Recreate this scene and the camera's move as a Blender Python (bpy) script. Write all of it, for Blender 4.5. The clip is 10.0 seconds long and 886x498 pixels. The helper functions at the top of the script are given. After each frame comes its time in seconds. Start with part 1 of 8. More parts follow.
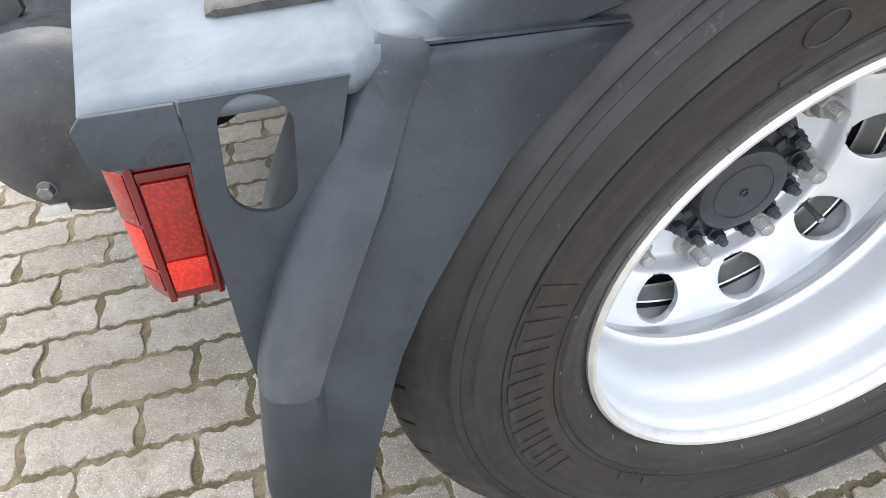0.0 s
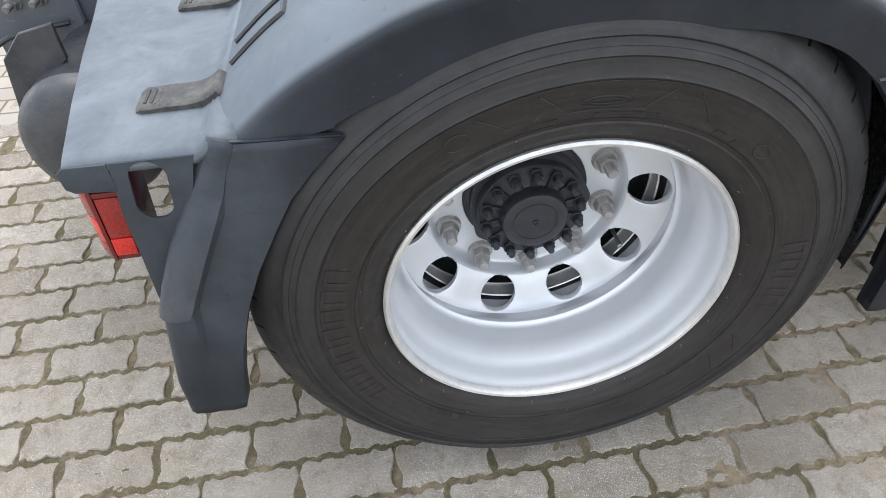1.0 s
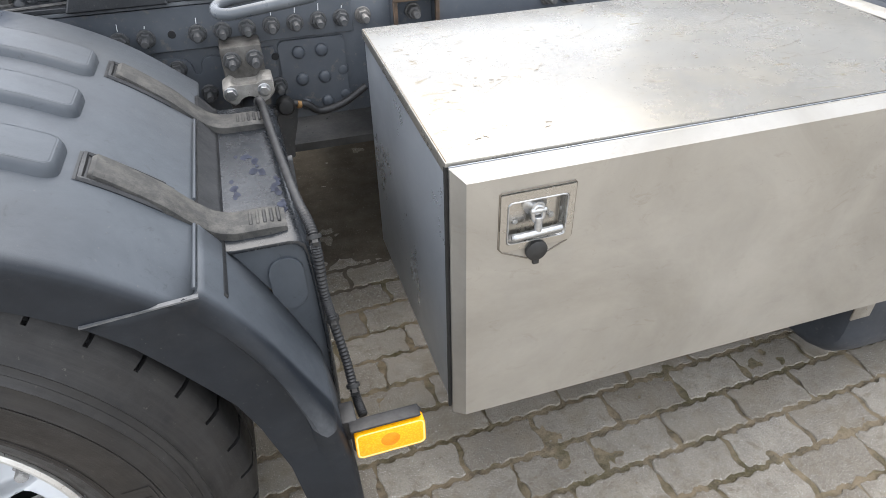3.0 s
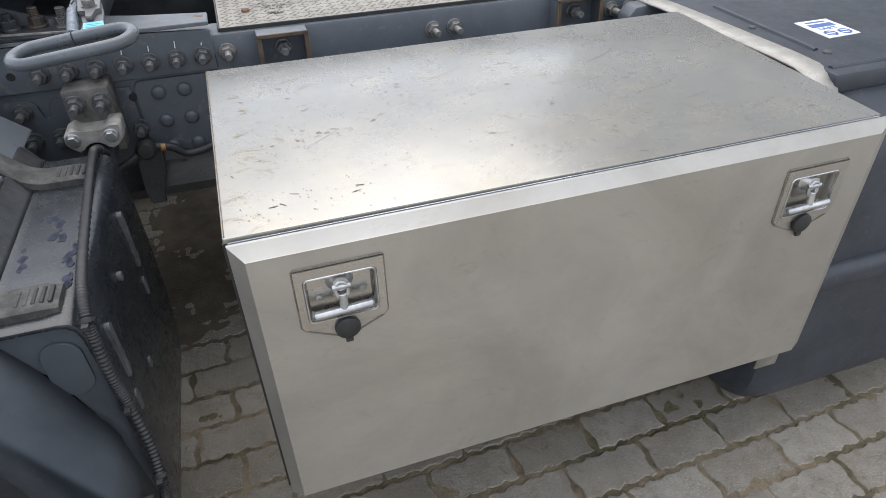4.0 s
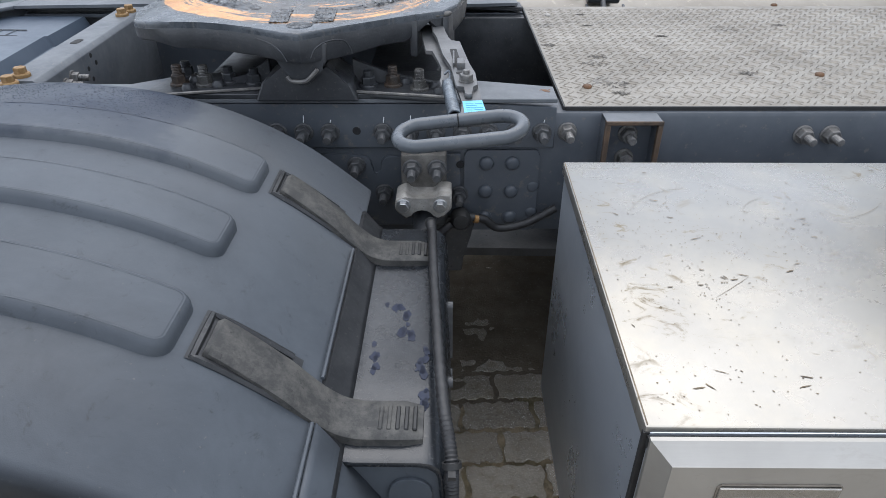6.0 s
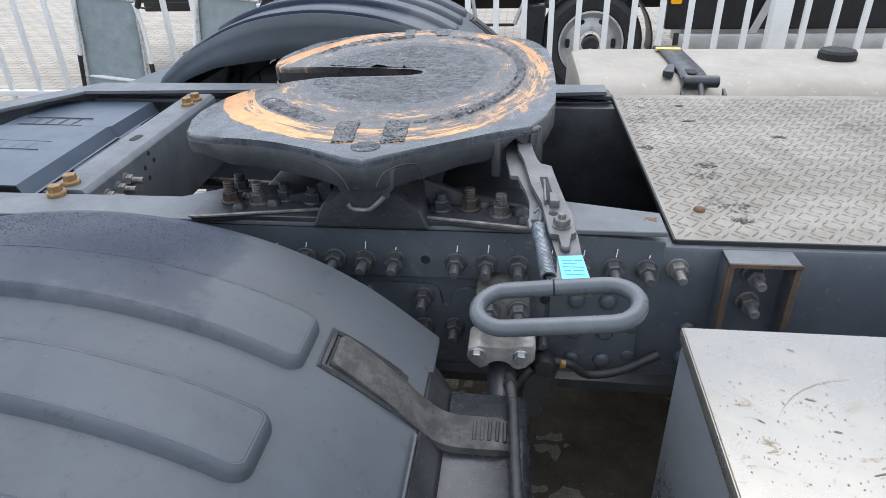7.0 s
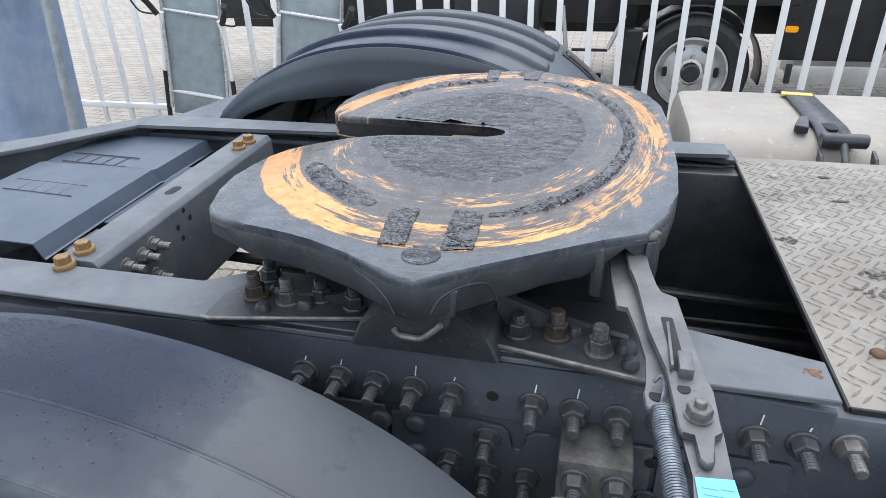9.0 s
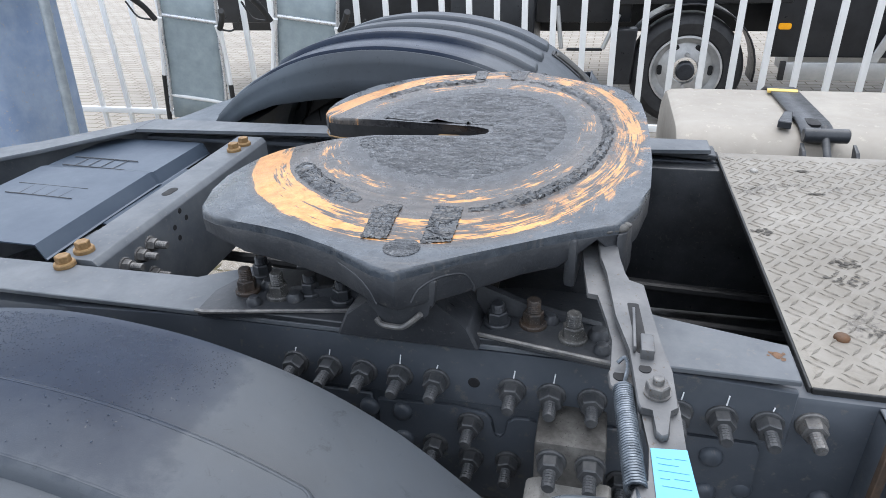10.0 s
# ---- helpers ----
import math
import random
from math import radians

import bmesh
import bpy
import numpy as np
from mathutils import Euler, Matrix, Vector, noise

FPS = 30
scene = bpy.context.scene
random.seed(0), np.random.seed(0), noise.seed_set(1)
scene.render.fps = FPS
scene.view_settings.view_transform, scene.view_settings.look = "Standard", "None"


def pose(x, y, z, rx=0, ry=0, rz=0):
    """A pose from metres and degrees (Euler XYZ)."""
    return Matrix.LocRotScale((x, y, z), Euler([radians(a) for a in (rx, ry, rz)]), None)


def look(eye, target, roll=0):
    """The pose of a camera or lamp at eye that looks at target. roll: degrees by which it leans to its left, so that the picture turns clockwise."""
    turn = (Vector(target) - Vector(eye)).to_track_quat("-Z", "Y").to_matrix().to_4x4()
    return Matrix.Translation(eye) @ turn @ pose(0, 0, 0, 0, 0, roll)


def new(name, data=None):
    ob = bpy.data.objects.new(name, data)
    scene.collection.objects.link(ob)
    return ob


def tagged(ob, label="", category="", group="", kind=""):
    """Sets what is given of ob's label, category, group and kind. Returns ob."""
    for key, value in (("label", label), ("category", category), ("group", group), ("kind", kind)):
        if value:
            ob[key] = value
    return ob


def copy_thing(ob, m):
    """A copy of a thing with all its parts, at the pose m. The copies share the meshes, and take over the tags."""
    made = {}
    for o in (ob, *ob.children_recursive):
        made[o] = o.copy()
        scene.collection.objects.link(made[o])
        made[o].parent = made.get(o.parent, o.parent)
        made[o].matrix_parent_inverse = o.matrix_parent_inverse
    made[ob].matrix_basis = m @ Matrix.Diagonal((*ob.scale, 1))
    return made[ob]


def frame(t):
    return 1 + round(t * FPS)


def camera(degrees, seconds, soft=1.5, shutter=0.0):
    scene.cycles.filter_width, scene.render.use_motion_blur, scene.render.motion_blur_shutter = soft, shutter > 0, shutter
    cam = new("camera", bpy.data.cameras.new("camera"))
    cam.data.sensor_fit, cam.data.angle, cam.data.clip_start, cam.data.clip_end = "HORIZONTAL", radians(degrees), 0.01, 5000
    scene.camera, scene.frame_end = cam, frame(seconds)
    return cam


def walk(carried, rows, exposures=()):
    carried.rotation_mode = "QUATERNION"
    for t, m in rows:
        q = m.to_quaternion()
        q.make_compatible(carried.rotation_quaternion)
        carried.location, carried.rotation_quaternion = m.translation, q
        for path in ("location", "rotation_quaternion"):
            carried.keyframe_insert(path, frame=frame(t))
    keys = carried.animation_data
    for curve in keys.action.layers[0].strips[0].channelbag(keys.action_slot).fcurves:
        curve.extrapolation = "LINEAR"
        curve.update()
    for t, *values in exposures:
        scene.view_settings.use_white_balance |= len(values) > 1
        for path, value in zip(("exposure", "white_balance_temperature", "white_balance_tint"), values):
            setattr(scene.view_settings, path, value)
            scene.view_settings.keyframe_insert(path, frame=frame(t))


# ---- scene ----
cam = camera(70.2, 10.0, soft=0.5)
PATH = [
    (0, (-0.522, -0.351, 1.018), (-0.218, 1.091, -0.334), -3.4),
    (0.5, (-0.408, -0.549, 1.207), (-0.265, 0.866, -0.199), -2.9),
    (1, (-0.273, -0.666, 1.271), (-0.115, 0.783, -0.099), -2.4),
    (1.5, (-0.066, -0.643, 1.311), (0.233, 0.812, -0.027), -2.6),
    (2, (0.189, -0.581, 1.308), (0.552, 0.902, 0.016), -2.0),
    (2.5, (0.449, -0.598, 1.321), (0.841, 0.924, 0.084), -1.7),
    (3, (0.615, -0.596, 1.32), (1.078, 0.942, 0.128), -1.4),
    (3.2, (0.687, -0.591, 1.328), (1.166, 0.944, 0.14), -1.3),
    (4.3, (0.917, -0.548, 1.334), (1.41, 0.999, 0.166), -1.6),
    (4.5, (0.921, -0.551, 1.33), (1.407, 1.0, 0.164), -1.4),
    (5, (0.901, -0.539, 1.326), (1.309, 1.037, 0.165), -0.9),
    (5.5, (0.803, -0.459, 1.343), (0.882, 1.166, 0.179), -0.1),
    (6, (0.647, -0.304, 1.379), (0.625, 1.37, 0.284), -0.3),
    (6.2, (0.599, -0.262, 1.388), (0.538, 1.459, 0.371), -0.6),
    (7.3, (0.617, 0.015, 1.433), (0.331, 1.745, 0.471), -1.7),
    (7.5, (0.618, 0.07, 1.424), (0.289, 1.797, 0.471), -1.6),
    (8, (0.554, 0.224, 1.426), (0.164, 1.946, 0.487), -1.4),
    (8.5, (0.544, 0.249, 1.435), (0.112, 1.963, 0.501), -1.3),
    (9, (0.569, 0.218, 1.439), (0.118, 1.931, 0.51), -1.5),
    (9.5, (0.567, 0.212, 1.446), (0.106, 1.922, 0.517), -1.5),
    (10, (0.604, 0.188, 1.447), (0.146, 1.901, 0.521), -2.3),
]
walk(cam, [(t, look(eye, target, roll)) for t, eye, target, roll in PATH], [(0, 3.95, 6650, 10), (0.5, 3.5, 6600, 10), (1, 3.45, 6550, 10), (1.5, 3.65, 6600, 10), (2.5, 3.75, 6850, 10), (3, 3.68, 6750, 10), (4.5, 2.86, 6500, 10), (5.5, 2.86, 6400, 10), (6, 2.93, 6300, 10), (7.5, 3.1, 6250, 10), (10, 3.12, 6250, 10)])

# ---- world, sun, exposure ----
world = bpy.data.worlds.new("overcast_sky")
scene.world = world
world.use_nodes = True
wn, wl = world.node_tree.nodes, world.node_tree.links
sky = wn.new("ShaderNodeTexSky")
sky.sky_type = 'NISHITA'
sky.sun_disc = False
sky.sun_elevation = radians(70)
sky.sun_rotation = radians(5)
sky.air_density, sky.dust_density, sky.ozone_density = 1.0, 1.2, 1.0
wn["Background"].inputs["Strength"].default_value = 0.15
veil = wn.new("ShaderNodeHueSaturation")      # thin cloud: the blue is washed out
veil.inputs["Saturation"].default_value = 0.42
wl.new(sky.outputs["Color"], veil.inputs["Color"])
height = wn.new("ShaderNodeSeparateXYZ")
wl.new(wn.new("ShaderNodeTexCoord").outputs["Generated"], height.inputs[0])
layer = wn.new("ShaderNodeValToRGB")            # overcast: brightest overhead, dimmer to the horizon
layer.color_ramp.elements[0].position, layer.color_ramp.elements[0].color = 0.0, (0.36, 0.38, 0.415, 1)
layer.color_ramp.elements[1].position, layer.color_ramp.elements[1].color = 1.0, (1.08, 1.14, 1.24, 1)
wl.new(height.outputs[2], layer.inputs["Fac"])
puffs = wn.new("ShaderNodeTexNoise")             # thicker and thinner places in the cloud
puffs.inputs["Scale"].default_value, puffs.inputs["Detail"].default_value, puffs.inputs["Roughness"].default_value = 2.6, 7.0, 0.62
wl.new(wn["Texture Coordinate"].outputs["Generated"], puffs.inputs["Vector"])
thick = wn.new("ShaderNodeMapRange")
thick.inputs["From Min"].default_value, thick.inputs["From Max"].default_value = 0.32, 0.68
thick.inputs["To Min"].default_value, thick.inputs["To Max"].default_value = 0.70, 1.30
wl.new(puffs.outputs["Fac"], thick.inputs["Value"])
shaded = wn.new("ShaderNodeVectorMath")
shaded.operation = 'SCALE'
wl.new(layer.outputs["Color"], shaded.inputs[0])
wl.new(thick.outputs["Result"], shaded.inputs["Scale"])
cloud = wn.new("ShaderNodeMix")
cloud.data_type = 'RGBA'
cloud.inputs[0].default_value = 0.80
wl.new(veil.outputs["Color"], cloud.inputs[6])
wl.new(shaded.outputs["Vector"], cloud.inputs[7])
wl.new(cloud.outputs[2], wn["Background"].inputs["Color"])
sun_data = bpy.data.lights.new("sun", 'SUN')
sun_data.energy, sun_data.angle, sun_data.color = 0.16, radians(60), (1.0, 0.95, 0.88)
sun = new("sun", sun_data)
sun.matrix_basis = look((0.30, 3.41, 9.40), (0, 0, 0))

# ---- materials ----
MATS = {}


def lin(*c):
    return (*c, 1.0) if len(c) == 3 else (c[0], c[0], c[0], 1.0)


class Nodes:
    """A thin wrapper to write node materials in few lines."""

    def __init__(self, name):
        self.mat = bpy.data.materials.new(name)
        self.mat.use_nodes = True
        self.tree = self.mat.node_tree
        self.bsdf = self.tree.nodes["Principled BSDF"]
        self.coord = self.tree.nodes.new("ShaderNodeTexCoord").outputs["Object"]
        MATS[name] = self.mat

    def link(self, a, b):
        self.tree.links.new(a, b)

    def scaled(self, sx, sy, sz, rot=(0, 0, 0)):
        n = self.tree.nodes.new("ShaderNodeMapping")
        n.inputs["Scale"].default_value = (sx, sy, sz)
        n.inputs["Rotation"].default_value = rot
        self.link(self.coord, n.inputs["Vector"])
        return n.outputs["Vector"]

    def noise(self, scale, detail=4, rough=0.6, vector=None, distort=0.0):
        n = self.tree.nodes.new("ShaderNodeTexNoise")
        n.inputs["Scale"].default_value = scale
        n.inputs["Detail"].default_value = detail
        n.inputs["Roughness"].default_value = rough
        n.inputs["Distortion"].default_value = distort
        self.link(vector or self.coord, n.inputs["Vector"])
        return n.outputs["Fac"]

    def cells(self, scale, feature='F1', vector=None):
        n = self.tree.nodes.new("ShaderNodeTexVoronoi")
        n.feature = feature
        n.inputs["Scale"].default_value = scale
        self.link(vector or self.coord, n.inputs["Vector"])
        return n.outputs["Distance"]

    def ramp(self, fac, *stops):
        n = self.tree.nodes.new("ShaderNodeValToRGB")
        els = n.color_ramp.elements
        while len(els) < len(stops):
            els.new(0.5)
        for e, (p, c) in zip(els, stops):
            e.position, e.color = p, lin(*c) if isinstance(c, tuple) else lin(c)
        self.link(fac, n.inputs["Fac"])
        return n.outputs["Color"]

    def mix(self, fac, a, b, kind='MIX'):
        n = self.tree.nodes.new("ShaderNodeMix")
        n.data_type, n.blend_type = 'RGBA', kind
        for k, v in ((0, fac), (6, a), (7, b)):
            if hasattr(v, "is_output"):
                self.link(v, n.inputs[k])
            elif isinstance(v, tuple):
                n.inputs[k].default_value = lin(*v)
            else:
                n.inputs[k].default_value = v if k == 0 else lin(v)
        return n.outputs[2]

    def math(self, op, a, b=0.0):
        n = self.tree.nodes.new("ShaderNodeMath")
        n.operation = op
        for sock, v in zip(n.inputs, (a, b)):
            if hasattr(v, "is_output"):
                self.link(v, sock)
            else:
                sock.default_value = v
        return n.outputs[0]

    def bump(self, height, strength, distance=0.002, under=None):
        n = self.tree.nodes.new("ShaderNodeBump")
        n.inputs["Strength"].default_value = strength
        n.inputs["Distance"].default_value = distance
        self.link(height, n.inputs["Height"])
        if under is not None:
            self.link(under, n.inputs["Normal"])
        return n.outputs["Normal"]

    def random(self):
        return self.tree.nodes.new("ShaderNodeObjectInfo").outputs["Random"]

    def split(self):
        n = self.tree.nodes.new("ShaderNodeSeparateXYZ")
        self.link(self.coord, n.inputs[0])
        return n.outputs

    def done(self, color=None, rough=None, normal=None, metal=None, **other):
        b = self.bsdf.inputs
        for key, v in (("Base Color", color), ("Roughness", rough), ("Normal", normal), ("Metallic", metal)):
            if v is None:
                continue
            if hasattr(v, "is_output"):
                self.link(v, b[key])
            else:
                b[key].default_value = lin(*v) if isinstance(v, tuple) else (lin(v) if key == "Base Color" else v)
        for key, v in other.items():
            b[key.replace("_", " ")].default_value = v
        return self.mat


def plain_mat(name, c1, c2, scale, r1, r2, metal=0.0, bump=0.1, fine=400, dist=0.0006, spots=None):
    """Two tones mottled by a coarse noise, roughness by another, and a fine grain as relief."""
    n = Nodes(name)
    coarse = n.noise(scale, 6, 0.65)
    col = n.ramp(coarse, (0.35, c1), (0.68, c2))
    if spots:
        col = n.mix(n.ramp(n.noise(scale * 9, 4, 0.7), (0.60, 0.0), (0.68, 1.0)), col, spots)
    rough = n.ramp(n.noise(scale * 3.1, 5, 0.7), (0.3, r1), (0.7, r2))
    grain = n.noise(fine, 3, 0.6)
    return n.done(col, rough, n.bump(grain, bump, dist), metal)


# moulded plastic of the mudguards: dark grey, satin, dusty, worn, sky light painted in
n = Nodes("guard_plastic")
sx, sy, sz = n.split()
dust = n.ramp(n.noise(7, 8, 0.7, distort=0.4), (0.36, 0.0), (0.70, 1.0))
streak = n.ramp(n.noise(6, 7, 0.7, n.scaled(1, 8, 1.5)), (0.5, 0.0), (0.75, 1.0))
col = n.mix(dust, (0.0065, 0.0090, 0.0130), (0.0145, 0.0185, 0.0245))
col = n.mix(n.math('MULTIPLY', streak, 0.22), col, (0.050, 0.051, 0.052))
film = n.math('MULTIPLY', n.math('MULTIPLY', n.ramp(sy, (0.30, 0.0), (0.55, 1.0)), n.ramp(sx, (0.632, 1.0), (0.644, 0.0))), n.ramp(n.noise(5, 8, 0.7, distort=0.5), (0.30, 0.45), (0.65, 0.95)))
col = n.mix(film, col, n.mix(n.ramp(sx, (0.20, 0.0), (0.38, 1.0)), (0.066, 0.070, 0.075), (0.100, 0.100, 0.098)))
# top paler than the sides: dust, and top light put into the colour
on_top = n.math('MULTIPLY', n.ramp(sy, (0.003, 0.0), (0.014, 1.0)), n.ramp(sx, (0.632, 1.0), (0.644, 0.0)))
dusty_lit_top = n.math('MULTIPLY', on_top, n.ramp(n.noise(6, 7, 0.7, distort=0.4), (0.30, 0.50), (0.68, 0.90)))
col = n.mix(dusty_lit_top, col, (0.078, 0.089, 0.103))
# rear top paler and bluer: sky sheen painted in, mottled as fading
faded_sheen = n.math('MULTIPLY', n.ramp(n.math('MULTIPLY', sx, -1.0), (0.10, 0.0), (0.30, 1.0)), n.ramp(sy, (0.003, 0.0), (0.014, 1.0)))
faded_sheen = n.math('MULTIPLY', faded_sheen, n.ramp(n.noise(9, 8, 0.7, distort=0.5), (0.30, 0.55), (0.65, 1.0)))
col = n.mix(faded_sheen, col, (0.102, 0.122, 0.143))
# rear end paler upwards as well, reflected sky put into its tone
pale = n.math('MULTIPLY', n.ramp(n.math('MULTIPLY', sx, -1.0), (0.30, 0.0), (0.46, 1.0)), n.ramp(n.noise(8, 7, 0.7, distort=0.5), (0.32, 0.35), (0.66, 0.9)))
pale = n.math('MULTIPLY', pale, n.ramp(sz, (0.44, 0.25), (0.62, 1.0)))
col = n.mix(n.math('MULTIPLY', pale, n.math('SUBTRACT', 1.0, faded_sheen)), col, (0.052, 0.062, 0.073))
# a damp stain spreads from the inner edge over the arch's crown
reach = n.math('MINIMUM', n.math('MULTIPLY', n.math('SUBTRACT', sy, 0.47), 5.0), n.math('MULTIPLY', n.math('SUBTRACT', 0.31, n.math('ABSOLUTE', n.math('ADD', sx, 0.05))), 5.0))
damp = n.ramp(n.math('ADD', reach, n.math('MULTIPLY', n.noise(8, 7, 0.65), 0.7)), (0.36, 0.0), (0.44, 0.45), (0.80, 1.0))
damp = n.math('MULTIPLY', damp, n.ramp(sy, (0.705, 1.0), (0.713, 0.0)))
col = n.mix(damp, col, n.mix(dust, (0.005, 0.011, 0.026), (0.011, 0.020, 0.040)))
# swelling's upper slope painted paler as if lit, mottled as wear
lit_slope = n.math('MULTIPLY', n.ramp(n.math('MULTIPLY', sy, -1.0), (0.020, 0.0), (0.044, 1.0)), n.ramp(sz, (0.602, 0.0), (0.612, 1.0)))
lit_slope = n.math('MULTIPLY', lit_slope, n.ramp(n.noise(24, 6, 0.7), (0.38, 0.2), (0.60, 0.85)))
col = n.mix(lit_slope, col, (0.066, 0.070, 0.076))
specks = n.ramp(n.noise(160, 3, 0.7), (0.68, 0.0), (0.74, 1.0))
col = n.mix(n.math('MULTIPLY', specks, 0.4), col, (0.15, 0.14, 0.125))
grime = n.ramp(n.noise(38, 8, 0.8, distort=0.8), (0.58, 0.0), (0.70, 0.55))
col = n.mix(grime, col, (0.016, 0.016, 0.017))
scuff = n.ramp(n.noise(26, 4, 0.8, n.scaled(1.0, 9.0, 3.0, (0, 0, radians(25)))), (0.67, 0.0), (0.73, 0.3))
col = n.mix(scuff, col, (0.09, 0.094, 0.098))
rough = n.mix(damp, n.ramp(n.noise(12, 6, 0.7), (0.3, 0.36), (0.7, 0.52)), n.ramp(n.noise(12, 6, 0.7), (0.3, 0.26), (0.7, 0.40)))
n.link(n.ramp(damp, (0.0, 0.27), (1.0, 0.22)), n.bsdf.inputs["Specular IOR Level"])
n.done(col, rough, n.bump(n.noise(900, 3, 0.6), 0.25, 0.0005, n.bump(n.noise(45, 6, 0.7), 0.12, 0.002)))

# the same plastic at the ends: faded and chalky, sky sheen in its pale tone
n = Nodes("faded_lit_plastic")
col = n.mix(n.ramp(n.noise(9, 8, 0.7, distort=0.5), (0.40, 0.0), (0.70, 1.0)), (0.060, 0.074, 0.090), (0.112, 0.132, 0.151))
col = n.mix(n.ramp(n.noise(55, 5, 0.7), (0.62, 0.0), (0.72, 1.0)), col, (0.06, 0.067, 0.075))
n.done(col, n.ramp(n.noise(20, 5), (0.3, 0.42), (0.7, 0.6)), n.bump(n.noise(700, 3), 0.25, 0.0005))

n = Nodes("strap_rubber")
col = n.mix(n.ramp(n.noise(38, 8, 0.75), (0.42, 0.0), (0.62, 1.0)), (0.032, 0.032, 0.031), (0.080, 0.077, 0.070))
col = n.mix(n.ramp(n.noise(120, 5, 0.75), (0.60, 0.0), (0.66, 1.0)), col, (0.02, 0.02, 0.02))
n.done(col, 0.72, n.bump(n.noise(300, 4), 0.4, 0.001))

plain_mat("shelf_plastic", (0.012, 0.0145, 0.018), (0.028, 0.031, 0.035), 16, 0.18, 0.32, bump=0.3, fine=500, spots=(0.055, 0.056, 0.056))
plain_mat("band_plastic", (0.010, 0.011, 0.013), (0.026, 0.027, 0.029), 20, 0.4, 0.6, spots=(0.05, 0.05, 0.048))
plain_mat("seam_plastic", (0.055, 0.058, 0.063), (0.13, 0.132, 0.135), 40, 0.4, 0.6)
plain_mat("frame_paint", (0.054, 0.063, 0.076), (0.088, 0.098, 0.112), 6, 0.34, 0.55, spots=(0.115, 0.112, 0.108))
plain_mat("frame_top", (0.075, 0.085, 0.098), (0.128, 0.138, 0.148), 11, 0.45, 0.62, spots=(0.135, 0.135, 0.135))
plain_mat("black_steel", (0.021, 0.0235, 0.027), (0.052, 0.055, 0.060), 14, 0.26, 0.5, bump=0.4, fine=180, dist=0.001, spots=(0.07, 0.067, 0.062))
plain_mat("casting", (0.019, 0.021, 0.025), (0.047, 0.050, 0.055), 12, 0.36, 0.56, bump=0.5, fine=200, dist=0.0014, spots=(0.065, 0.064, 0.062))
plain_mat("bolt_grey", (0.10, 0.10, 0.10), (0.24, 0.23, 0.215), 60, 0.4, 0.62, metal=0.35, spots=(0.10, 0.06, 0.03))
plain_mat("bolt_dark", (0.045, 0.048, 0.052), (0.10, 0.10, 0.10), 55, 0.4, 0.6, metal=0.2)
plain_mat("bolt_gold", (0.25, 0.13, 0.045), (0.42, 0.26, 0.11), 70, 0.35, 0.6, metal=0.4)
plain_mat("zinc", (0.36, 0.37, 0.38), (0.60, 0.60, 0.60), 45, 0.25, 0.45, metal=0.9)
plain_mat("wheel_nut_steel", (0.30, 0.29, 0.28), (0.48, 0.47, 0.45), 50, 0.35, 0.55, metal=0.5, spots=(0.2, 0.16, 0.12))
plain_mat("dirty_alloy", (0.050, 0.046, 0.041), (0.155, 0.147, 0.134), 26, 0.55, 0.75, metal=0.2, bump=0.5, fine=300, dist=0.001, spots=(0.032, 0.028, 0.024))
plain_mat("lever_steel", (0.085, 0.088, 0.092), (0.15, 0.15, 0.15), 18, 0.4, 0.58, metal=0.3, spots=(0.09, 0.07, 0.055))
plain_mat("handle_paint", (0.060, 0.069, 0.079), (0.090, 0.100, 0.112), 22, 0.24, 0.36, metal=0.0)
plain_mat("rust_iron", (0.07, 0.040, 0.022), (0.17, 0.085, 0.04), 30, 0.6, 0.85, bump=0.5, fine=220, dist=0.001)
plain_mat("cast_alloy", (0.24, 0.23, 0.21), (0.42, 0.40, 0.37), 40, 0.5, 0.7, metal=0.35, bump=0.5, fine=300, dist=0.001, spots=(0.12, 0.10, 0.085))
plain_mat("rim_paint", (0.61, 0.63, 0.655), (0.68, 0.695, 0.715), 5, 0.28, 0.37, metal=0.35, bump=0.02, fine=90)
plain_mat("rim_lip", (0.54, 0.535, 0.52), (0.66, 0.655, 0.635), 30, 0.28, 0.42, metal=0.55, spots=(0.45, 0.42, 0.37))
plain_mat("hub_plastic", (0.013, 0.015, 0.020), (0.026, 0.029, 0.036), 30, 0.35, 0.5, spots=(0.055, 0.053, 0.052))
plain_mat("white_greased", (0.035, 0.034, 0.033), (0.10, 0.098, 0.092), 70, 0.3, 0.6, metal=0.1, spots=(0.45, 0.44, 0.41))
plain_mat("dried_grease", (0.045, 0.043, 0.040), (0.13, 0.125, 0.115), 60, 0.45, 0.75, bump=0.6, fine=150, dist=0.002)
plain_mat("spring_zinc", (0.06, 0.072, 0.085), (0.20, 0.225, 0.25), 90, 0.28, 0.5, metal=0.5, spots=(0.34, 0.37, 0.40))
plain_mat("walk_dirt", (0.045, 0.040, 0.034), (0.12, 0.108, 0.092), 80, 0.7, 0.9)
plain_mat("shaded_dirt", (0.085, 0.068, 0.048), (0.155, 0.128, 0.094), 9, 0.85, 0.95, bump=0.8, fine=160, dist=0.003, spots=(0.20, 0.175, 0.14))
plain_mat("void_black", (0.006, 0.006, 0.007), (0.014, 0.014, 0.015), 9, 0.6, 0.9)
plain_mat("hose_black", (0.012, 0.012, 0.013), (0.028, 0.028, 0.029), 50, 0.4, 0.6)
plain_mat("knob_rubber", (0.012, 0.012, 0.012), (0.022, 0.022, 0.022), 60, 0.5, 0.65)
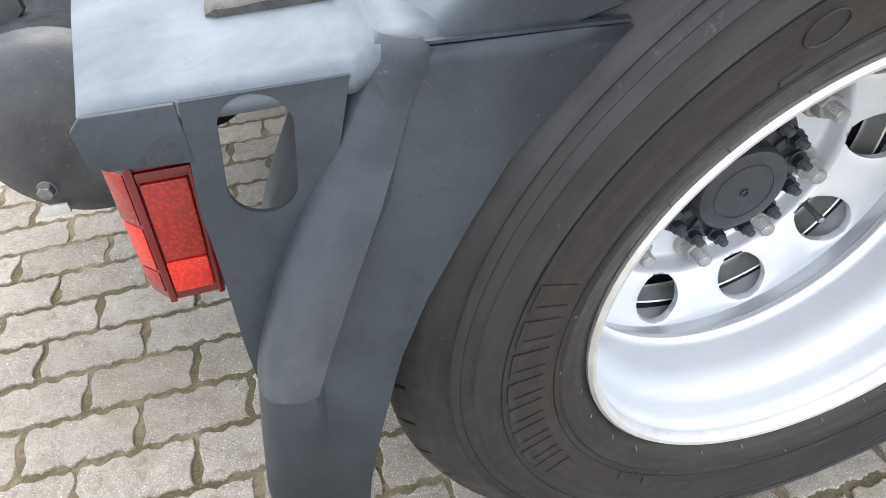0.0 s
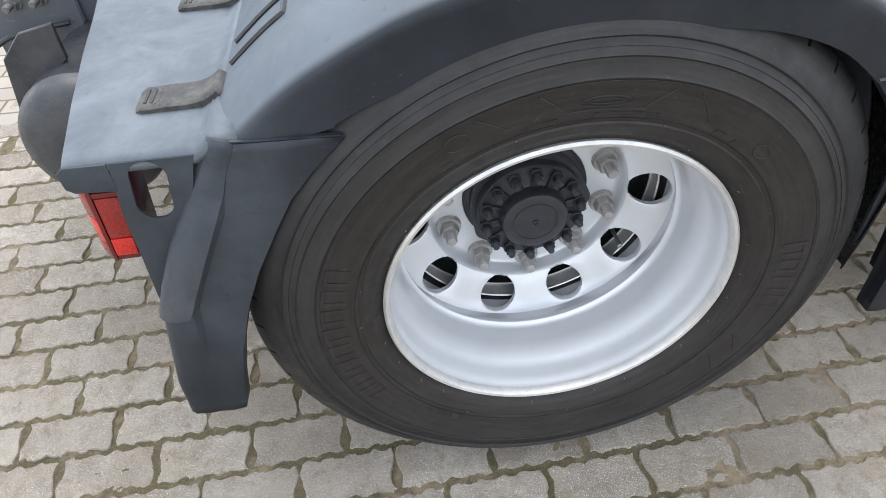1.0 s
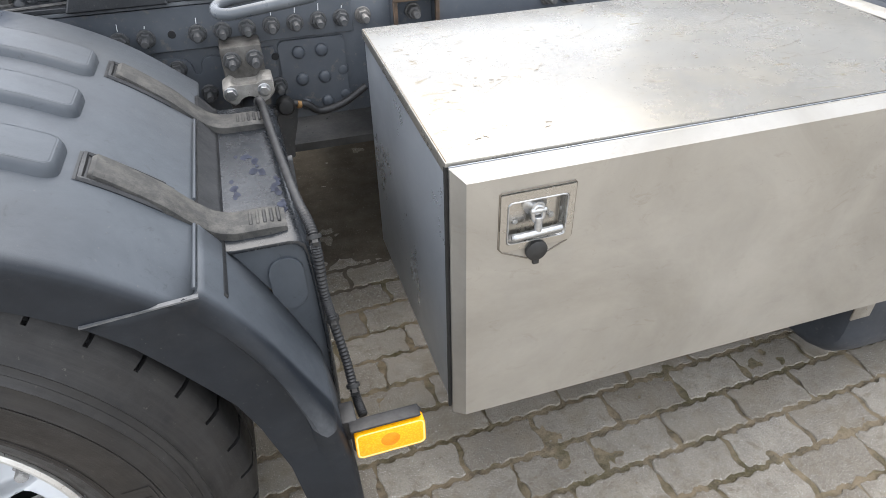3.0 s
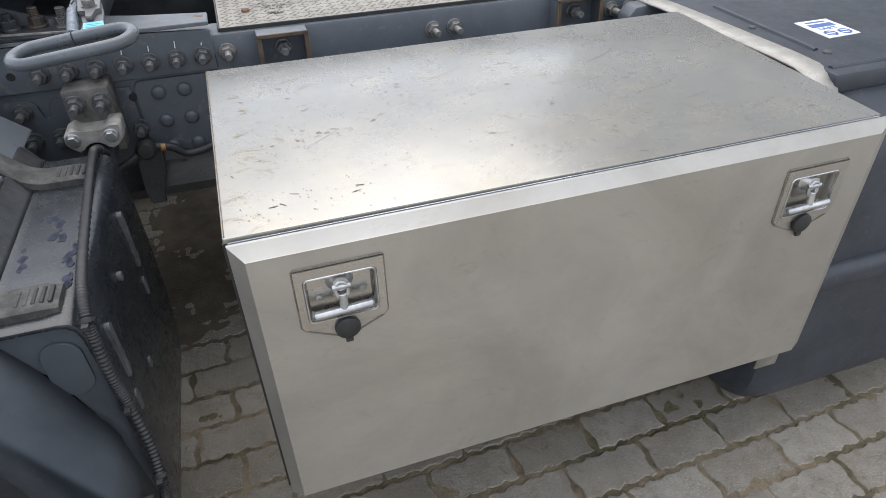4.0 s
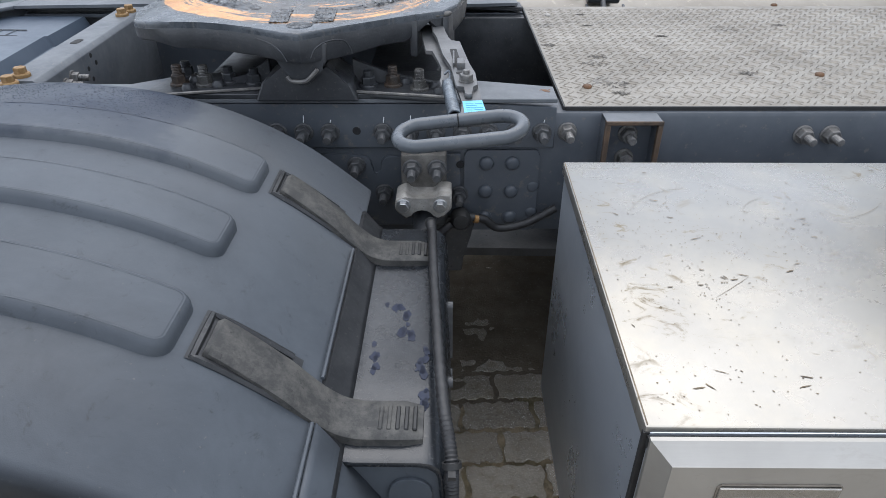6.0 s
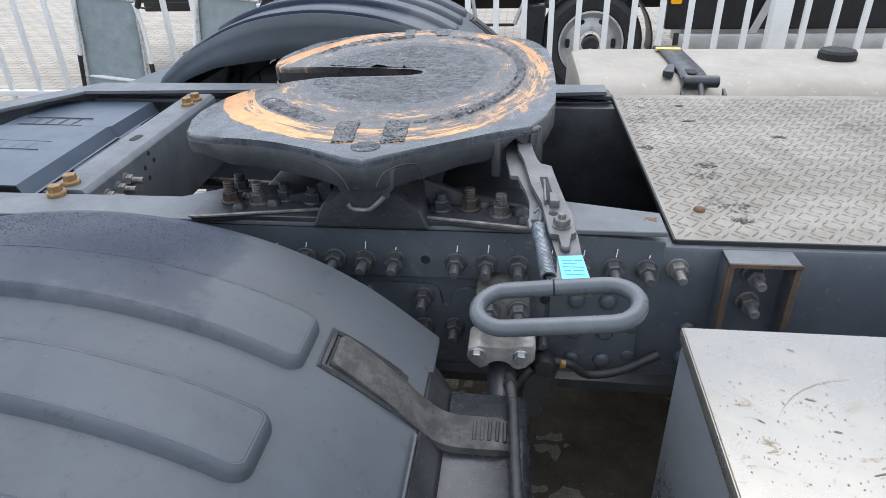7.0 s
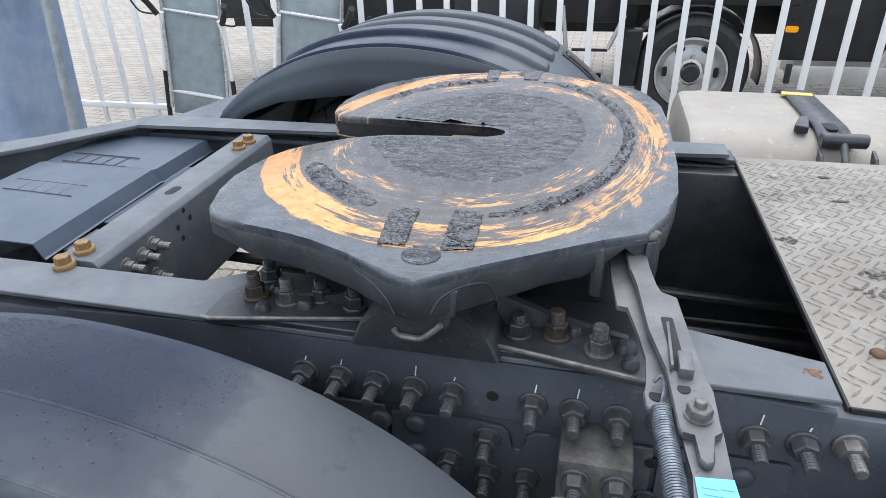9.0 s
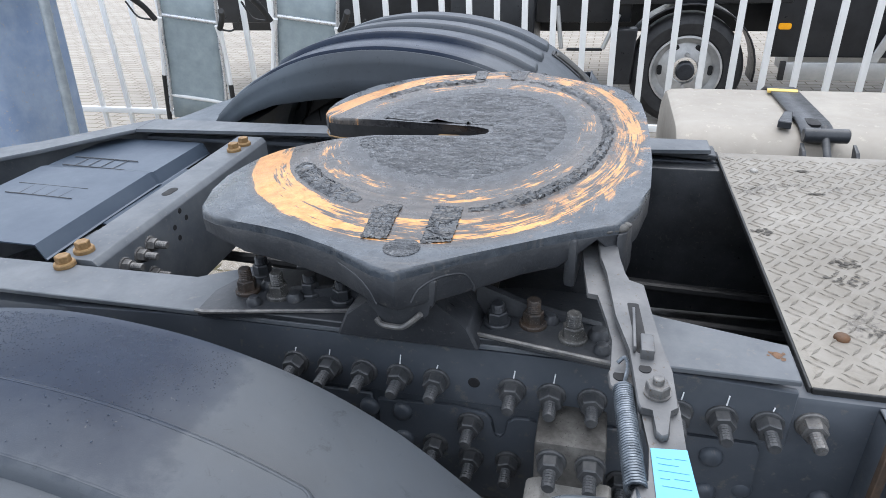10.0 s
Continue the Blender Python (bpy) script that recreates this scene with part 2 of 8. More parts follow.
plain_mat("tank_cover_plastic", (0.020, 0.025, 0.034), (0.038, 0.044, 0.055), 8, 0.36, 0.52, spots=(0.06, 0.062, 0.066))
plain_mat("strap_steel", (0.30, 0.28, 0.25), (0.44, 0.42, 0.38), 25, 0.5, 0.68, metal=0.3, spots=(0.22, 0.15, 0.09))
plain_mat("alu_tank", (0.27, 0.243, 0.205), (0.345, 0.315, 0.27), 5, 0.5, 0.66, metal=0.1, spots=(0.385, 0.345, 0.285))
plain_mat("yellow_tag", (0.60, 0.42, 0.10), (0.72, 0.52, 0.16), 30, 0.5, 0.7)
plain_mat("far_rubber", (0.010, 0.010, 0.011), (0.026, 0.026, 0.027), 10, 0.5, 0.75)
plain_mat("edge_rust", (0.050, 0.036, 0.026), (0.120, 0.074, 0.044), 35, 0.6, 0.85, bump=0.4, fine=220, dist=0.001, spots=(0.07, 0.065, 0.06))
plain_mat("rusty_bolt", (0.022, 0.020, 0.019), (0.070, 0.047, 0.032), 75, 0.45, 0.7, metal=0.2, spots=(0.20, 0.19, 0.18))
plain_mat("dull_gold", (0.20, 0.115, 0.045), (0.34, 0.22, 0.10), 80, 0.5, 0.7, metal=0.25, spots=(0.10, 0.06, 0.03))
plain_mat("white_paint", (0.74, 0.74, 0.72), (0.82, 0.82, 0.80), 6, 0.35, 0.5)
plain_mat("galvanised", (0.27, 0.31, 0.34), (0.40, 0.44, 0.47), 14, 0.4, 0.55, metal=0.5)
plain_mat("blue_plastic", (0.17, 0.23, 0.34), (0.27, 0.33, 0.42), 5, 0.42, 0.6, spots=(0.30, 0.29, 0.28))
plain_mat("chair_textile", (0.24, 0.29, 0.305), (0.32, 0.37, 0.385), 12, 0.7, 0.85, bump=0.5, fine=700, dist=0.001)
plain_mat("chair_tube", (0.55, 0.56, 0.57), (0.72, 0.73, 0.74), 20, 0.22, 0.38, metal=0.8)
plain_mat("panel_blue_grey", (0.046, 0.064, 0.092), (0.066, 0.086, 0.114), 5, 0.34, 0.46, metal=0.2)
plain_mat("lorry_black", (0.008, 0.009, 0.011), (0.020, 0.021, 0.024), 7, 0.25, 0.5)
plain_mat("lorry_alu", (0.45, 0.46, 0.46), (0.58, 0.58, 0.57), 10, 0.35, 0.5, metal=0.7)
plain_mat("far_rim", (0.40, 0.40, 0.40), (0.56, 0.56, 0.55), 14, 0.35, 0.5, metal=0.6)
plain_mat("cab_paint", (0.74, 0.75, 0.76), (0.80, 0.81, 0.82), 3, 0.3, 0.4)
plain_mat("dried_dirt", (0.09, 0.068, 0.045), (0.24, 0.185, 0.12), 60, 0.75, 0.9)
plain_mat("chip_paint", (0.004, 0.008, 0.022), (0.012, 0.020, 0.048), 40, 0.55, 0.75)
plain_mat("lock_edge", (0.10, 0.085, 0.065), (0.20, 0.175, 0.14), 40, 0.4, 0.6)
plain_mat("grey_label", (0.40, 0.40, 0.38), (0.52, 0.51, 0.48), 60, 0.5, 0.6)

# tyre rubber: brownish on the dry parts of the wall
n = Nodes("tyre_rubber")
sx, sy, sz = n.split()
rad = n.math('SQRT', n.math('ADD', n.math('POWER', sx, 2.0), n.math('POWER', sz, 2.0)))
band = n.ramp(rad, (0.0, 0.0), (0.30, 1.0), (0.375, 1.0), (0.43, 0.25), (0.50, 0.0))
tone = n.mix(n.ramp(n.noise(14, 7, 0.7), (0.35, 0.0), (0.7, 1.0)), (0.010, 0.010, 0.011), (0.021, 0.0205, 0.020))
ang = n.math('ARCTAN2', sz, sx)
comb = n.tree.nodes.new("ShaderNodeCombineXYZ")
n.link(n.math('MULTIPLY', rad, 120.0), comb.inputs[0])
n.link(n.math('MULTIPLY', n.math('ABSOLUTE', ang), 3.0), comb.inputs[1])
n.link(n.math('SIGN', ang), comb.inputs[2])
streak = n.noise(1.0, 6, 0.7, comb.outputs[0])
tone = n.mix(n.ramp(streak, (0.45, 0.0), (0.72, 0.8)), tone, (0.028, 0.028, 0.029))
brown = n.mix(n.ramp(streak, (0.35, 0.0), (0.68, 1.0)), (0.012, 0.0100, 0.0088), (0.033, 0.0265, 0.022))
col = n.mix(n.math('MULTIPLY', band, 0.55), tone, brown)
col = n.mix(n.ramp(n.noise(75, 5, 0.8), (0.63, 0.0), (0.72, 0.55)), col, (0.10, 0.092, 0.084))
worn = n.ramp(n.noise(9, 7, 0.75, distort=0.7), (0.52, 0.0), (0.68, 0.6))
col = n.mix(worn, col, (0.025, 0.0245, 0.0245))
n.done(col, n.ramp(n.noise(30, 6), (0.3, 0.42), (0.7, 0.66)), n.bump(n.noise(420, 4), 0.3, 0.0008, n.bump(streak, 0.35, 0.0012)), None, Specular_IOR_Level=0.36)

# brushed stainless sheet, with a matt film and dried dirt
def sheet_mat(name, c1, c2, r1, r2, dirt, brush, metal=0.85):
    n = Nodes(name)
    fine = n.noise(30, 6, 0.7, n.scaled(*brush))
    cloud = n.ramp(n.noise(3.5, 6, 0.65, distort=0.6), (0.35, 0.0), (0.7, 1.0))
    col = n.mix(cloud, c1, c2)
    col = n.mix(n.math('MULTIPLY', fine, 0.25), col, tuple(v * 0.75 for v in c1))
    rough = n.mix(n.ramp(n.noise(5, 7, 0.7), (0.35, 0.0), (0.7, 1.0)), r1, r2)
    if dirt > 0:
        patches = n.ramp(n.noise(4.2, 5, 0.6), (0.42, 0.0), (0.62, 1.0))
        marks = n.ramp(n.noise(34, 7, 0.75, n.scaled(0.6, 1.0, 1.0), distort=1.2), (0.57, 0.0), (0.65, 1.0))
        grit = n.ramp(n.noise(150, 4, 0.7), (0.66, 0.0), (0.72, 1.0))
        film = n.ramp(n.noise(9, 6, 0.7), (0.45, 0.0), (0.75, 1.0))
        col = n.mix(n.math('MULTIPLY', film, 0.35 * dirt), col, (0.42, 0.37, 0.28))
        m1 = n.math('MULTIPLY', n.math('MULTIPLY', marks, patches), 0.9 * dirt)
        col = n.mix(m1, col, (0.20, 0.165, 0.11))
        m2 = n.math('MULTIPLY', n.math('MULTIPLY', grit, patches), 0.8 * dirt)
        col = n.mix(m2, col, (0.10, 0.07, 0.045))
        rough = n.mix(m1, rough, 0.7)
    n.done(col, rough, n.bump(fine, 0.06, 0.0005), metal)


# side sheet bluish: the sky it mirrors is put into its colour
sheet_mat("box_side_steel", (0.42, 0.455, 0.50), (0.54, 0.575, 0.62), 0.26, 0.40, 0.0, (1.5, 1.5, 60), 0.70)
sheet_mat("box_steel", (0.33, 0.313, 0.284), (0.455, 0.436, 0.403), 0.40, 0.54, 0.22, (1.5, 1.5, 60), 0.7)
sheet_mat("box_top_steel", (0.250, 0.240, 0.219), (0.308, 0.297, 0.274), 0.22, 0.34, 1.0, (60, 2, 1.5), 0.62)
sheet_mat("polished_steel", (0.40, 0.388, 0.362), (0.50, 0.488, 0.46), 0.24, 0.34, 0.0, (4, 4, 4), 0.95)

# aluminium tread plate
n = Nodes("tread_plate")
col = n.mix(n.ramp(n.noise(5, 7, 0.7, distort=0.5), (0.35, 0.0), (0.7, 1.0)), (0.175, 0.157, 0.130), (0.29, 0.268, 0.232))
col = n.mix(n.ramp(n.noise(9, 7, 0.75, distort=0.8), (0.58, 0.0), (0.72, 0.8)), col, (0.13, 0.115, 0.095))
col = n.mix(n.math('MULTIPLY', n.ramp(n.noise(7, 5, 0.7, distort=0.6), (0.60, 0.0), (0.66, 1.0)), n.ramp(n.noise(120, 5, 0.8), (0.42, 0.0), (0.58, 0.9))), col, (0.055, 0.048, 0.040))
col = n.mix(n.ramp(n.noise(60, 6, 0.75), (0.52, 0.0), (0.66, 0.6)), col, (0.19, 0.165, 0.13))
n.done(col, n.ramp(n.noise(40, 5), (0.3, 0.42), (0.7, 0.62)), n.bump(n.noise(350, 3), 0.2, 0.0006), 0.25)

# concrete paving blocks: each piece has its own tone and its own stretch of grain
n = Nodes("paver_concrete")
shift = n.tree.nodes.new("ShaderNodeVectorMath")
shift.operation = 'MULTIPLY_ADD'
rnd = n.tree.nodes.new("ShaderNodeCombineXYZ")
pick = n.random()
n.link(n.math('MULTIPLY', pick, 37.0), rnd.inputs[0])
n.link(n.math('MULTIPLY', pick, 91.0), rnd.inputs[1])
n.link(n.coord, shift.inputs[0])
shift.inputs[1].default_value = (1, 1, 1)
n.link(rnd.outputs[0], shift.inputs[2])
n.coord = shift.outputs[0]
isle = n.tree.nodes.new("ShaderNodeNewGeometry").outputs["Random Per Island"]
tone = n.ramp(n.math('FRACT', n.math('ADD', pick, isle)), (0.0, (0.250, 0.217, 0.173)), (0.5, (0.312, 0.275, 0.226)), (1.0, (0.370, 0.331, 0.277)))
cloud = n.ramp(n.noise(14, 8, 0.75), (0.30, 0.66), (0.70, 1.15))
col = n.mix(1.0, tone, cloud, 'MULTIPLY')
grit = n.noise(190, 6, 0.85)
col = n.mix(n.ramp(grit, (0.55, 0.0), (0.64, 0.75)), col, (0.50, 0.47, 0.42))
glint = n.noise(360, 2, 0.6)
col = n.mix(n.ramp(glint, (0.61, 0.0), (0.66, 1.0)), col, (0.82, 0.80, 0.76))
pit = n.noise(300, 3, 0.7, n.scaled(1.0, 1.2, 0.9))
col = n.mix(n.ramp(pit, (0.58, 0.0), (0.65, 0.85)), col, (0.055, 0.050, 0.045))
col = n.mix(n.ramp(n.noise(110, 6, 0.85, n.scaled(1, 1.1, 0.9)), (0.55, 0.0), (0.66, 0.7)), col, (0.10, 0.088, 0.075))
stain = n.ramp(n.noise(4.5, 6, 0.7), (0.50, 0.0), (0.70, 0.55))
col = n.mix(stain, col, (0.22, 0.178, 0.118))
smear = n.ramp(n.noise(30, 8, 0.8, distort=0.6), (0.52, 0.0), (0.64, 0.6))
col = n.mix(smear, col, (0.175, 0.140, 0.092))
n.done(col, n.ramp(grit, (0.3, 0.75), (0.7, 0.95)), n.bump(grit, 0.9, 0.004, n.bump(n.noise(70, 6), 0.6, 0.006)))

n = Nodes("joint_sand")
sx, sy, sz = n.split()
moss = n.ramp(n.math('ADD', n.noise(5.5, 7, 0.7), n.ramp(sx, (0.0, 0.10), (0.5, 0.0))), (0.46, 0.0), (0.62, 1.0))
col = n.mix(moss, (0.285, 0.225, 0.148), (0.095, 0.082, 0.036))
col = n.mix(n.ramp(n.noise(28, 7, 0.75), (0.48, 0.0), (0.66, 0.9)), col, (0.095, 0.078, 0.055))
col = n.mix(n.ramp(n.noise(260, 4, 0.75), (0.5, 0.0), (0.66, 0.45)), col, (0.30, 0.25, 0.18))
n.done(col, 0.95, n.bump(n.noise(240, 5, 0.8), 1.0, 0.005))

# paving far away: rows of blocks as tone only
n = Nodes("far_paving")
brick = n.tree.nodes.new("ShaderNodeTexBrick")
brick.inputs["Scale"].default_value = 1.0
brick.inputs["Brick Width"].default_value, brick.inputs["Row Height"].default_value = 0.208, 0.110
brick.inputs["Mortar Size"].default_value = 0.006
brick.inputs["Color1"].default_value, brick.inputs["Color2"].default_value = lin(0.31, 0.28, 0.24), lin(0.365, 0.335, 0.29)
brick.inputs["Mortar"].default_value = lin(0.16, 0.13, 0.09)
n.link(n.coord, brick.inputs["Vector"])
col = n.mix(1.0, brick.outputs["Color"], n.ramp(n.noise(2.2, 6, 0.7), (0.3, 0.85), (0.7, 1.1)), 'MULTIPLY')
n.done(col, 0.9, n.bump(brick.outputs["Fac"], 0.5, 0.003))

# water drops: the dark seen through them is put into a tint
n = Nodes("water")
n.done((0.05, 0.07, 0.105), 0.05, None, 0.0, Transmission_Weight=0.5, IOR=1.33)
# lamps
n = Nodes("red_lens")
cells = n.cells(330)
n.done(n.mix(n.ramp(cells, (0.2, 0.0), (0.6, 1.0)), (0.62, 0.020, 0.010), (0.42, 0.012, 0.007)), 0.22, n.bump(cells, 0.3, 0.001), Coat_Weight=0.15)
n = Nodes("red_lens_mid")
cells = n.cells(300)
n.done(n.mix(n.ramp(cells, (0.2, 0.0), (0.6, 1.0)), (0.30, 0.009, 0.006), (0.19, 0.006, 0.004)), 0.2, n.bump(cells, 0.3, 0.001), Coat_Weight=0.15)
n = Nodes("red_lens_dark")
n.done(n.mix(n.noise(20), (0.075, 0.002, 0.003), (0.13, 0.004, 0.004)), 0.18, n.bump(n.noise(90), 0.1, 0.0005), Coat_Weight=0.15)
n = Nodes("amber_lens")
cells = n.cells(260)
n.done(n.mix(n.ramp(cells, (0.2, 0.0), (0.6, 1.0)), (1.0, 0.50, 0.012), (0.98, 0.40, 0.006)), 0.25, n.bump(cells, 0.4, 0.001), Coat_Weight=0.1)
n = Nodes("amber_rim")
n.done(n.mix(n.noise(60, 5), (1.0, 0.62, 0.14), (1.0, 0.72, 0.26)), 0.25)
n = Nodes("amber_core")
n.done(n.mix(n.noise(60, 5), (0.80, 0.17, 0.004), (0.95, 0.36, 0.01)), 0.25, n.bump(n.cells(420), 0.5, 0.001))
n = Nodes("blue_sticker")
n.done(n.mix(n.noise(30, 5), (0.10, 0.42, 0.62), (0.16, 0.50, 0.68)), 0.4)
n = Nodes("white_sticker")
n.done(n.mix(n.noise(50, 5), (0.70, 0.71, 0.72), (0.80, 0.80, 0.80)), 0.4)
n = Nodes("faint_print")
n.done(n.mix(n.noise(50), (0.12, 0.40, 0.58), (0.15, 0.44, 0.62)), 0.45)
n = Nodes("print_blue")
n.done(n.mix(n.noise(50), (0.06, 0.12, 0.30), (0.08, 0.15, 0.36)), 0.45)

# fifth wheel top: worn steel with copper sheen under smeared black grease
n = Nodes("greased_top")
sx, sy, sz = n.split()
dx, dy = n.math('SUBTRACT', sx, 0.42), n.math('DIVIDE', n.math('SUBTRACT', sy, 1.243), 0.345)
ex = n.math('ADD', n.math('DIVIDE', n.math('MAXIMUM', dx, 0.0), 0.21), n.math('DIVIDE', n.math('MINIMUM', dx, 0.0), 0.28))
rad = n.math('SQRT', n.math('ADD', n.math('POWER', n.math('ABSOLUTE', ex), 2.0), n.math('POWER', n.math('ABSOLUTE', dy), 2.0)))
ang = n.math('ARCTAN2', dy, ex)


def swept(radial, along, detail, seed=0.0):
    comb = n.tree.nodes.new("ShaderNodeCombineXYZ")
    n.link(n.math('MULTIPLY', rad, radial), comb.inputs[0])
    n.link(n.math('MULTIPLY', n.math('ABSOLUTE', ang), along), comb.inputs[1])
    n.link(n.math('ADD', n.math('MULTIPLY', n.math('SIGN', ang), 3.3), seed), comb.inputs[2])
    return n.noise(1.0, detail, 0.72, comb.outputs[0], distort=0.35)


arcs, wide, hair, ridge = swept(34.0, 4.2, 8), swept(7.0, 2.2, 4, 9.0), swept(110.0, 5.0, 5, 4.0), swept(60.0, 3.5, 2, 7.0)
ring = n.ramp(n.math('DIVIDE', rad, 1.6), (0.46, 0.0), (0.50, 0.72), (0.575, 0.80), (0.592, 0.0), (0.655, 0.0), (0.672, 0.85), (0.775, 1.0), (0.800, 0.0))
lobe = n.math('MULTIPLY', n.ramp(n.math('DIVIDE', n.math('ABSOLUTE', ang), 3.1416), (0.56, 0.0), (0.66, 1.0), (0.86, 1.0), (0.92, 0.0)), n.ramp(n.math('DIVIDE', rad, 1.6), (0.655, 0.0), (0.672, 0.085)))
wear = n.math('ADD', n.math('ADD', n.math('MULTIPLY', arcs, 0.44), n.math('MULTIPLY', wide, 0.44)), n.math('ADD', n.math('MULTIPLY', hair, 0.34), lobe))
flake = n.math('MULTIPLY', n.ramp(sx, (0.52, 0.0), (0.60, 1.0)), n.ramp(n.noise(22, 6, 0.7, n.scaled(1.0, 0.45, 1.0, (0, 0, radians(-25))), distort=1.4), (0.52, 0.0), (0.57, 0.95)))
flake = n.math('MULTIPLY', flake, n.ramp(hair, (0.42, 0.15), (0.56, 1.0)))
flake = n.math('MULTIPLY', flake, n.ramp(n.math('DIVIDE', rad, 1.6), (0.66, 0.0), (0.68, 1.0), (0.80, 1.0), (0.83, 0.0)))
bare = n.ramp(n.math('MULTIPLY', wear, n.math('POWER', ring, 0.30)), (0.598, 0.0), (0.634, 1.0))
bare = n.math('MAXIMUM', bare, flake)
copper = n.mix(n.ramp(n.noise(60, 6, 0.75), (0.3, 0.0), (0.7, 1.0)), (0.50, 0.19, 0.045), (0.86, 0.45, 0.15))
lump = n.noise(58, 9, 0.75, distort=0.9)
grease = n.mix(n.ramp(lump, (0.35, 0.0), (0.70, 1.0)), (0.008, 0.008, 0.010), (0.045, 0.045, 0.048))
film = n.mix(n.ramp(arcs, (0.35, 0.0), (0.65, 1.0)), (0.030, 0.028, 0.027), (0.105, 0.086, 0.072))
grease = n.mix(n.ramp(rad, (0.74, 0.0), (0.86, 0.9)), grease, film)
edge_tone = n.mix(n.ramp(n.noise(26, 7, 0.7), (0.4, 0.0), (0.7, 1.0)), (0.036, 0.044, 0.054), (0.080, 0.091, 0.104))
edge_tone = n.mix(n.ramp(n.noise(48, 8, 0.8, distort=1.0), (0.57, 0.0), (0.66, 0.9)), edge_tone, (0.012, 0.012, 0.014))
edge_tone = n.mix(n.ramp(hair, (0.56, 0.0), (0.70, 0.6)), edge_tone, (0.13, 0.125, 0.115))
grease = n.mix(n.ramp(n.math('DIVIDE', rad, 1.6), (0.775, 0.0), (0.81, 1.0)), grease, edge_tone)
col = n.mix(bare, grease, copper)
rough = n.mix(bare, n.ramp(n.noise(40, 6, 0.7), (0.38, 0.20), (0.62, 0.40)), 0.30)
pits = n.noise(150, 5, 0.7, distort=0.5)
n.done(col, rough, n.bump(ridge, 0.55, 0.0014, n.bump(pits, 0.45, 0.0016, n.bump(n.noise(50, 3, 0.5, distort=0.6), 0.4, 0.0016))), n.math('MULTIPLY', bare, 0.55))

# thick grease in the grooves
n = Nodes("thick_grease")
lump = n.noise(24, 2, 0.5, distort=1.4)
drag = n.mix(n.ramp(n.noise(7, 2, 0.5), (0.46, 0.0), (0.54, 1.0)), n.noise(20, 3, 0.5, n.scaled(1.0, 5.0, 1.0, (0, 0, radians(-12))), distort=0.7), n.noise(20, 3, 0.5, n.scaled(1.0, 5.0, 1.0, (0, 0, radians(40))), distort=0.7))
tone = n.noise(60, 7, 0.75)
col = n.mix(n.ramp(tone, (0.40, 0.0), (0.66, 1.0)), (0.004, 0.004, 0.005), (0.016, 0.017, 0.020))
wet = n.ramp(n.noise(30, 5, 0.7), (0.40, 0.04), (0.62, 0.16))
n.done(col, wet, n.bump(drag, 1.0, 0.013, n.bump(lump, 1.0, 0.014)), 0.0, Specular_IOR_Level=0.8)

# thinner grease dragged across the middle: wet, with fine drag lines
n = Nodes("smeared_grease")
turned_a = n.noise(34, 4, 0.6, n.scaled(1.0, 2.6, 1.0, (0, 0, radians(20))), distort=0.9)
turned_b = n.noise(38, 4, 0.6, n.scaled(1.0, 2.4, 1.0, (0, 0, radians(75))), distort=0.9)
drag = n.mix(n.ramp(n.noise(8, 3, 0.5), (0.47, 0.0), (0.53, 1.0)), turned_a, turned_b)
# bluish sky sheen in patches and pale glints are put into the colour
patch = n.ramp(n.noise(24, 8, 0.75, n.scaled(1.0, 2.2, 1.0, (0, 0, radians(30))), distort=0.9), (0.36, 0.0), (0.62, 1.0))
col = n.mix(patch, (0.014, 0.0155, 0.019), (0.078, 0.083, 0.092))
col = n.mix(n.ramp(n.noise(120, 4, 0.7), (0.57, 0.0), (0.64, 1.0)), col, (0.15, 0.152, 0.155))
rough = n.mix(patch, n.ramp(n.noise(36, 5, 0.7), (0.40, 0.05), (0.62, 0.16)), 0.30)
n.done(col, rough, n.bump(drag, 1.0, 0.016, n.bump(n.noise(130, 4, 0.6, distort=1.2), 0.8, 0.0040)), 0.0, Specular_IOR_Level=0.7)

# ---- building tools ----
def mesh_object(name, bm, material, smooth=False):
    bmesh.ops.recalc_face_normals(bm, faces=bm.faces)
    me = bpy.data.meshes.new(name)
    bm.to_mesh(me)
    bm.free()
    me.materials.append(MATS[material])
    if smooth:
        for p in me.polygons:
            p.use_smooth = True
        me.set_sharp_from_angle(angle=radians(38))
    return new(name, me)


def part(name, bm, material, parent, label="", smooth=True):
    """One mesh object under a thing or a part."""
    ob = mesh_object(name, bm, material, smooth)
    ob.parent = parent
    m = Matrix.Identity(4)
    p = parent
    while p is not None:
        m = p.matrix_basis @ m if p.parent is None else m
        p = p.parent
    if parent.parent is None:
        ob.matrix_parent_inverse = m.inverted()
    return tagged(ob, label) if label else ob


def share(name, me, parent, m):
    """Another part on the same mesh, placed at m."""
    ob = new(name, me)
    ob.parent = parent
    if parent.parent is None:
        ob.matrix_parent_inverse = parent.matrix_basis.inverted()
    ob.matrix_basis = m
    return ob


def thing(name, at, label, category, group="", kind=""):
    ob = new(name)
    ob.empty_display_size = 0.05
    ob.matrix_basis = Matrix.Translation(at)
    return tagged(ob, label, category, group, kind)


def solo(name, bm, material, label, category, group="", kind="", smooth=True):
    return tagged(mesh_object(name, bm, material, smooth), label, category, group, kind)


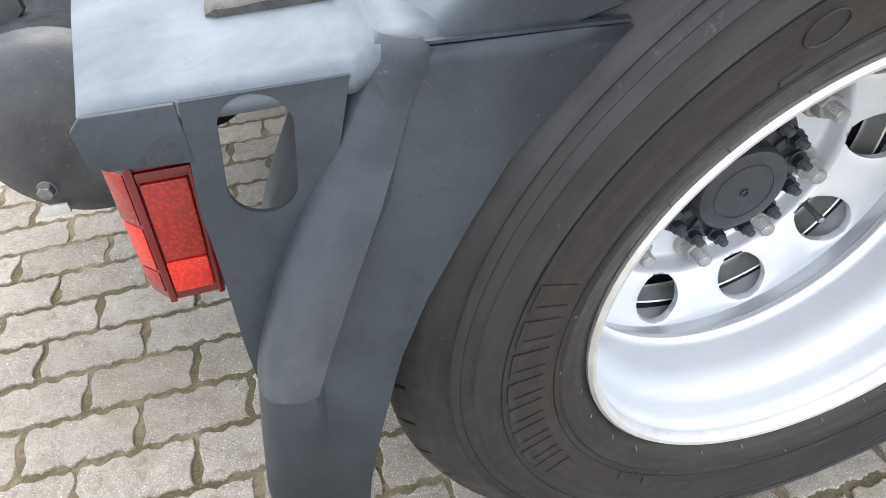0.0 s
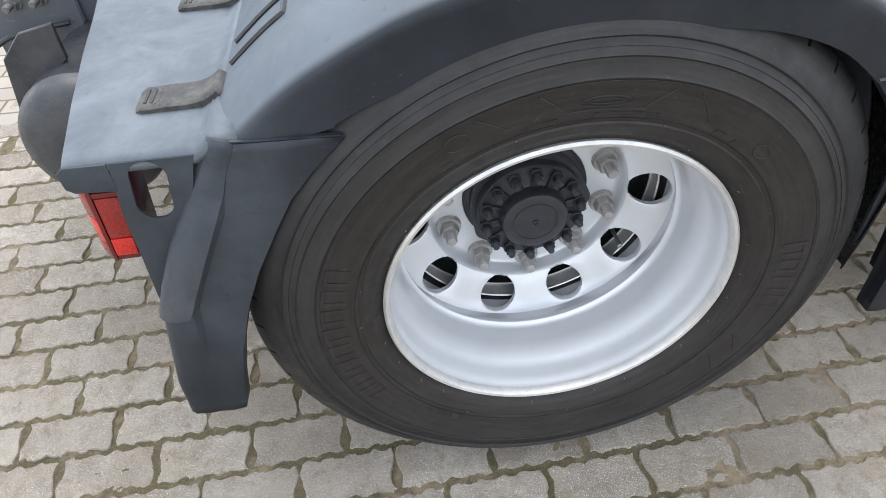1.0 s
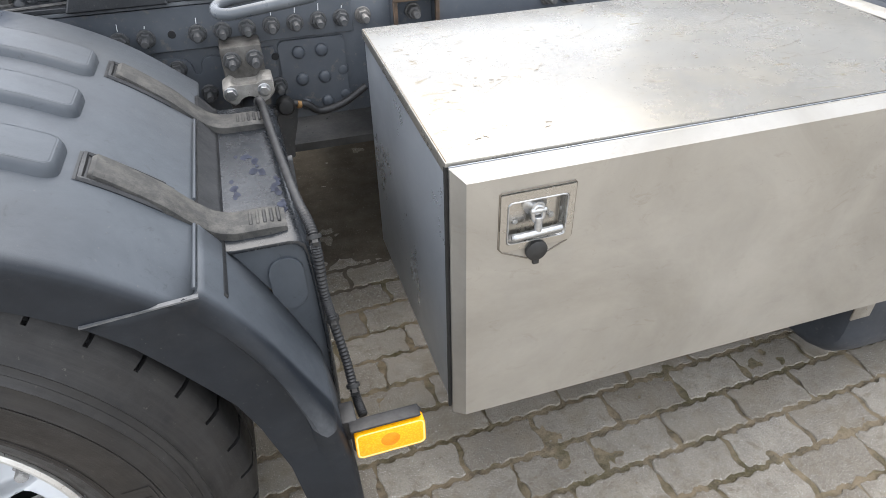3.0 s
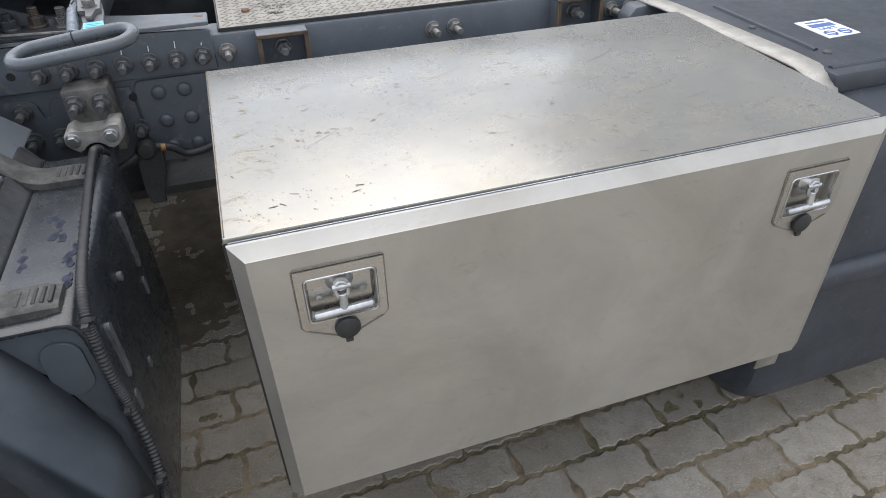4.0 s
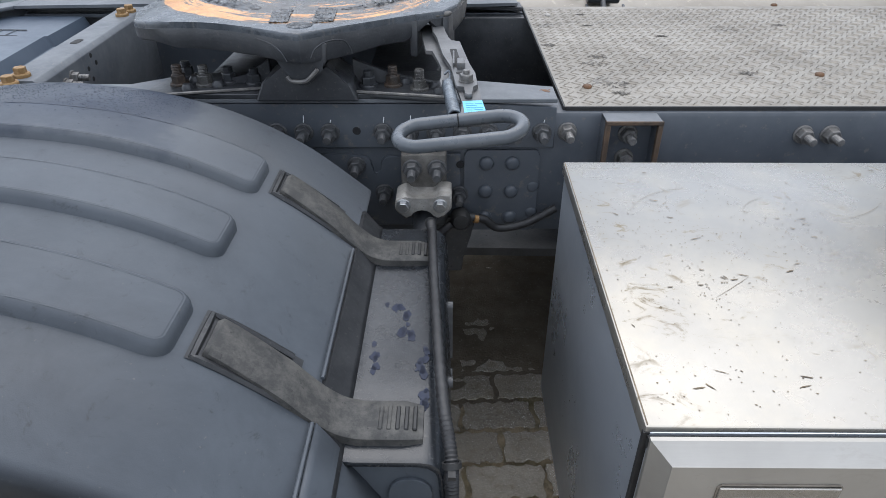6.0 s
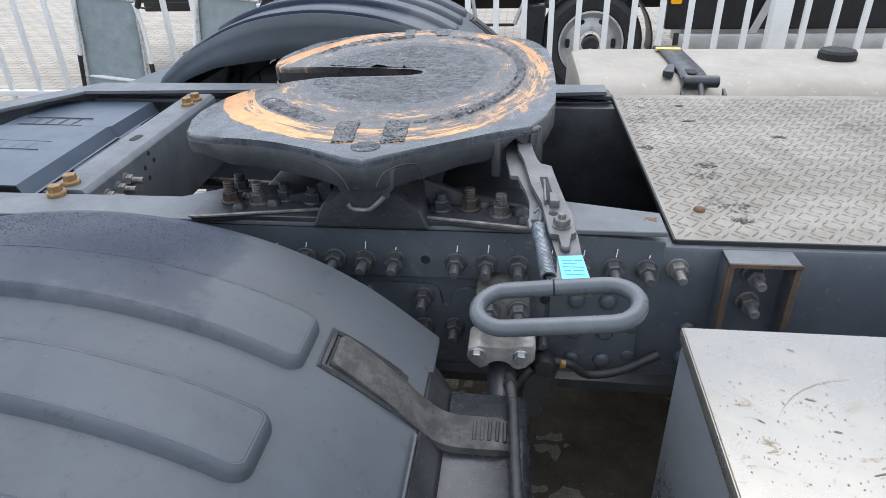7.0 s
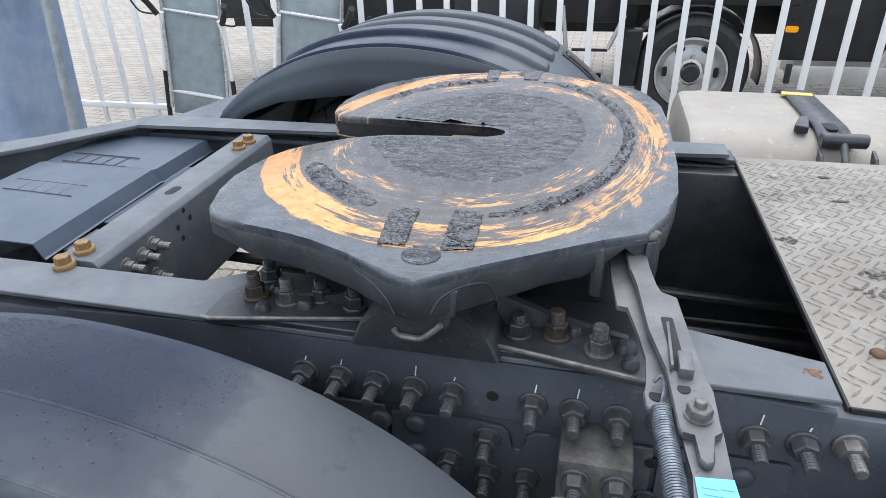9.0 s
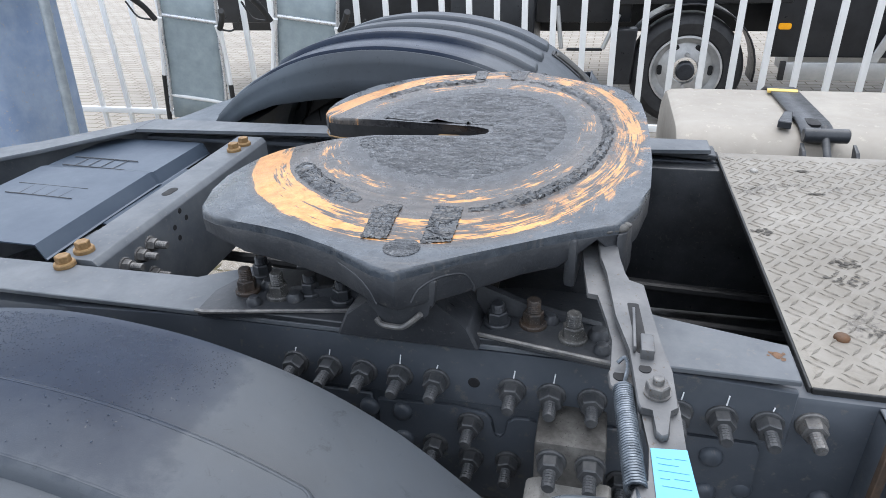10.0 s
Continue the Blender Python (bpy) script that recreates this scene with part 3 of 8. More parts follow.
def box(bm, x0, x1, y0, y1, z0, z1, bevel=0.0, seg=2):
    b = bmesh.new() if bevel else bm
    r = bmesh.ops.create_cube(b, size=1.0)
    for v in r["verts"]:
        v.co = Vector(((x0 + x1) / 2 + v.co.x * (x1 - x0), (y0 + y1) / 2 + v.co.y * (y1 - y0), (z0 + z1) / 2 + v.co.z * (z1 - z0)))
    if bevel:
        bmesh.ops.bevel(b, geom=b.edges[:], offset=bevel, segments=seg, affect='EDGES', profile=0.5, clamp_overlap=True)
        b.verts.index_update()
        merge(bm, b)
    return bm


def merge(bm, other, m=None):
    """Adds another bmesh, moved by m."""
    vs = {}
    for v in other.verts:
        vs[v.index] = bm.verts.new(m @ v.co if m else v.co)
    for f in other.faces:
        try:
            bm.faces.new([vs[v.index] for v in f.verts])
        except ValueError:
            pass
    other.free()
    return bm


def frame_axes(axis):
    a = Vector(axis).normalized()
    u = a.orthogonal().normalized()
    return a, u, a.cross(u)


def lathe(bm, centre, axis, profile, seg=32, start=None, close=True):
    """Turns (radius, height along the axis) round the axis."""
    a, u, w = frame_axes(axis)
    if start is not None:
        u = Vector(start).normalized()
        w = a.cross(u)
    c = Vector(centre)
    rings = []
    for r, h in profile:
        if r < 1e-6:
            rings.append([bm.verts.new(c + a * h)])
        else:
            rings.append([bm.verts.new(c + a * h + (u * math.cos(2 * math.pi * k / seg) + w * math.sin(2 * math.pi * k / seg)) * r) for k in range(seg)])
    for p, q in zip(rings, rings[1:]):
        for k in range(seg):
            k2 = (k + 1) % seg
            if len(p) == 1 and len(q) == 1:
                continue
            if len(p) == 1:
                bm.faces.new((p[0], q[k], q[k2]))
            elif len(q) == 1:
                bm.faces.new((p[k], p[k2], q[0]))
            else:
                bm.faces.new((p[k], p[k2], q[k2], q[k]))
    return bm


def rod(bm, p, q, r, seg=12, cap=0.15):
    """A round bar from p to q with slightly rounded ends."""
    p, q = Vector(p), Vector(q)
    L = (q - p).length
    e = min(r * cap, L / 3)
    return lathe(bm, p, q - p, [(0, 0), (r - e, 0), (r, e), (r, L - e), (r - e, L), (0, L)], seg)


def prism(bm, pts, a, b, plane="xz", bevel=0.0, seg=1):
    """A flat outline drawn out from a to b along the axis that the plane leaves."""
    put = {"xz": lambda u, v, w: (u, w, v), "xy": lambda u, v, w: (u, v, w), "yz": lambda u, v, w: (w, u, v)}[plane]
    t = bmesh.new()
    lo = [t.verts.new(put(u, v, a)) for u, v in pts]
    hi = [t.verts.new(put(u, v, b)) for u, v in pts]
    n = len(pts)
    t.faces.new(lo)
    t.faces.new(hi[::-1])
    for k in range(n):
        t.faces.new((lo[k], hi[k], hi[(k + 1) % n], lo[(k + 1) % n]))
    if bevel:
        bmesh.ops.bevel(t, geom=t.edges[:], offset=bevel, segments=seg, affect='EDGES', profile=0.5, clamp_overlap=True)
    t.verts.index_update()
    return merge(bm, t)


def spline(pts, steps=8, closed=False):
    """A smooth line through the points (Catmull-Rom)."""
    P = [Vector(p) for p in pts]
    n = len(P)
    out = []
    for i in range(n if closed else n - 1):
        p1, p2 = P[i], P[(i + 1) % n]
        p0 = P[i - 1] if closed or i > 0 else p1 * 2 - p2
        p3 = P[(i + 2) % n] if closed or i + 2 < n else p2 * 2 - p1
        for k in range(steps):
            t = k / steps
            out.append(0.5 * ((2 * p1) + (p2 - p0) * t + (2 * p0 - 5 * p1 + 4 * p2 - p3) * t * t + (3 * p1 - p0 - 3 * p2 + p3) * t ** 3))
    if not closed:
        out.append(P[-1])
    return out


def tube(bm, path, r, seg=10, closed=False, wave=None):
    """A pipe along a line of points; wave(k) scales the radius ring by ring."""
    P = [Vector(p) for p in path]
    n = len(P)
    rings, up = [], None
    for i in range(n):
        d = (P[(i + 1) % n] - P[i - 1]) if closed else (P[min(i + 1, n - 1)] - P[max(i - 1, 0)])
        d.normalize()
        up = d.orthogonal() if up is None else (up - d * up.dot(d))
        up.normalize()
        w = d.cross(up)
        rr = r * (wave(i) if wave else 1.0)
        rings.append([bm.verts.new(P[i] + (up * math.cos(2 * math.pi * k / seg) + w * math.sin(2 * math.pi * k / seg)) * rr) for k in range(seg)])
    for i in range(n if closed else n - 1):
        p, q = rings[i], rings[(i + 1) % n]
        for k in range(seg):
            bm.faces.new((p[k], p[(k + 1) % seg], q[(k + 1) % seg], q[k]))
    if not closed:
        bm.faces.new(rings[0][::-1])
        bm.faces.new(rings[-1])
    return bm


def loft(bm, sections, closed_section=False):
    """A skin over rows of points of the same length."""
    rows = [[bm.verts.new(p) for p in s] for s in sections]
    for p, q in zip(rows, rows[1:]):
        m = len(p)
        for k in range(m if closed_section else m - 1):
            bm.faces.new((p[k], p[(k + 1) % m], q[(k + 1) % m], q[k]))
    return bm


def rounded(u0, u1, v0, v1, r, n=5):
    """The outline of a rectangle with round corners."""
    out = []
    for cu, cv, a0 in ((u1 - r, v0 + r, -90), (u1 - r, v1 - r, 0), (u0 + r, v1 - r, 90), (u0 + r, v0 + r, 180)):
        for k in range(n + 1):
            a = radians(a0 + 90 * k / n)
            out.append((cu + r * math.cos(a), cv + r * math.sin(a)))
    return out


def solid(ob, t, offset=-1.0, bevel=0.0):
    m = ob.modifiers.new("thickness", 'SOLIDIFY')
    m.thickness, m.offset = t, offset
    if bevel:
        b = ob.modifiers.new("edge", 'BEVEL')
        b.width, b.segments, b.limit_method = bevel, 2, 'ANGLE'
    return ob


def hexagon(bm, c, axis, r, h, chamfer=0.12):
    return lathe(bm, c, axis, [(0, 0), (r, 0), (r, h * (1 - chamfer)), (r * 0.9, h), (0, h)], 6)


def bolt_mesh(name, material, washer, nut, nut_h, stud=0.0, stud_r=0.0, flange=0.003):
    """A bolt's end that points along +z: washer, hexagon and the stud's end."""
    b = bmesh.new()
    lathe(b, (0, 0, 0), (0, 0, 1), [(0, 0), (washer, 0), (washer, flange * 0.7), (washer * 0.93, flange), (0, flange)], 18)
    hexagon(b, (0, 0, flange), (0, 0, 1), nut, nut_h)
    if stud:
        z = flange + nut_h
        prof = [(0, z - 0.002)]
        k = 0
        while k < 6:
            prof += [(stud_r, z + stud * (k + 0.2) / 6), (stud_r * 0.88, z + stud * (k + 0.7) / 6)]
            k += 1
        prof += [(stud_r * 0.8, z + stud), (0, z + stud)]
        lathe(b, (0, 0, 0), (0, 0, 1), prof, 12)
    me = bpy.data.meshes.new(name)
    bmesh.ops.recalc_face_normals(b, faces=b.faces)
    b.to_mesh(me)
    b.free()
    me.materials.append(MATS[material])
    return me


def rivet_mesh(name, material, r, h):
    b = bmesh.new()
    lathe(b, (0, 0, 0), (0, 0, 1), [(r, 0), (r, h * 0.35), (r * 0.85, h * 0.75), (r * 0.5, h * 0.97), (0, h)], 18)
    me = bpy.data.meshes.new(name)
    bmesh.ops.recalc_face_normals(b, faces=b.faces)
    b.to_mesh(me)
    b.free()
    for p in me.polygons:
        p.use_smooth = True
    me.materials.append(MATS[material])
    return me


TO_CAMERA_SIDE = Euler((radians(90), 0, 0)).to_matrix().to_4x4()    # turns +z to -y
UP = Matrix.Identity(4)


def turned(x, y, z, side=TO_CAMERA_SIDE, spin=0.0):
    return Matrix.Translation((x, y, z)) @ side @ Matrix.Rotation(radians(spin), 4, 'Z')

# ---- the lorry's wheels ----
HUB_Z, MID_Y, CENTRE_Y = 0.502, 1.225, 1.263
# what stands between and beyond the rails is set out about MID_Y and then spread to the lorry's true width
SPREAD = Matrix.Translation((-0.063, -0.055, -0.0735)) @ Matrix.Diagonal((1.076, 1.076, 1.076, 1.0))


def spread(ob):
    ob.matrix_basis = SPREAD @ ob.matrix_basis
    return ob



def tyre_bmesh(y0, flat=True):
    """Tyre round the y axis, outer wall at y0, with notched shoulders and three grooves."""
    wall = [(0.286, 0.046), (0.294, 0.034), (0.304, 0.027), (0.306, 0.024), (0.316, 0.019), (0.330, 0.012), (0.333, 0.0135), (0.352, 0.006),
            (0.398, 0.0005), (0.401, -0.0015), (0.404, 0.0005), (0.425, 0.003), (0.428, 0.0005), (0.431, 0.004), (0.446, 0.011), (0.449, 0.009),
            (0.452, 0.014), (0.470, 0.024), (0.486, 0.034)]
    tread = [(0.497, 0.043), (0.5035, 0.052), (0.505, 0.072), (0.505, 0.095), (0.492, 0.097), (0.492, 0.103), (0.5055, 0.105), (0.506, 0.150),
             (0.494, 0.152), (0.494, 0.160), (0.506, 0.162), (0.5055, 0.207), (0.492, 0.209), (0.492, 0.215), (0.505, 0.217), (0.505, 0.240), (0.5035, 0.260), (0.497, 0.269)]
    back = [(r, 0.312 - y) for r, y in reversed(wall)]
    prof = wall + tread + back
    notch = set(range(len(wall), len(wall) + 4)) | set(range(len(wall) + len(tread) - 4, len(wall) + len(tread) + 1))
    pitch = 2 * math.pi / 46
    cut = 0.0050 / 0.5
    turns = []
    for k in range(46):
        for off, low in ((0.0, True), (cut, True), (cut * 1.15, False), (pitch * 0.33, False), (pitch * 0.55, False), (pitch * 0.78, False), (pitch - cut * 0.15, False)):
            turns.append((k * pitch + off, low))
    n = len(turns)
    bm = bmesh.new()
    rings = []
    for i, (r, y) in enumerate(prof):
        ring = []
        for a, low in turns:
            rr = r - 0.012 if low and i in notch else r
            z = math.sin(a) * rr
            if flat and z < -HUB_Z + 0.001:
                z = -HUB_Z + 0.001
            ring.append(bm.verts.new((math.cos(a) * rr, y0 + y, z)))
        rings.append(ring)
    for p, q in zip(rings, rings[1:]):
        for k in range(n):
            bm.faces.new((p[k], p[(k + 1) % n], q[(k + 1) % n], q[k]))
    return bm


def wall_bar(r0, r1, a0, a1, y, lift=0.0009, n=4):
    """A low raised bar on the tyre's wall between two radii and two angles in degrees."""
    b = bmesh.new()

    def at(r, a, dy):
        return (math.cos(radians(a)) * r, dy, math.sin(radians(a)) * r)
    s = []
    for k in range(n + 1):
        a = a0 + (a1 - a0) * k / n
        s.append([at(r0, a, y(r0) + 0.002), at(r0 + 0.001, a, y(r0) - lift), at(r1 - 0.001, a, y(r1) - lift), at(r1, a, y(r1) + 0.002)])
    return loft(b, s, True)


def wall_y(r):
    return float(np.interp(r, [0.306, 0.333, 0.352, 0.398, 0.425, 0.446, 0.47], [0.024, 0.0135, 0.006, 0.0005, 0.003, 0.011, 0.024]))


def build_wheel(name, label):
    w = thing(name, (0, 0, 0), label, "truck wheel", "drive wheels")
    outer = part("tyre", tyre_bmesh(0.0), "tyre_rubber", w, "worn black tyre with brownish side wall")
    spans = [(204.5, 209.5), (198, 203), (191.5, 196.5), (185, 190), (178.5, 183.5), (172, 177), (165.5, 170.5), (159, 164),
             (-12, -7), (-5.5, 0), (1.5, 6), (7.5, 12)]
    for a0, a1 in spans:
        # each sign of the maker's mark as an open frame of bars
        part("raised_bar", wall_bar(0.352, 0.392, a0, a0 + 1.1, wall_y, n=1), "tyre_rubber", outer)
        part("raised_bar", wall_bar(0.352, 0.392, a1 - 1.1, a1, wall_y, n=1), "tyre_rubber", outer)
        part("raised_bar", wall_bar(0.384, 0.392, a0 + 1.1, a1 - 1.1, wall_y, n=2), "tyre_rubber", outer)
    for a0, a1 in ((98, 104), (84, 86.5), (76, 90), (121, 124), (58, 61), (52, 55), (-40, -37), (-47, -44), (228, 231), (236, 239)):
        part("raised_bar", wall_bar(0.340, 0.352, a0, a1, wall_y, n=3), "tyre_rubber", outer)
    for r, lift in ((0.3385, 0.0010), (0.3965, 0.0014), (0.4365, 0.0012)):
        for a0 in range(0, 360, 40):
            part("moulded_rib", wall_bar(r, r + 0.0016, a0, a0 + 40, wall_y, lift=lift, n=20), "tyre_rubber", outer)
    for cr, ca, hr, ha in ((0.368, 88.0, 0.0075, 5.2), (0.368, 88.0, 0.0035, 3.4), (0.372, 118.0, 0.012, 2.6), (0.360, 47.0, 0.010, 2.2)):
        b = bmesh.new()
        ring = []
        for k in range(36):
            t = 2 * math.pi * k / 36
            r, a = cr + hr * math.sin(t), radians(ca + ha * math.cos(t))
            ring.append((math.cos(a) * r, wall_y(r) - 0.0002, math.sin(a) * r))
        tube(b, ring, 0.0011, 6, closed=True)
        part("moulded_oval", b, "tyre_rubber", outer)
    for a0, r0, a1, r1 in ((96, 0.356, 101, 0.390), (80, 0.356, 75, 0.390), (96, 0.356, 80, 0.356), (108, 0.356, 113, 0.390), (70, 0.390, 64, 0.356), (-24, 0.356, -30, 0.390), (-34, 0.356, -38, 0.390)):
        b = bmesh.new()
        path = []
        for f in np.linspace(0, 1, 9):
            r, a = r0 + (r1 - r0) * f, radians(a0 + (a1 - a0) * f)
            path.append((math.cos(a) * r, wall_y(r) - 0.0002, math.sin(a) * r))
        tube(b, path, 0.0010, 6)
        part("moulded_rib", b, "tyre_rubber", outer)
    for a in range(-30, 20, 3):
        part("raised_bar", wall_bar(0.324, 0.331, a, a + 2, wall_y, lift=0.0008, n=1), "tyre_rubber", outer)
    for a in range(125, 150, 3):
        part("raised_bar", wall_bar(0.318, 0.325, a, a + 1.6, wall_y, lift=0.0008, n=1), "tyre_rubber", outer)
    rng = random.Random(8)
    hair = bmesh.new()
    for k in range(30):
        a = 2 * math.pi * k / 30 + rng.uniform(-0.02, 0.02)
        r = rng.choice((0.3035, 0.3045, 0.3310))
        p = Vector((math.cos(a) * r, wall_y(r) + 0.001, math.sin(a) * r))
        rod(hair, p, p + Vector((math.cos(a) * 0.002, -rng.uniform(0.003, 0.007), math.sin(a) * 0.002)), 0.0007, 5)
    tagged(part("rubber_hair", hair, "bolt_grey", outer, "short grey moulding hairs"), kind="stuff")
    part("inner_tyre", tyre_bmesh(0.350), "tyre_rubber", w)
    # rim: lip, barrel and dished disc
    b = bmesh.new()
    lathe(b, (0, 0, 0), (0, 1, 0), [(0.286, 0.052), (0.2920, 0.045), (0.2945, 0.036), (0.2940, 0.029), (0.2900, 0.0255), (0.2855, 0.027), (0.2825, 0.033), (0.2812, 0.042)], 128)
    part("rim_lip", b, "rim_lip", w)
    b = bmesh.new()
    lathe(b, (0, 0, 0), (0, 1, 0), [(0.2814, 0.041), (0.2808, 0.049), (0.2794, 0.052), (0.2780, 0.066), (0.2768, 0.082), (0.2752, 0.090), (0.2720, 0.098), (0.2670, 0.112), (0.2640, 0.126), (0.2625, 0.138),
                                    (0.2620, 0.172), (0.2600, 0.180), (0.2570, 0.183), (0.2545, 0.186), (0.2545, 0.190), (0.2572, 0.192), (0.2572, 0.197), (0.2640, 0.202), (0.2660, 0.215), (0.2745, 0.232), (0.2760, 0.270)], 128)
    part("rim_barrel", b, "rim_paint", w)
    # disc with ten hand holes: grid in polar form, a round hole cut in each cell
    b = bmesh.new()

    def disc_y(r):
        return float(np.interp(r, [0.1960, 0.2100, 0.2560, 0.2735], [0.2650, 0.2560, 0.2360, 0.2240]))
    HOLES, HR, HC = 10, 0.0375, 0.2310
    arc = math.pi / HOLES
    m = 8
    r_in, r_out = 0.1960, 0.2735
    for h in range(HOLES):
        ca = 2 * math.pi * h / HOLES + radians(4.0)
        rim_pts, hole_pts = [], []
        square = [(r_out, -arc + 2 * arc * k / m) for k in range(m)] + [(r_out + (r_in - r_out) * k / m, arc) for k in range(m)]
        square += [(r_in, arc - 2 * arc * k / m) for k in range(m)] + [(r_in + (r_out - r_in) * k / m, -arc) for k in range(m)]
        for r, da in square:
            rim_pts.append((r, ca + da))
        for k in range(4 * m):
            r, da = square[k]
            t = math.atan2(da * HC, r - HC)
            hole_pts.append((HC + HR * math.cos(t), ca + HR * math.sin(t) / HC))

        def v3(p, dy=0.0):
            return (math.cos(p[1]) * p[0], disc_y(p[0]) + dy, math.sin(p[1]) * p[0])
        A = [b.verts.new(v3(p)) for p in rim_pts]
        M = [b.verts.new(v3((p[0] * 0.5 + q[0] * 0.5, p[1] * 0.5 + q[1] * 0.5))) for p, q in zip(rim_pts, hole_pts)]
        N = [b.verts.new(v3((p[0] * 0.12 + q[0] * 0.88, p[1] * 0.12 + q[1] * 0.88))) for p, q in zip(rim_pts, hole_pts)]
        H = [b.verts.new(v3(p, 0.0016)) for p in hole_pts]
        D = [b.verts.new(v3(p, 0.012)) for p in hole_pts]
        for P, Q in ((A, M), (M, N), (N, H), (H, D)):
            for k in range(4 * m):
                k2 = (k + 1) % (4 * m)
                b.faces.new((P[k], P[k2], Q[k2], Q[k]))
    lathe(b, (0, 0, 0), (0, 1, 0), [(0.1960, 0.2650), (0.1925, 0.269), (0.1905, 0.275), (0.1895, 0.286), (0.1870, 0.294), (0.1835, 0.2975), (0.178, 0.2985), (0.124, 0.2985), (0.122, 0.302), (0.122, 0.350)], 80)
    bmesh.ops.remove_doubles(b, verts=b.verts, dist=0.0004)
    part("rim_disc", b, "rim_paint", w)
    # inner rim seen through the hand holes, with its bright edge
    b = bmesh.new()
    lathe(b, (0, 0, 0), (0, 1, 0), [(0.2760, 0.270), (0.266, 0.36), (0.27, 0.43)], 64)
    lathe(b, (0, 0, 0), (0, 1, 0), [(0.122, 0.350), (0.19, 0.352), (0.22, 0.356), (0.266, 0.36)], 64)
    part("inner_rim", b, "black_steel", w)
    b = bmesh.new()
    lathe(b, (0, 0, 0), (0, 1, 0), [(0.2530, 0.264), (0.2550, 0.262), (0.2575, 0.264), (0.2575, 0.300), (0.2530, 0.300)], 96)
    part("inner_rim_edge", b, "rim_lip", w)
    for a in (-31, 149):
        b = bmesh.new()
        p = Vector((math.cos(radians(a)) * 0.226, 0.34, math.sin(radians(a)) * 0.226))
        rod(b, p, (p.x * 1.01, 0.252, p.z * 1.01 - 0.008), 0.0042)
        rod(b, (p.x * 1.01, 0.256, p.z * 1.01 - 0.0075), (p.x * 1.01, 0.245, p.z * 1.01 - 0.0085), 0.0056)
        part("valve_extension", b, "zinc", w)
    # hub: cap with raised rim, bolted ring, and the dark flange behind
    b = bmesh.new()
    lathe(b, (0, 0, 0), (0, 1, 0), [(0, 0.2075), (0.0035, 0.2075), (0.004, 0.2055), (0.006, 0.2055), (0.0065, 0.2075), (0.040, 0.2078), (0.0405, 0.2068), (0.0425, 0.2068), (0.043, 0.2078), (0.055, 0.2080), (0.0605, 0.2100), (0.0632, 0.2150), (0.0640, 0.2360), (0.070, 0.2385), (0.100, 0.2400), (0.1035, 0.2440), (0.1045, 0.285), (0.108, 0.289), (0.120, 0.291), (0.123, 0.294), (0.123, 0.350)], 72)
    hub = part("hub_cap", b, "hub_plastic", w, "dark grey hub cover")
    nut = bolt_mesh("hub_bolt", "hub_plastic", 0.0125, 0.0102, 0.012, 0.010, 0.0062)
    for k in range(14):
        a = 2 * math.pi * k / 14 + radians(12)
        b = bmesh.new()
        box(b, 0.062, 0.100, 0.2325, 0.242, -0.0080, 0.0080, 0.002)
        for v in b.verts:
            v.co = Matrix.Rotation(-a, 4, 'Y') @ v.co
        part("hub_fin", b, "hub_plastic", hub)
        share("hub_bolt", nut, hub, turned(math.cos(a) * 0.0905, 0.2330, math.sin(a) * 0.0905, spin=k * 13))
    # planet carrier ring: dark lobed casting between hub and disc
    b = bmesh.new()
    lobes = []
    for k in range(60):
        a = 2 * math.pi * k / 60
        r = 0.112 + 0.010 * max(0.0, math.cos(5 * a)) ** 2
        lobes.append((r * math.cos(a), r * math.sin(a)))
    prism(b, lobes, 0.262, 0.292, "xz", 0.003)
    part("hub_flange", b, "hub_plastic", hub)
    stud = bolt_mesh("wheel_nut", "wheel_nut_steel", 0.0255, 0.0190, 0.019, 0.024, 0.0115, 0.010)
    for k in range(10):
        a = 2 * math.pi * k / 10 + radians(22)
        share("wheel_nut", stud, w, turned(math.cos(a) * 0.1640, 0.2985, math.sin(a) * 0.1640, spin=k * 17))
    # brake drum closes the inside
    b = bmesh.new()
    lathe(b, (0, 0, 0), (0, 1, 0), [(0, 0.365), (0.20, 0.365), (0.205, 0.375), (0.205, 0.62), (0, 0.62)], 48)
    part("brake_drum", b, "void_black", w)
    return w


near_wheel = build_wheel("twin_wheel", "twin rear truck wheel with silver dished rim")
near_wheel.matrix_basis = pose(-0.005, -0.018, HUB_Z)
far_wheel = copy_thing(near_wheel, pose(-0.005, 2 * CENTRE_Y + 0.018, HUB_Z, 0, 0, 180))

# axle between the wheels
b = bmesh.new()
rod(b, (0, 0.62, HUB_Z), (0, 1.86, HUB_Z), 0.075, 20)
lathe(b, (0, CENTRE_Y, HUB_Z), (0, 1, 0), [(0, -0.26), (0.10, -0.24), (0.19, -0.1), (0.21, 0), (0.19, 0.1), (0.10, 0.24), (0, 0.26)], 28)
solo("rear_axle", b, "black_steel", "black steel rear axle with round differential housing", "axle")

# ---- mudguards ----
TOP_KNOTS = [(0.0, 1.052), (0.13, 1.043), (0.23, 1.022), (0.32, 0.989), (0.41, 0.937), (0.495, 0.866), (0.508, 0.854)]
LOW_KNOTS = [(0.0, 0.942), (0.12, 0.943), (0.20, 0.934), (0.26, 0.918), (0.32, 0.892), (0.374, 0.853), (0.382, 0.846)]


TOP_REAR = [(-0.475, 0.862), (-0.462, 0.876), (-0.395, 0.930), (-0.32, 0.974), (-0.23, 1.014), (-0.13, 1.040)]
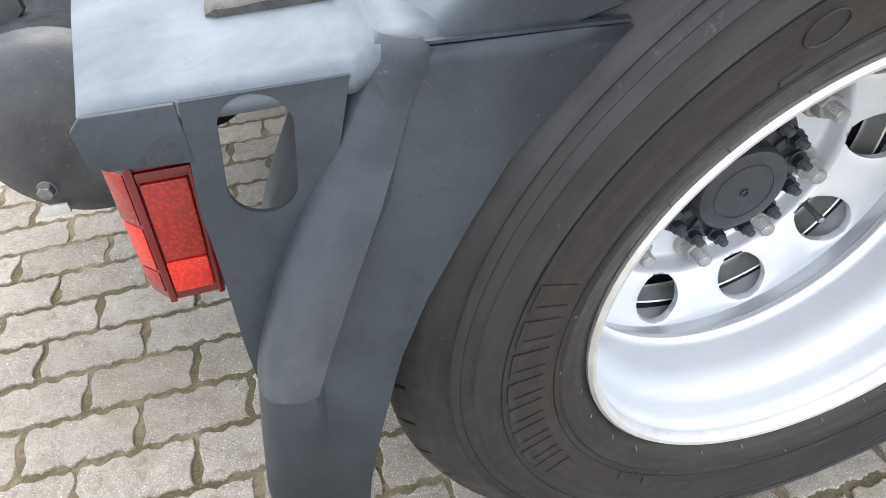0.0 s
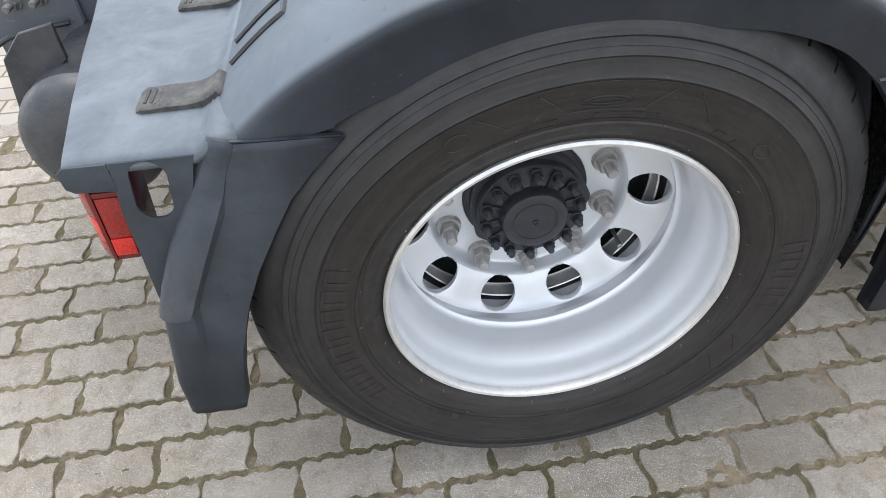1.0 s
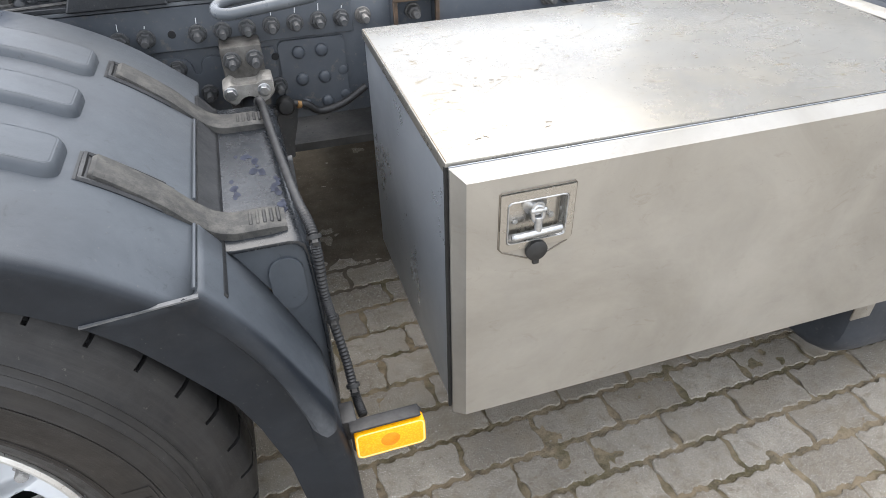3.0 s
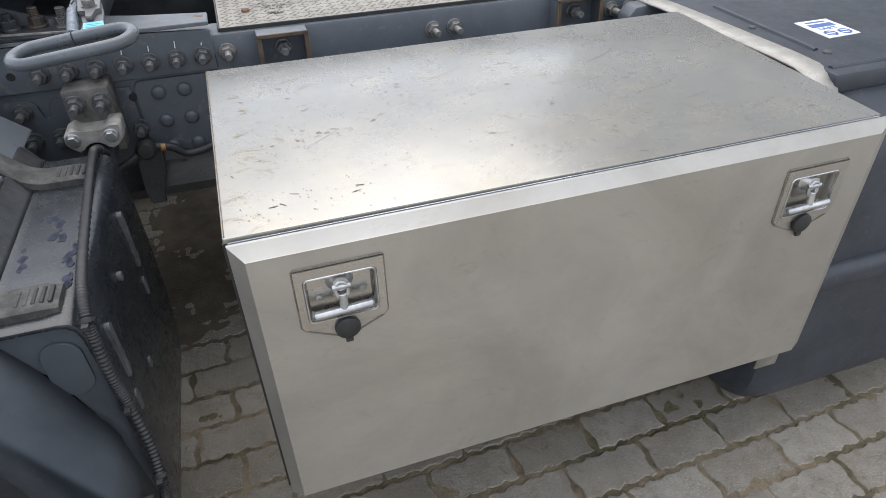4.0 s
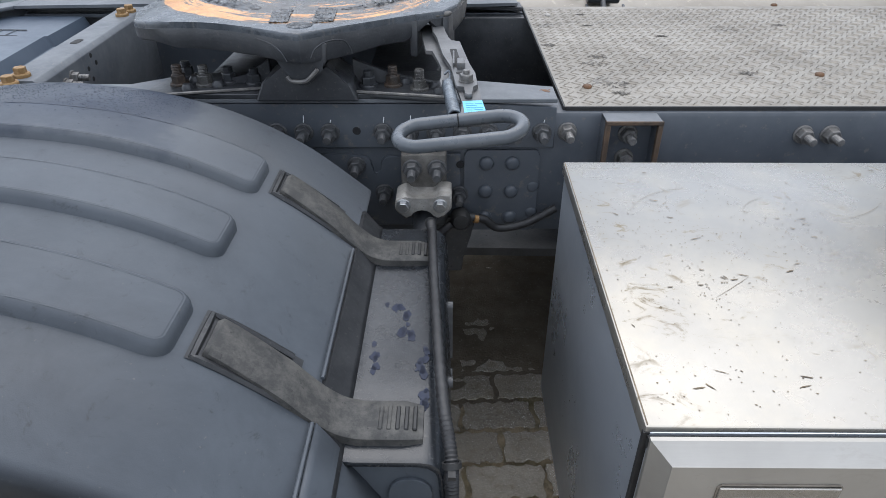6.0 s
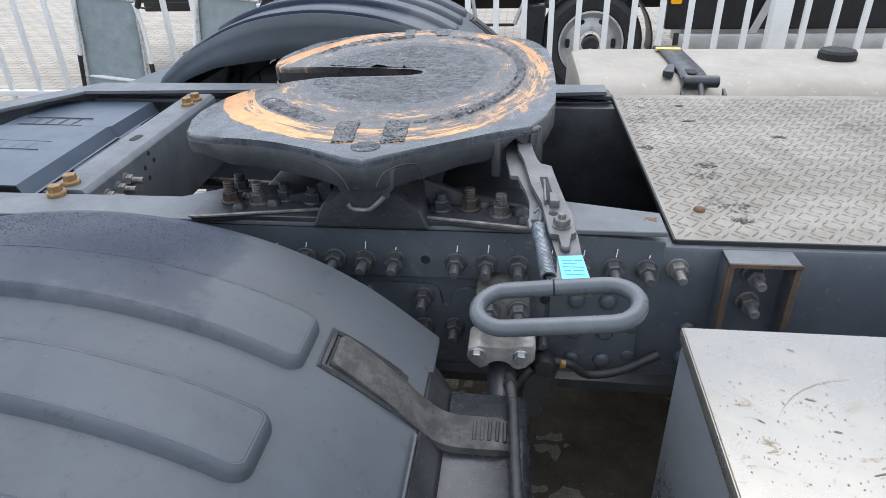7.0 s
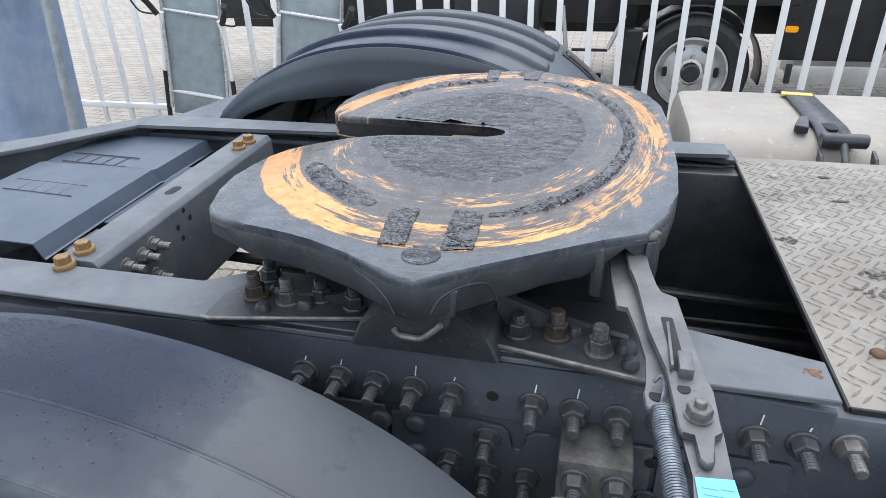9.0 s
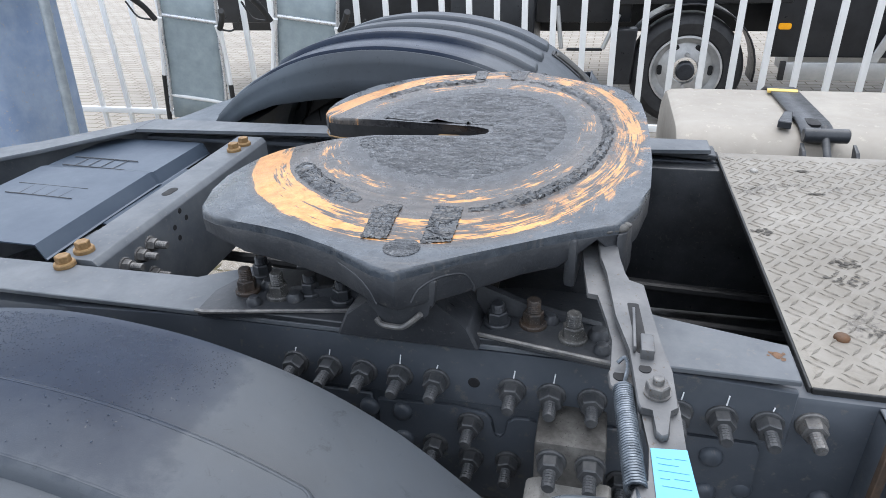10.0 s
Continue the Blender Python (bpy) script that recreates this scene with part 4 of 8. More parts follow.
LOW_REAR = [(-0.326, 0.860), (-0.318, 0.868), (-0.270, 0.890), (-0.20, 0.909), (-0.13, 0.924), (-0.06, 0.935)]


def whole_curve(rear, front):
    """A smooth line over the arch from its rear end to its front end."""
    return [(p.x, p.z) for p in spline([(x, 0, z) for x, z in rear + front], 6)]


TOP_CURVE, LOW_CURVE = whole_curve(TOP_REAR, TOP_KNOTS), whole_curve(LOW_REAR, LOW_KNOTS)
GUARD_IN = 0.697


def guard_z(x):
    return float(np.interp(x, [p[0] for p in TOP_CURVE], [p[1] for p in TOP_CURVE]))


def guard_normal(x):
    s = (guard_z(x + 0.004) - guard_z(x - 0.004)) / 0.008
    return Vector((-s, 0, 1)).normalized()


def on_guard(x, y, lift):
    return Vector((x, y, guard_z(x))) + guard_normal(x) * lift


def arch_cover():
    b = bmesh.new()
    rows = []
    for (xo, zo), (xl, zl) in zip(TOP_CURVE, LOW_CURVE):
        n = guard_normal(max(-0.46, min(0.49, xo)))
        o = Vector((xo, 0, zo))
        lo = Vector((xl, 0.002, zl))
        row = [lo + Vector((0, 0.012, 0.004)), lo]
        for f in (0.25, 0.5, 0.75):
            row.append(lo.lerp(o - n * 0.040, f))
        for y, d in ((0.000, 0.040), (0.0006, 0.032), (0.0030, 0.0265), (0.0080, 0.0225), (0.016, 0.0195), (0.050, 0.0085), (0.082, 0.0015), (0.110, 0.0), (0.15, 0.0), (0.30, 0.0), (0.45, 0.0), (0.60, 0.0),
                     (GUARD_IN - 0.02, 0.0), (GUARD_IN - 0.006, 0.003), (GUARD_IN, 0.012), (GUARD_IN + 0.002, 0.05)):
            row.append(o - n * d + Vector((0, y, 0)))
        rows.append(row)
    return loft(b, rows)


def raised_panel(x0, x1, y0, y1, lift=0.014, edge=0.012, r=0.022):
    """A long raised field with round corners on the arch."""
    b = bmesh.new()
    rings = []
    for inset, up in ((0.0, -0.001), (edge * 0.35, lift * 0.55), (edge * 0.75, lift * 0.93), (edge * 1.1, lift)):
        pts = []
        u0, u1, v0, v1 = x0 + inset, x1 - inset, y0 + inset, y1 - inset
        rr = max(r - inset, 0.006)
        base = rounded(u0, u1, v0, v1, rr, 5)
        dense = []
        for k, p in enumerate(base):
            q = base[(k + 1) % len(base)]
            m = max(1, int(abs(q[0] - p[0]) / 0.03))
            dense += [(p[0] + (q[0] - p[0]) * i / m, p[1] + (q[1] - p[1]) * i / m) for i in range(m)]
        rings.append([on_guard(x, y, up) for x, y in dense])
    loft(b, [r + r[:1] for r in rings])
    bmesh.ops.remove_doubles(b, verts=b.verts, dist=0.00005)
    # top skin, strip by strip, tucked under the rim
    e = edge * 1.1 - 0.0025
    rr = max(r - e, 0.006)
    ends = [rr * (1 - math.cos(t)) for t in np.linspace(0, math.pi / 2, 8)]
    xs = [x0 + e + d for d in ends] + list(np.linspace(x0 + e + rr, x1 - e - rr, 26))[1:-1] + [x1 - e - d for d in reversed(ends)]
    skin = []
    for x in xs:
        d = min(x - xs[0], xs[-1] - x)
        cut = rr - math.sqrt(max(rr * rr - (rr - d) ** 2, 0)) if d < rr else 0
        a, c = y0 + e + cut, y1 - e - cut
        skin.append([on_guard(x, a + (c - a) * k / 3, lift - 0.0003) for k in range(4)])
    loft(b, skin)
    return b


def pocket_frame(x0, x1, y0, y1):
    """The low rim round a strap's pocket."""
    b = bmesh.new()
    path = [on_guard(x0 + (x1 - x0) * k / 8, y0, 0.001) for k in range(9)]
    path = path[::-1] + [on_guard(x0, y0 + (y1 - y0) * k / 3, 0.001) for k in range(1, 4)] + [on_guard(x0 + (x1 - x0) * k / 8, y1, 0.001) for k in range(1, 9)]
    return tube(b, path, 0.0045, 6)


def strap(y0, y1, sign, x_end, z_end):
    """One rubber band from its pocket on the arch down to a slotted pad on the shelf."""
    drift, mid = (0.011 if sign > 0 else 0.0), []
    if sign > 0:
        for k in range(7):
            p = on_guard(0.398 + 0.072 * k / 6, 0, 0.0075)
            mid.append((p.x, 0, p.z))
        mid += [(0.492, 0, 0.874), (0.510, 0, 0.856), (0.525, 0, z_end + 0.008)]
    else:
        mid += [(-0.472, 0, 0.876), (-0.480, 0, 0.869), (-0.494, 0, 0.862), (-0.515, 0, z_end + 0.002)]
    mid += [(sign * 0.543, 0, z_end + 0.0015), (sign * 0.560, 0, z_end), (sign * x_end, 0, z_end)]
    mid = spline(mid, 3)
    b = bmesh.new()
    rows = []
    for i, p in enumerate(mid):
        q = mid[min(i + 1, len(mid) - 1)] - mid[max(i - 1, 0)]
        up = Vector((-q.z * sign, 0, q.x * sign)).normalized()
        e = 0.004 if i in (0, len(mid) - 1) else 0.0
        d = drift * max(0.0, 1 - i / (len(mid) * 0.62))
        rows.append([p + up * h + Vector((0, y + d, 0)) for y, h in ((y0 + e, -0.010), (y0 + e, 0.001 - e), (y0 + 0.004 + e, 0.004 - e), (y0 + 0.02, 0.0043 - e), (y1 - 0.004 - e, 0.004 - e), (y1 - e, 0.001 - e), (y1 - e, -0.010))])
    loft(b, rows, True)
    b.faces.new([v for v in b.verts][:7])
    b.faces.new([v for v in b.verts][-7:])
    return b


def pocket_shade_sheet(x0, x1, y0, y1):
    """A dark sheet just above the arch; the pocket's shade is put into its colour."""
    b = bmesh.new()
    return loft(b, [[on_guard(x0 + (x1 - x0) * k / 8, y0 + (y1 - y0) * f, 0.0012) for f in (0, 0.5, 1)] for k in range(9)])


def slot_block(x, y0, y1, z, w=0.005):
    b = bmesh.new()
    return box(b, x - w / 2, x + w / 2, y0, y1, z, z + 0.0045, 0.0012, 1)


# each row: inner edge, crease, outer edge (all x, z), how far the swelling stands out, how far the inner field does
LOWER_FRONT = [((0.379, 0.850), (0.470, 0.8575), (0.507, 0.862), 0.0000, 0.0000), ((0.421, 0.805), (0.497, 0.828), (0.526, 0.837), 0.0000, 0.0000),
               ((0.450, 0.763), (0.521, 0.796), (0.547, 0.803), 0.0040, 0.0000), ((0.480, 0.718), (0.545, 0.750), (0.573, 0.754), 0.0130, 0.0010),
               ((0.508, 0.676), (0.567, 0.705), (0.598, 0.698), 0.0250, 0.0030), ((0.530, 0.624), (0.585, 0.658), (0.621, 0.646), 0.0400, 0.0070),
               ((0.535, 0.608), (0.590, 0.640), (0.630, 0.624), 0.0470, 0.0100), ((0.538, 0.600), (0.592, 0.630), (0.632, 0.614), 0.0250, 0.0120),
               ((0.556, 0.539), (0.600, 0.545), (0.643, 0.530), 0.0210, 0.0170), ((0.566, 0.450), (0.610, 0.452), (0.650, 0.448), 0.0190, 0.0175),
               ((0.570, 0.376), (0.614, 0.376), (0.652, 0.380), 0.0180, 0.0165)]
LOWER_REAR = [((0.318, 0.850), (0.450, 0.855), (0.476, 0.861), 0.0000, 0.0000), ((0.362, 0.806), (0.467, 0.822), (0.497, 0.823), 0.0000, 0.0000),
              ((0.398, 0.764), (0.479, 0.782), (0.520, 0.784), 0.0020, 0.0000), ((0.428, 0.714), (0.486, 0.752), (0.541, 0.748), 0.0130, 0.0010),
              ((0.466, 0.646), (0.513, 0.700), (0.566, 0.703), 0.0250, 0.0040), ((0.493, 0.586), (0.544, 0.638), (0.590, 0.648), 0.0400, 0.0080),
              ((0.502, 0.562), (0.558, 0.607), (0.602, 0.615), 0.0480, 0.0110), ((0.505, 0.553), (0.561, 0.597), (0.605, 0.605), 0.0270, 0.0130),
              ((0.523, 0.498), (0.570, 0.510), (0.622, 0.516), 0.0230, 0.0190), ((0.543, 0.415), (0.586, 0.420), (0.638, 0.424), 0.0215, 0.0195),
              ((0.554, 0.345), (0.596, 0.345), (0.641, 0.352), 0.0200, 0.0185)]


def lower_guard(sign):
    """The end piece of a mudguard below the joint: side wall, rounded shoulder, and the creased swelling that grows downwards."""
    b = bmesh.new()
    s = sign
    rows = []
    for k, ((xi, zi), (xm, zm), (xo, zo), sw, iw) in enumerate(LOWER_FRONT if s > 0 else LOWER_REAR):
        d = 0.150 - 0.0055 * k
        rad = 0.016 if s > 0 else 0.022 - 0.0012 * k
        gap = min(0.008, 0.6 * sw)
        xs, zs = xm + gap, zm + gap * 0.3
        rows.append([(s * xi, 0.016, zi), (s * (xi + 0.001), 0.002 - iw, zi), (s * (xi * 0.6 + xm * 0.4), -iw, zi * 0.6 + zm * 0.4), (s * xm, -iw * 0.9, zm),
                     (s * xs, -0.001 - sw * 0.92, zs), (s * (xs * 0.5 + (xo - rad) * 0.5), -0.001 - sw, (zs + zo) / 2), (s * (xo - rad), -0.001 - sw, zo),
                     (s * (xo - rad * 0.45), 0.003 - sw, zo), (s * (xo - rad * 0.12), 0.009 - sw, zo), (s * xo, 0.020 - sw, zo), (s * xo, max(0.03, d * 0.6), zo + 0.001), (s * xo, d, zo + 0.001)])
    fine = []
    for a, c in zip(rows, rows[1:]):
        for k in range(3):
            fine.append([Vector(p).lerp(Vector(q), k / 3) for p, q in zip(a, c)])
    fine.append([Vector(p) for p in rows[-1]])
    return loft(b, fine)


def build_guard(name, label):
    g = thing(name, (0, 0, 0), label, "mudguard", "mudguards over the rear wheels")
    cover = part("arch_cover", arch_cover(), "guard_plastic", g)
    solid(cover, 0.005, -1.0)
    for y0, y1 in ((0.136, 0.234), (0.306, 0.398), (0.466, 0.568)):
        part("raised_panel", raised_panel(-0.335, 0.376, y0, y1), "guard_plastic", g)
    # rims in the dark material: the recess's shade is put into their colour
    for y0, y1 in ((0.156, 0.222), (0.497, 0.563)):
        part("pocket_rim", pocket_frame(0.392, 0.470, y0, y1), "band_plastic", g)
        part("pocket_rim", pocket_frame(-0.378, -0.458, y0, y1), "band_plastic", g)
    for s in (1, -1):
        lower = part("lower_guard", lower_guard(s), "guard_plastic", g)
        solid(lower, 0.005, -1.0 if s > 0 else 1.0)
        # joint strip between the two mouldings
        b = bmesh.new()
        (xa, za), (xb, zb) = ((0.380, 0.8505), (0.507, 0.8605)) if s > 0 else ((0.319, 0.8505), (0.452, 0.8555))
        loft(b, [[(s * xa, -0.0022, za), (s * xa, -0.0022, za + 0.0022), (s * xa, 0.004, za + 0.0025)], [(s * xb, -0.0022, zb), (s * xb, -0.0022, zb + 0.0022), (s * xb, 0.004, zb + 0.0025)]])
        part("joint_strip", b, "seam_plastic" if s > 0 else "guard_plastic", g, "thin worn seam edge")
        if s > 0:
            for ya, yb in ((0.01, 0.147), (0.212, 0.48)):
                b = bmesh.new()
                tube(b, [(0.503, y, 0.866) for y in np.linspace(ya, yb, 6)], 0.0024, 6)
                part("joint_strip", b, "guard_plastic", g)
    return g


near_guard = build_guard("mudguard", "dark grey plastic wheel mudguard with raised panels, damp and dusty")


def holed_plate(pts, hole, y, t):
    """A flat plate in the xz plane with one hole cut through; each point of the hole looks out to the outline."""
    c = Vector((sum(p[0] for p in hole), sum(p[1] for p in hole))) / len(hole)

    def outward(h):
        d = (Vector(h) - c).normalized()
        best = None
        for i in range(len(pts)):
            p, e = Vector(pts[i]) - c, Vector(pts[(i + 1) % len(pts)]) - Vector(pts[i])
            den = d.x * e.y - d.y * e.x
            if abs(den) < 1e-9:
                continue
            far = (p.x * e.y - p.y * e.x) / den
            along = (p.x * d.y - p.y * d.x) / den
            if far > 0 and -1e-6 <= along <= 1 + 1e-6:
                best = c + d * far
        return best
    b = bmesh.new()
    O2 = [outward(h) for h in hole]
    n = len(hole)
    rings = []
    for yy in (y, y + t):
        O = [b.verts.new((o.x, yy, o.y)) for o in O2]
        H = [b.verts.new((h[0], yy, h[1])) for h in hole]
        rings.append((O, H))
        for k in range(n):
            b.faces.new((O[k], O[(k + 1) % n], H[(k + 1) % n], H[k]))
    for k in range(n):
        k2 = (k + 1) % n
        b.faces.new((rings[0][1][k], rings[0][1][k2], rings[1][1][k2], rings[1][1][k]))
        b.faces.new((rings[0][0][k], rings[0][0][k2], rings[1][0][k2], rings[1][0][k]))
    return b


def guard_ends(g, front_straps, rear_straps):
    # front: folded bracket with shelf
    prof = [(0.4955, 0.8560), (0.5020, 0.8480), (0.520, 0.8310), (0.545, 0.8265), (0.618, 0.8260), (0.630, 0.8235), (0.638, 0.8160), (0.642, 0.802), (0.646, 0.74), (0.649, 0.64), (0.649, 0.52), (0.645, 0.42), (0.636, 0.34)]
    b = bmesh.new()
    ys = [0.128, 0.130, 0.136, 0.25, 0.37, 0.49, 0.598, 0.604, 0.606]
    rows = []
    for i, y in enumerate(ys):
        d = (0.006, 0.002, 0.0, 0.0, 0.0, 0.0, 0.0, 0.002, 0.006)[i]
        rows.append([(x - d, y, z - d) for x, z in prof])
    loft(b, rows)
    shelf = part("front_shelf", b, "shelf_plastic", g)
    solid(shelf, 0.004, -1.0)
    b = bmesh.new()
    prism(b, [(0.520, 0.818), (0.632, 0.819), (0.640, 0.80), (0.646, 0.62), (0.642, 0.42), (0.632, 0.40), (0.622, 0.62), (0.585, 0.74)], 0.1345, 0.140, "xz", 0.0015)
    part("bracket_side", b, "guard_plastic", g)
    b = bmesh.new()
    prism(b, rounded(0.580, 0.628, 0.706, 0.796, 0.023, 6), 0.130, 0.136, "xz", 0.002)
    part("oval_plug", b, "guard_plastic", g)
    # the bracket's slots, drawn as raised grey shapes
    for z0, z1, y in ((0.665, 0.765, 0.190), (0.605, 0.645, 0.180), (0.668, 0.780, 0.462), (0.612, 0.650, 0.452), (0.575, 0.595, 0.300), (0.735, 0.750, 0.330)):
        b = bmesh.new()
        prism(b, rounded(y - 0.0075, y + 0.0075, z0, z1, 0.0072, 5), 0.643, 0.6515, "yz", 0.001)
        part("slot", b, "seam_plastic", g, "slot drawn as a raised grey shape")
    # dark sloped band between the arch's end and the shelf
    b = bmesh.new()
    rows = []
    for y in (0.030, 0.040, 0.20, 0.40, 0.590, 0.602):
        rows.append([(0.5010, y, 0.8600), (0.507, y, 0.8610), (0.528, y, 0.8330), (0.534, y, 0.8290)])
    loft(b, rows)
    solid(part("sloped_band", b, "band_plastic", g, "dark sloped seam band"), 0.003)
    # blue paint shows through the worn shelf top
    rng = random.Random(4)
    for line in (((0.552, 0.402), (0.572, 0.392), (0.590, 0.372), (0.584, 0.345), (0.596, 0.330)), ((0.556, 0.330), (0.552, 0.300), (0.556, 0.268)), ((0.618, 0.300), (0.612, 0.272), (0.618, 0.240), (0.614, 0.206))):
        path = spline([(x, y, 0) for x, y in line], 4)
        for p in path:
            if rng.random() < 0.25:
                continue
            b = bmesh.new()
            r = rng.uniform(0.0035, 0.0075)
            cx, cy, turn = p.x + rng.uniform(-0.004, 0.004), p.y + rng.uniform(-0.006, 0.006), rng.uniform(0, 3)
            pts = [(cx + math.cos(a + turn) * r * rng.uniform(0.45, 1.1), cy + math.sin(a + turn) * r * rng.uniform(0.8, 1.9)) for a in np.linspace(0, 2 * math.pi, 13)[:-1]]
            prism(b, pts, 0.8255, 0.8268, "xy")
            part("paint_chip", b, "chip_paint", g, smooth=False)
    # curved flap behind the bracket, inside the arch
    b = bmesh.new()
    rows = []
    for k in range(14):
        a = radians(14 + 32 * k / 13)
        rows.append([(math.cos(a) * 0.575, y, HUB_Z + math.sin(a) * 0.575) for y in (0.15, 0.30, 0.45, 0.60, 0.70)])
    loft(b, rows)
    solid(part("inner_flap", b, "guard_plastic", g), 0.006)
    b = bmesh.new()
    rows = []
    for k in range(14):
        a = radians(166 - 30 * k / 13)
        rows.append([(math.cos(a) * 0.575, y, HUB_Z + math.sin(a) * 0.575) for y in (0.15, 0.30, 0.45, 0.60, 0.70)])
    loft(b, rows)
    solid(part("inner_flap", b, "guard_plastic", g), 0.006)
    # rear: broad shelf with a deep rounded lip
    b = bmesh.new()
    rows = []
    for y, d in ((0.002, 0.022), (0.001, 0.014), (0.004, 0.006), (0.011, 0.0015), (0.022, 0.0), (0.15, -0.002), (0.30, -0.002), (0.45, 0.0), (0.60, 0.0), (0.66, 0.004)):
        xr = -0.660 - 0.17 * max(y - 0.02, 0)
        f = min(d, 0.012)
        rows.append([(xr + 0.010 + f, y + 0.004, 0.806 - 0.2 * f), (xr + 0.002 + f, y, min(0.838, 0.852 - d)), (xr + 0.005 + f, y, 0.845 - d), (xr + 0.016 + f, y, 0.849 - d), (-0.60, y, 0.850 - d), (-0.54, y, 0.851 - d), (-0.496, y, 0.852 - d), (-0.482, y, 0.860 - d), (-0.474, y, 0.866 - d), (-0.440, y, 0.866 - d)])
    loft(b, rows)
    solid(part("rear_shelf", b, "faded_lit_plastic", g, "faded grey plastic shelf, sky sheen in its tone"), 0.004)
    oval = rounded(-0.0225, 0.0225, -0.0435, 0.0435, 0.0222, 17)
    tilt = radians(8)
    hole = [(-0.562 + u * math.cos(tilt) + v * math.sin(tilt), 0.7975 + v * math.cos(tilt) - u * math.sin(tilt)) for u, v in oval]
    outline = [(-0.484, 0.843), (-0.652, 0.842), (-0.6595, 0.834), (-0.657, 0.812), (-0.648, 0.806), (-0.607, 0.802), (-0.610, 0.700), (-0.616, 0.585), (-0.600, 0.585), (-0.522, 0.755), (-0.500, 0.800)]
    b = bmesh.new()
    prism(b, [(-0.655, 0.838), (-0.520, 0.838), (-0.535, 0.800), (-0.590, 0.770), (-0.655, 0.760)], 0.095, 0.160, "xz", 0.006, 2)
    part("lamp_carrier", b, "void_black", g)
    # lip and plate: same plastic as the shelf, shade put into a darker tone
    b = bmesh.new()
    prism(b, [(-0.6000, 0.8425), (-0.6520, 0.8425), (-0.6602, 0.8340), (-0.6590, 0.8120), (-0.6500, 0.8050), (-0.6000, 0.8020)], -0.0005, 0.0045, "xz", 0.0015, 2)
    part("shelf_lip", b, "guard_plastic", g)
    part("lamp_plate", holed_plate(outline, hole, 0.0005, 0.004), "guard_plastic", g, smooth=False)
    for y0, y1 in front_straps:
        part("pocket_bed", pocket_shade_sheet(0.386, 0.480, y0 + 0.002, y1 + 0.020), "band_plastic", g)
        s = part("strap", strap(y0, y1, 1, 0.618, 0.836), "strap_rubber", g, "dusty grey rubber strap")
        for k in range(5):
            part("slot", slot_block(0.571 + 0.0095 * k, y0 + 0.011, y1 - 0.011, 0.837), "knob_rubber" if k > 1 else "strap_rubber", s)
    for y0, y1 in rear_straps:
        s = part("strap", strap(y0, y1, -1, 0.582, 0.856), "strap_rubber", g, "dusty grey rubber strap")
        for k in range(5):
            part("slot", slot_block(-0.536 - 0.0085 * k, y0 + 0.011, y1 - 0.011, 0.857), "knob_rubber" if k > 2 else "strap_rubber", s)


guard_ends(near_guard, ((0.150, 0.206), (0.492, 0.548)), ((0.095, 0.155), (0.425, 0.483)))
far_guard = copy_thing(near_guard, Matrix.Translation((0, 2 * CENTRE_Y, 0)) @ Matrix.Diagonal((1.1, -1, 1.1, 1)))
for ob in far_guard.children:
    # the far shelf hangs lower
    if ob.name.split(".")[0] in ("rear_shelf", "strap", "shelf_lip", "lamp_plate") and max(c[0] for c in ob.bound_box) < -0.40:
        ob.matrix_basis = Matrix.Translation((0, 0, -0.050)) @ ob.matrix_basis

# flank closing the far arch towards the frame
b = bmesh.new()
rows = []
for x in np.linspace(-0.474, 0.30, 46):
    top, low = guard_z(x) - 0.010, float(np.interp(x, [-0.49, -0.386, -0.294, -0.168, -0.085], [0.800, 0.865, 0.898, 0.916, 0.925]))
    rows.append([(x * 1.1, 2 * CENTRE_Y - 0.7005 + 0.004 * math.sin(3 * f), 1.1 * (top + (min(low, top - 0.004) - top) * f)) for f in (0.0, 0.3, 0.6, 1.0)])
loft(b, rows)
solid(part("inner_flank", b, "guard_plastic", far_guard, "dark smooth inner flank"), 0.004)

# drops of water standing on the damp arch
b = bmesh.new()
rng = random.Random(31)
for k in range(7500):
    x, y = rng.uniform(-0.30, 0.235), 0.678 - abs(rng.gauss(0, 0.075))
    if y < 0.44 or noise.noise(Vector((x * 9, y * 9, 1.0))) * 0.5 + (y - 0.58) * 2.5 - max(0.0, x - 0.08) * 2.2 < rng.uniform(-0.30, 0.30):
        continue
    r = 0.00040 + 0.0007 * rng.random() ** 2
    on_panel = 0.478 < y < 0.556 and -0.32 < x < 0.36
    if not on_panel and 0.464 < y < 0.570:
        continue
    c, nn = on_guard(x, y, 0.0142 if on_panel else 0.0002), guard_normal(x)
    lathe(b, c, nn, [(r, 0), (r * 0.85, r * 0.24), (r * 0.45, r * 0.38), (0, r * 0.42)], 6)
tagged(part("water_drop", b, "water", near_guard, "standing water drops with a dark tint"), kind="stuff")

# hose with ribs and cable ties along the front bracket
hose = thing("corrugated_hose", (0.64, 0.15, 0.84), "black ribbed cable hose tied to the bracket", "hose")
line = spline([(0.612, 0.690, 0.785), (0.614, 0.620, 0.826), (0.618, 0.56, 0.842), (0.626, 0.40, 0.840), (0.638, 0.22, 0.838), (0.648, 0.140, 0.832), (0.650, 0.122, 0.80), (0.650, 0.120, 0.73), (0.655, 0.118, 0.68), (0.664, 0.100, 0.61), (0.668, 0.07, 0.56), (0.672, 0.035, 0.548)], 22)
b = bmesh.new()
tube(b, line, 0.0078, 10, wave=lambda i: 1.0 if i % 2 else 0.82)
part("ribbed_sleeve", b, "hose_black", hose)
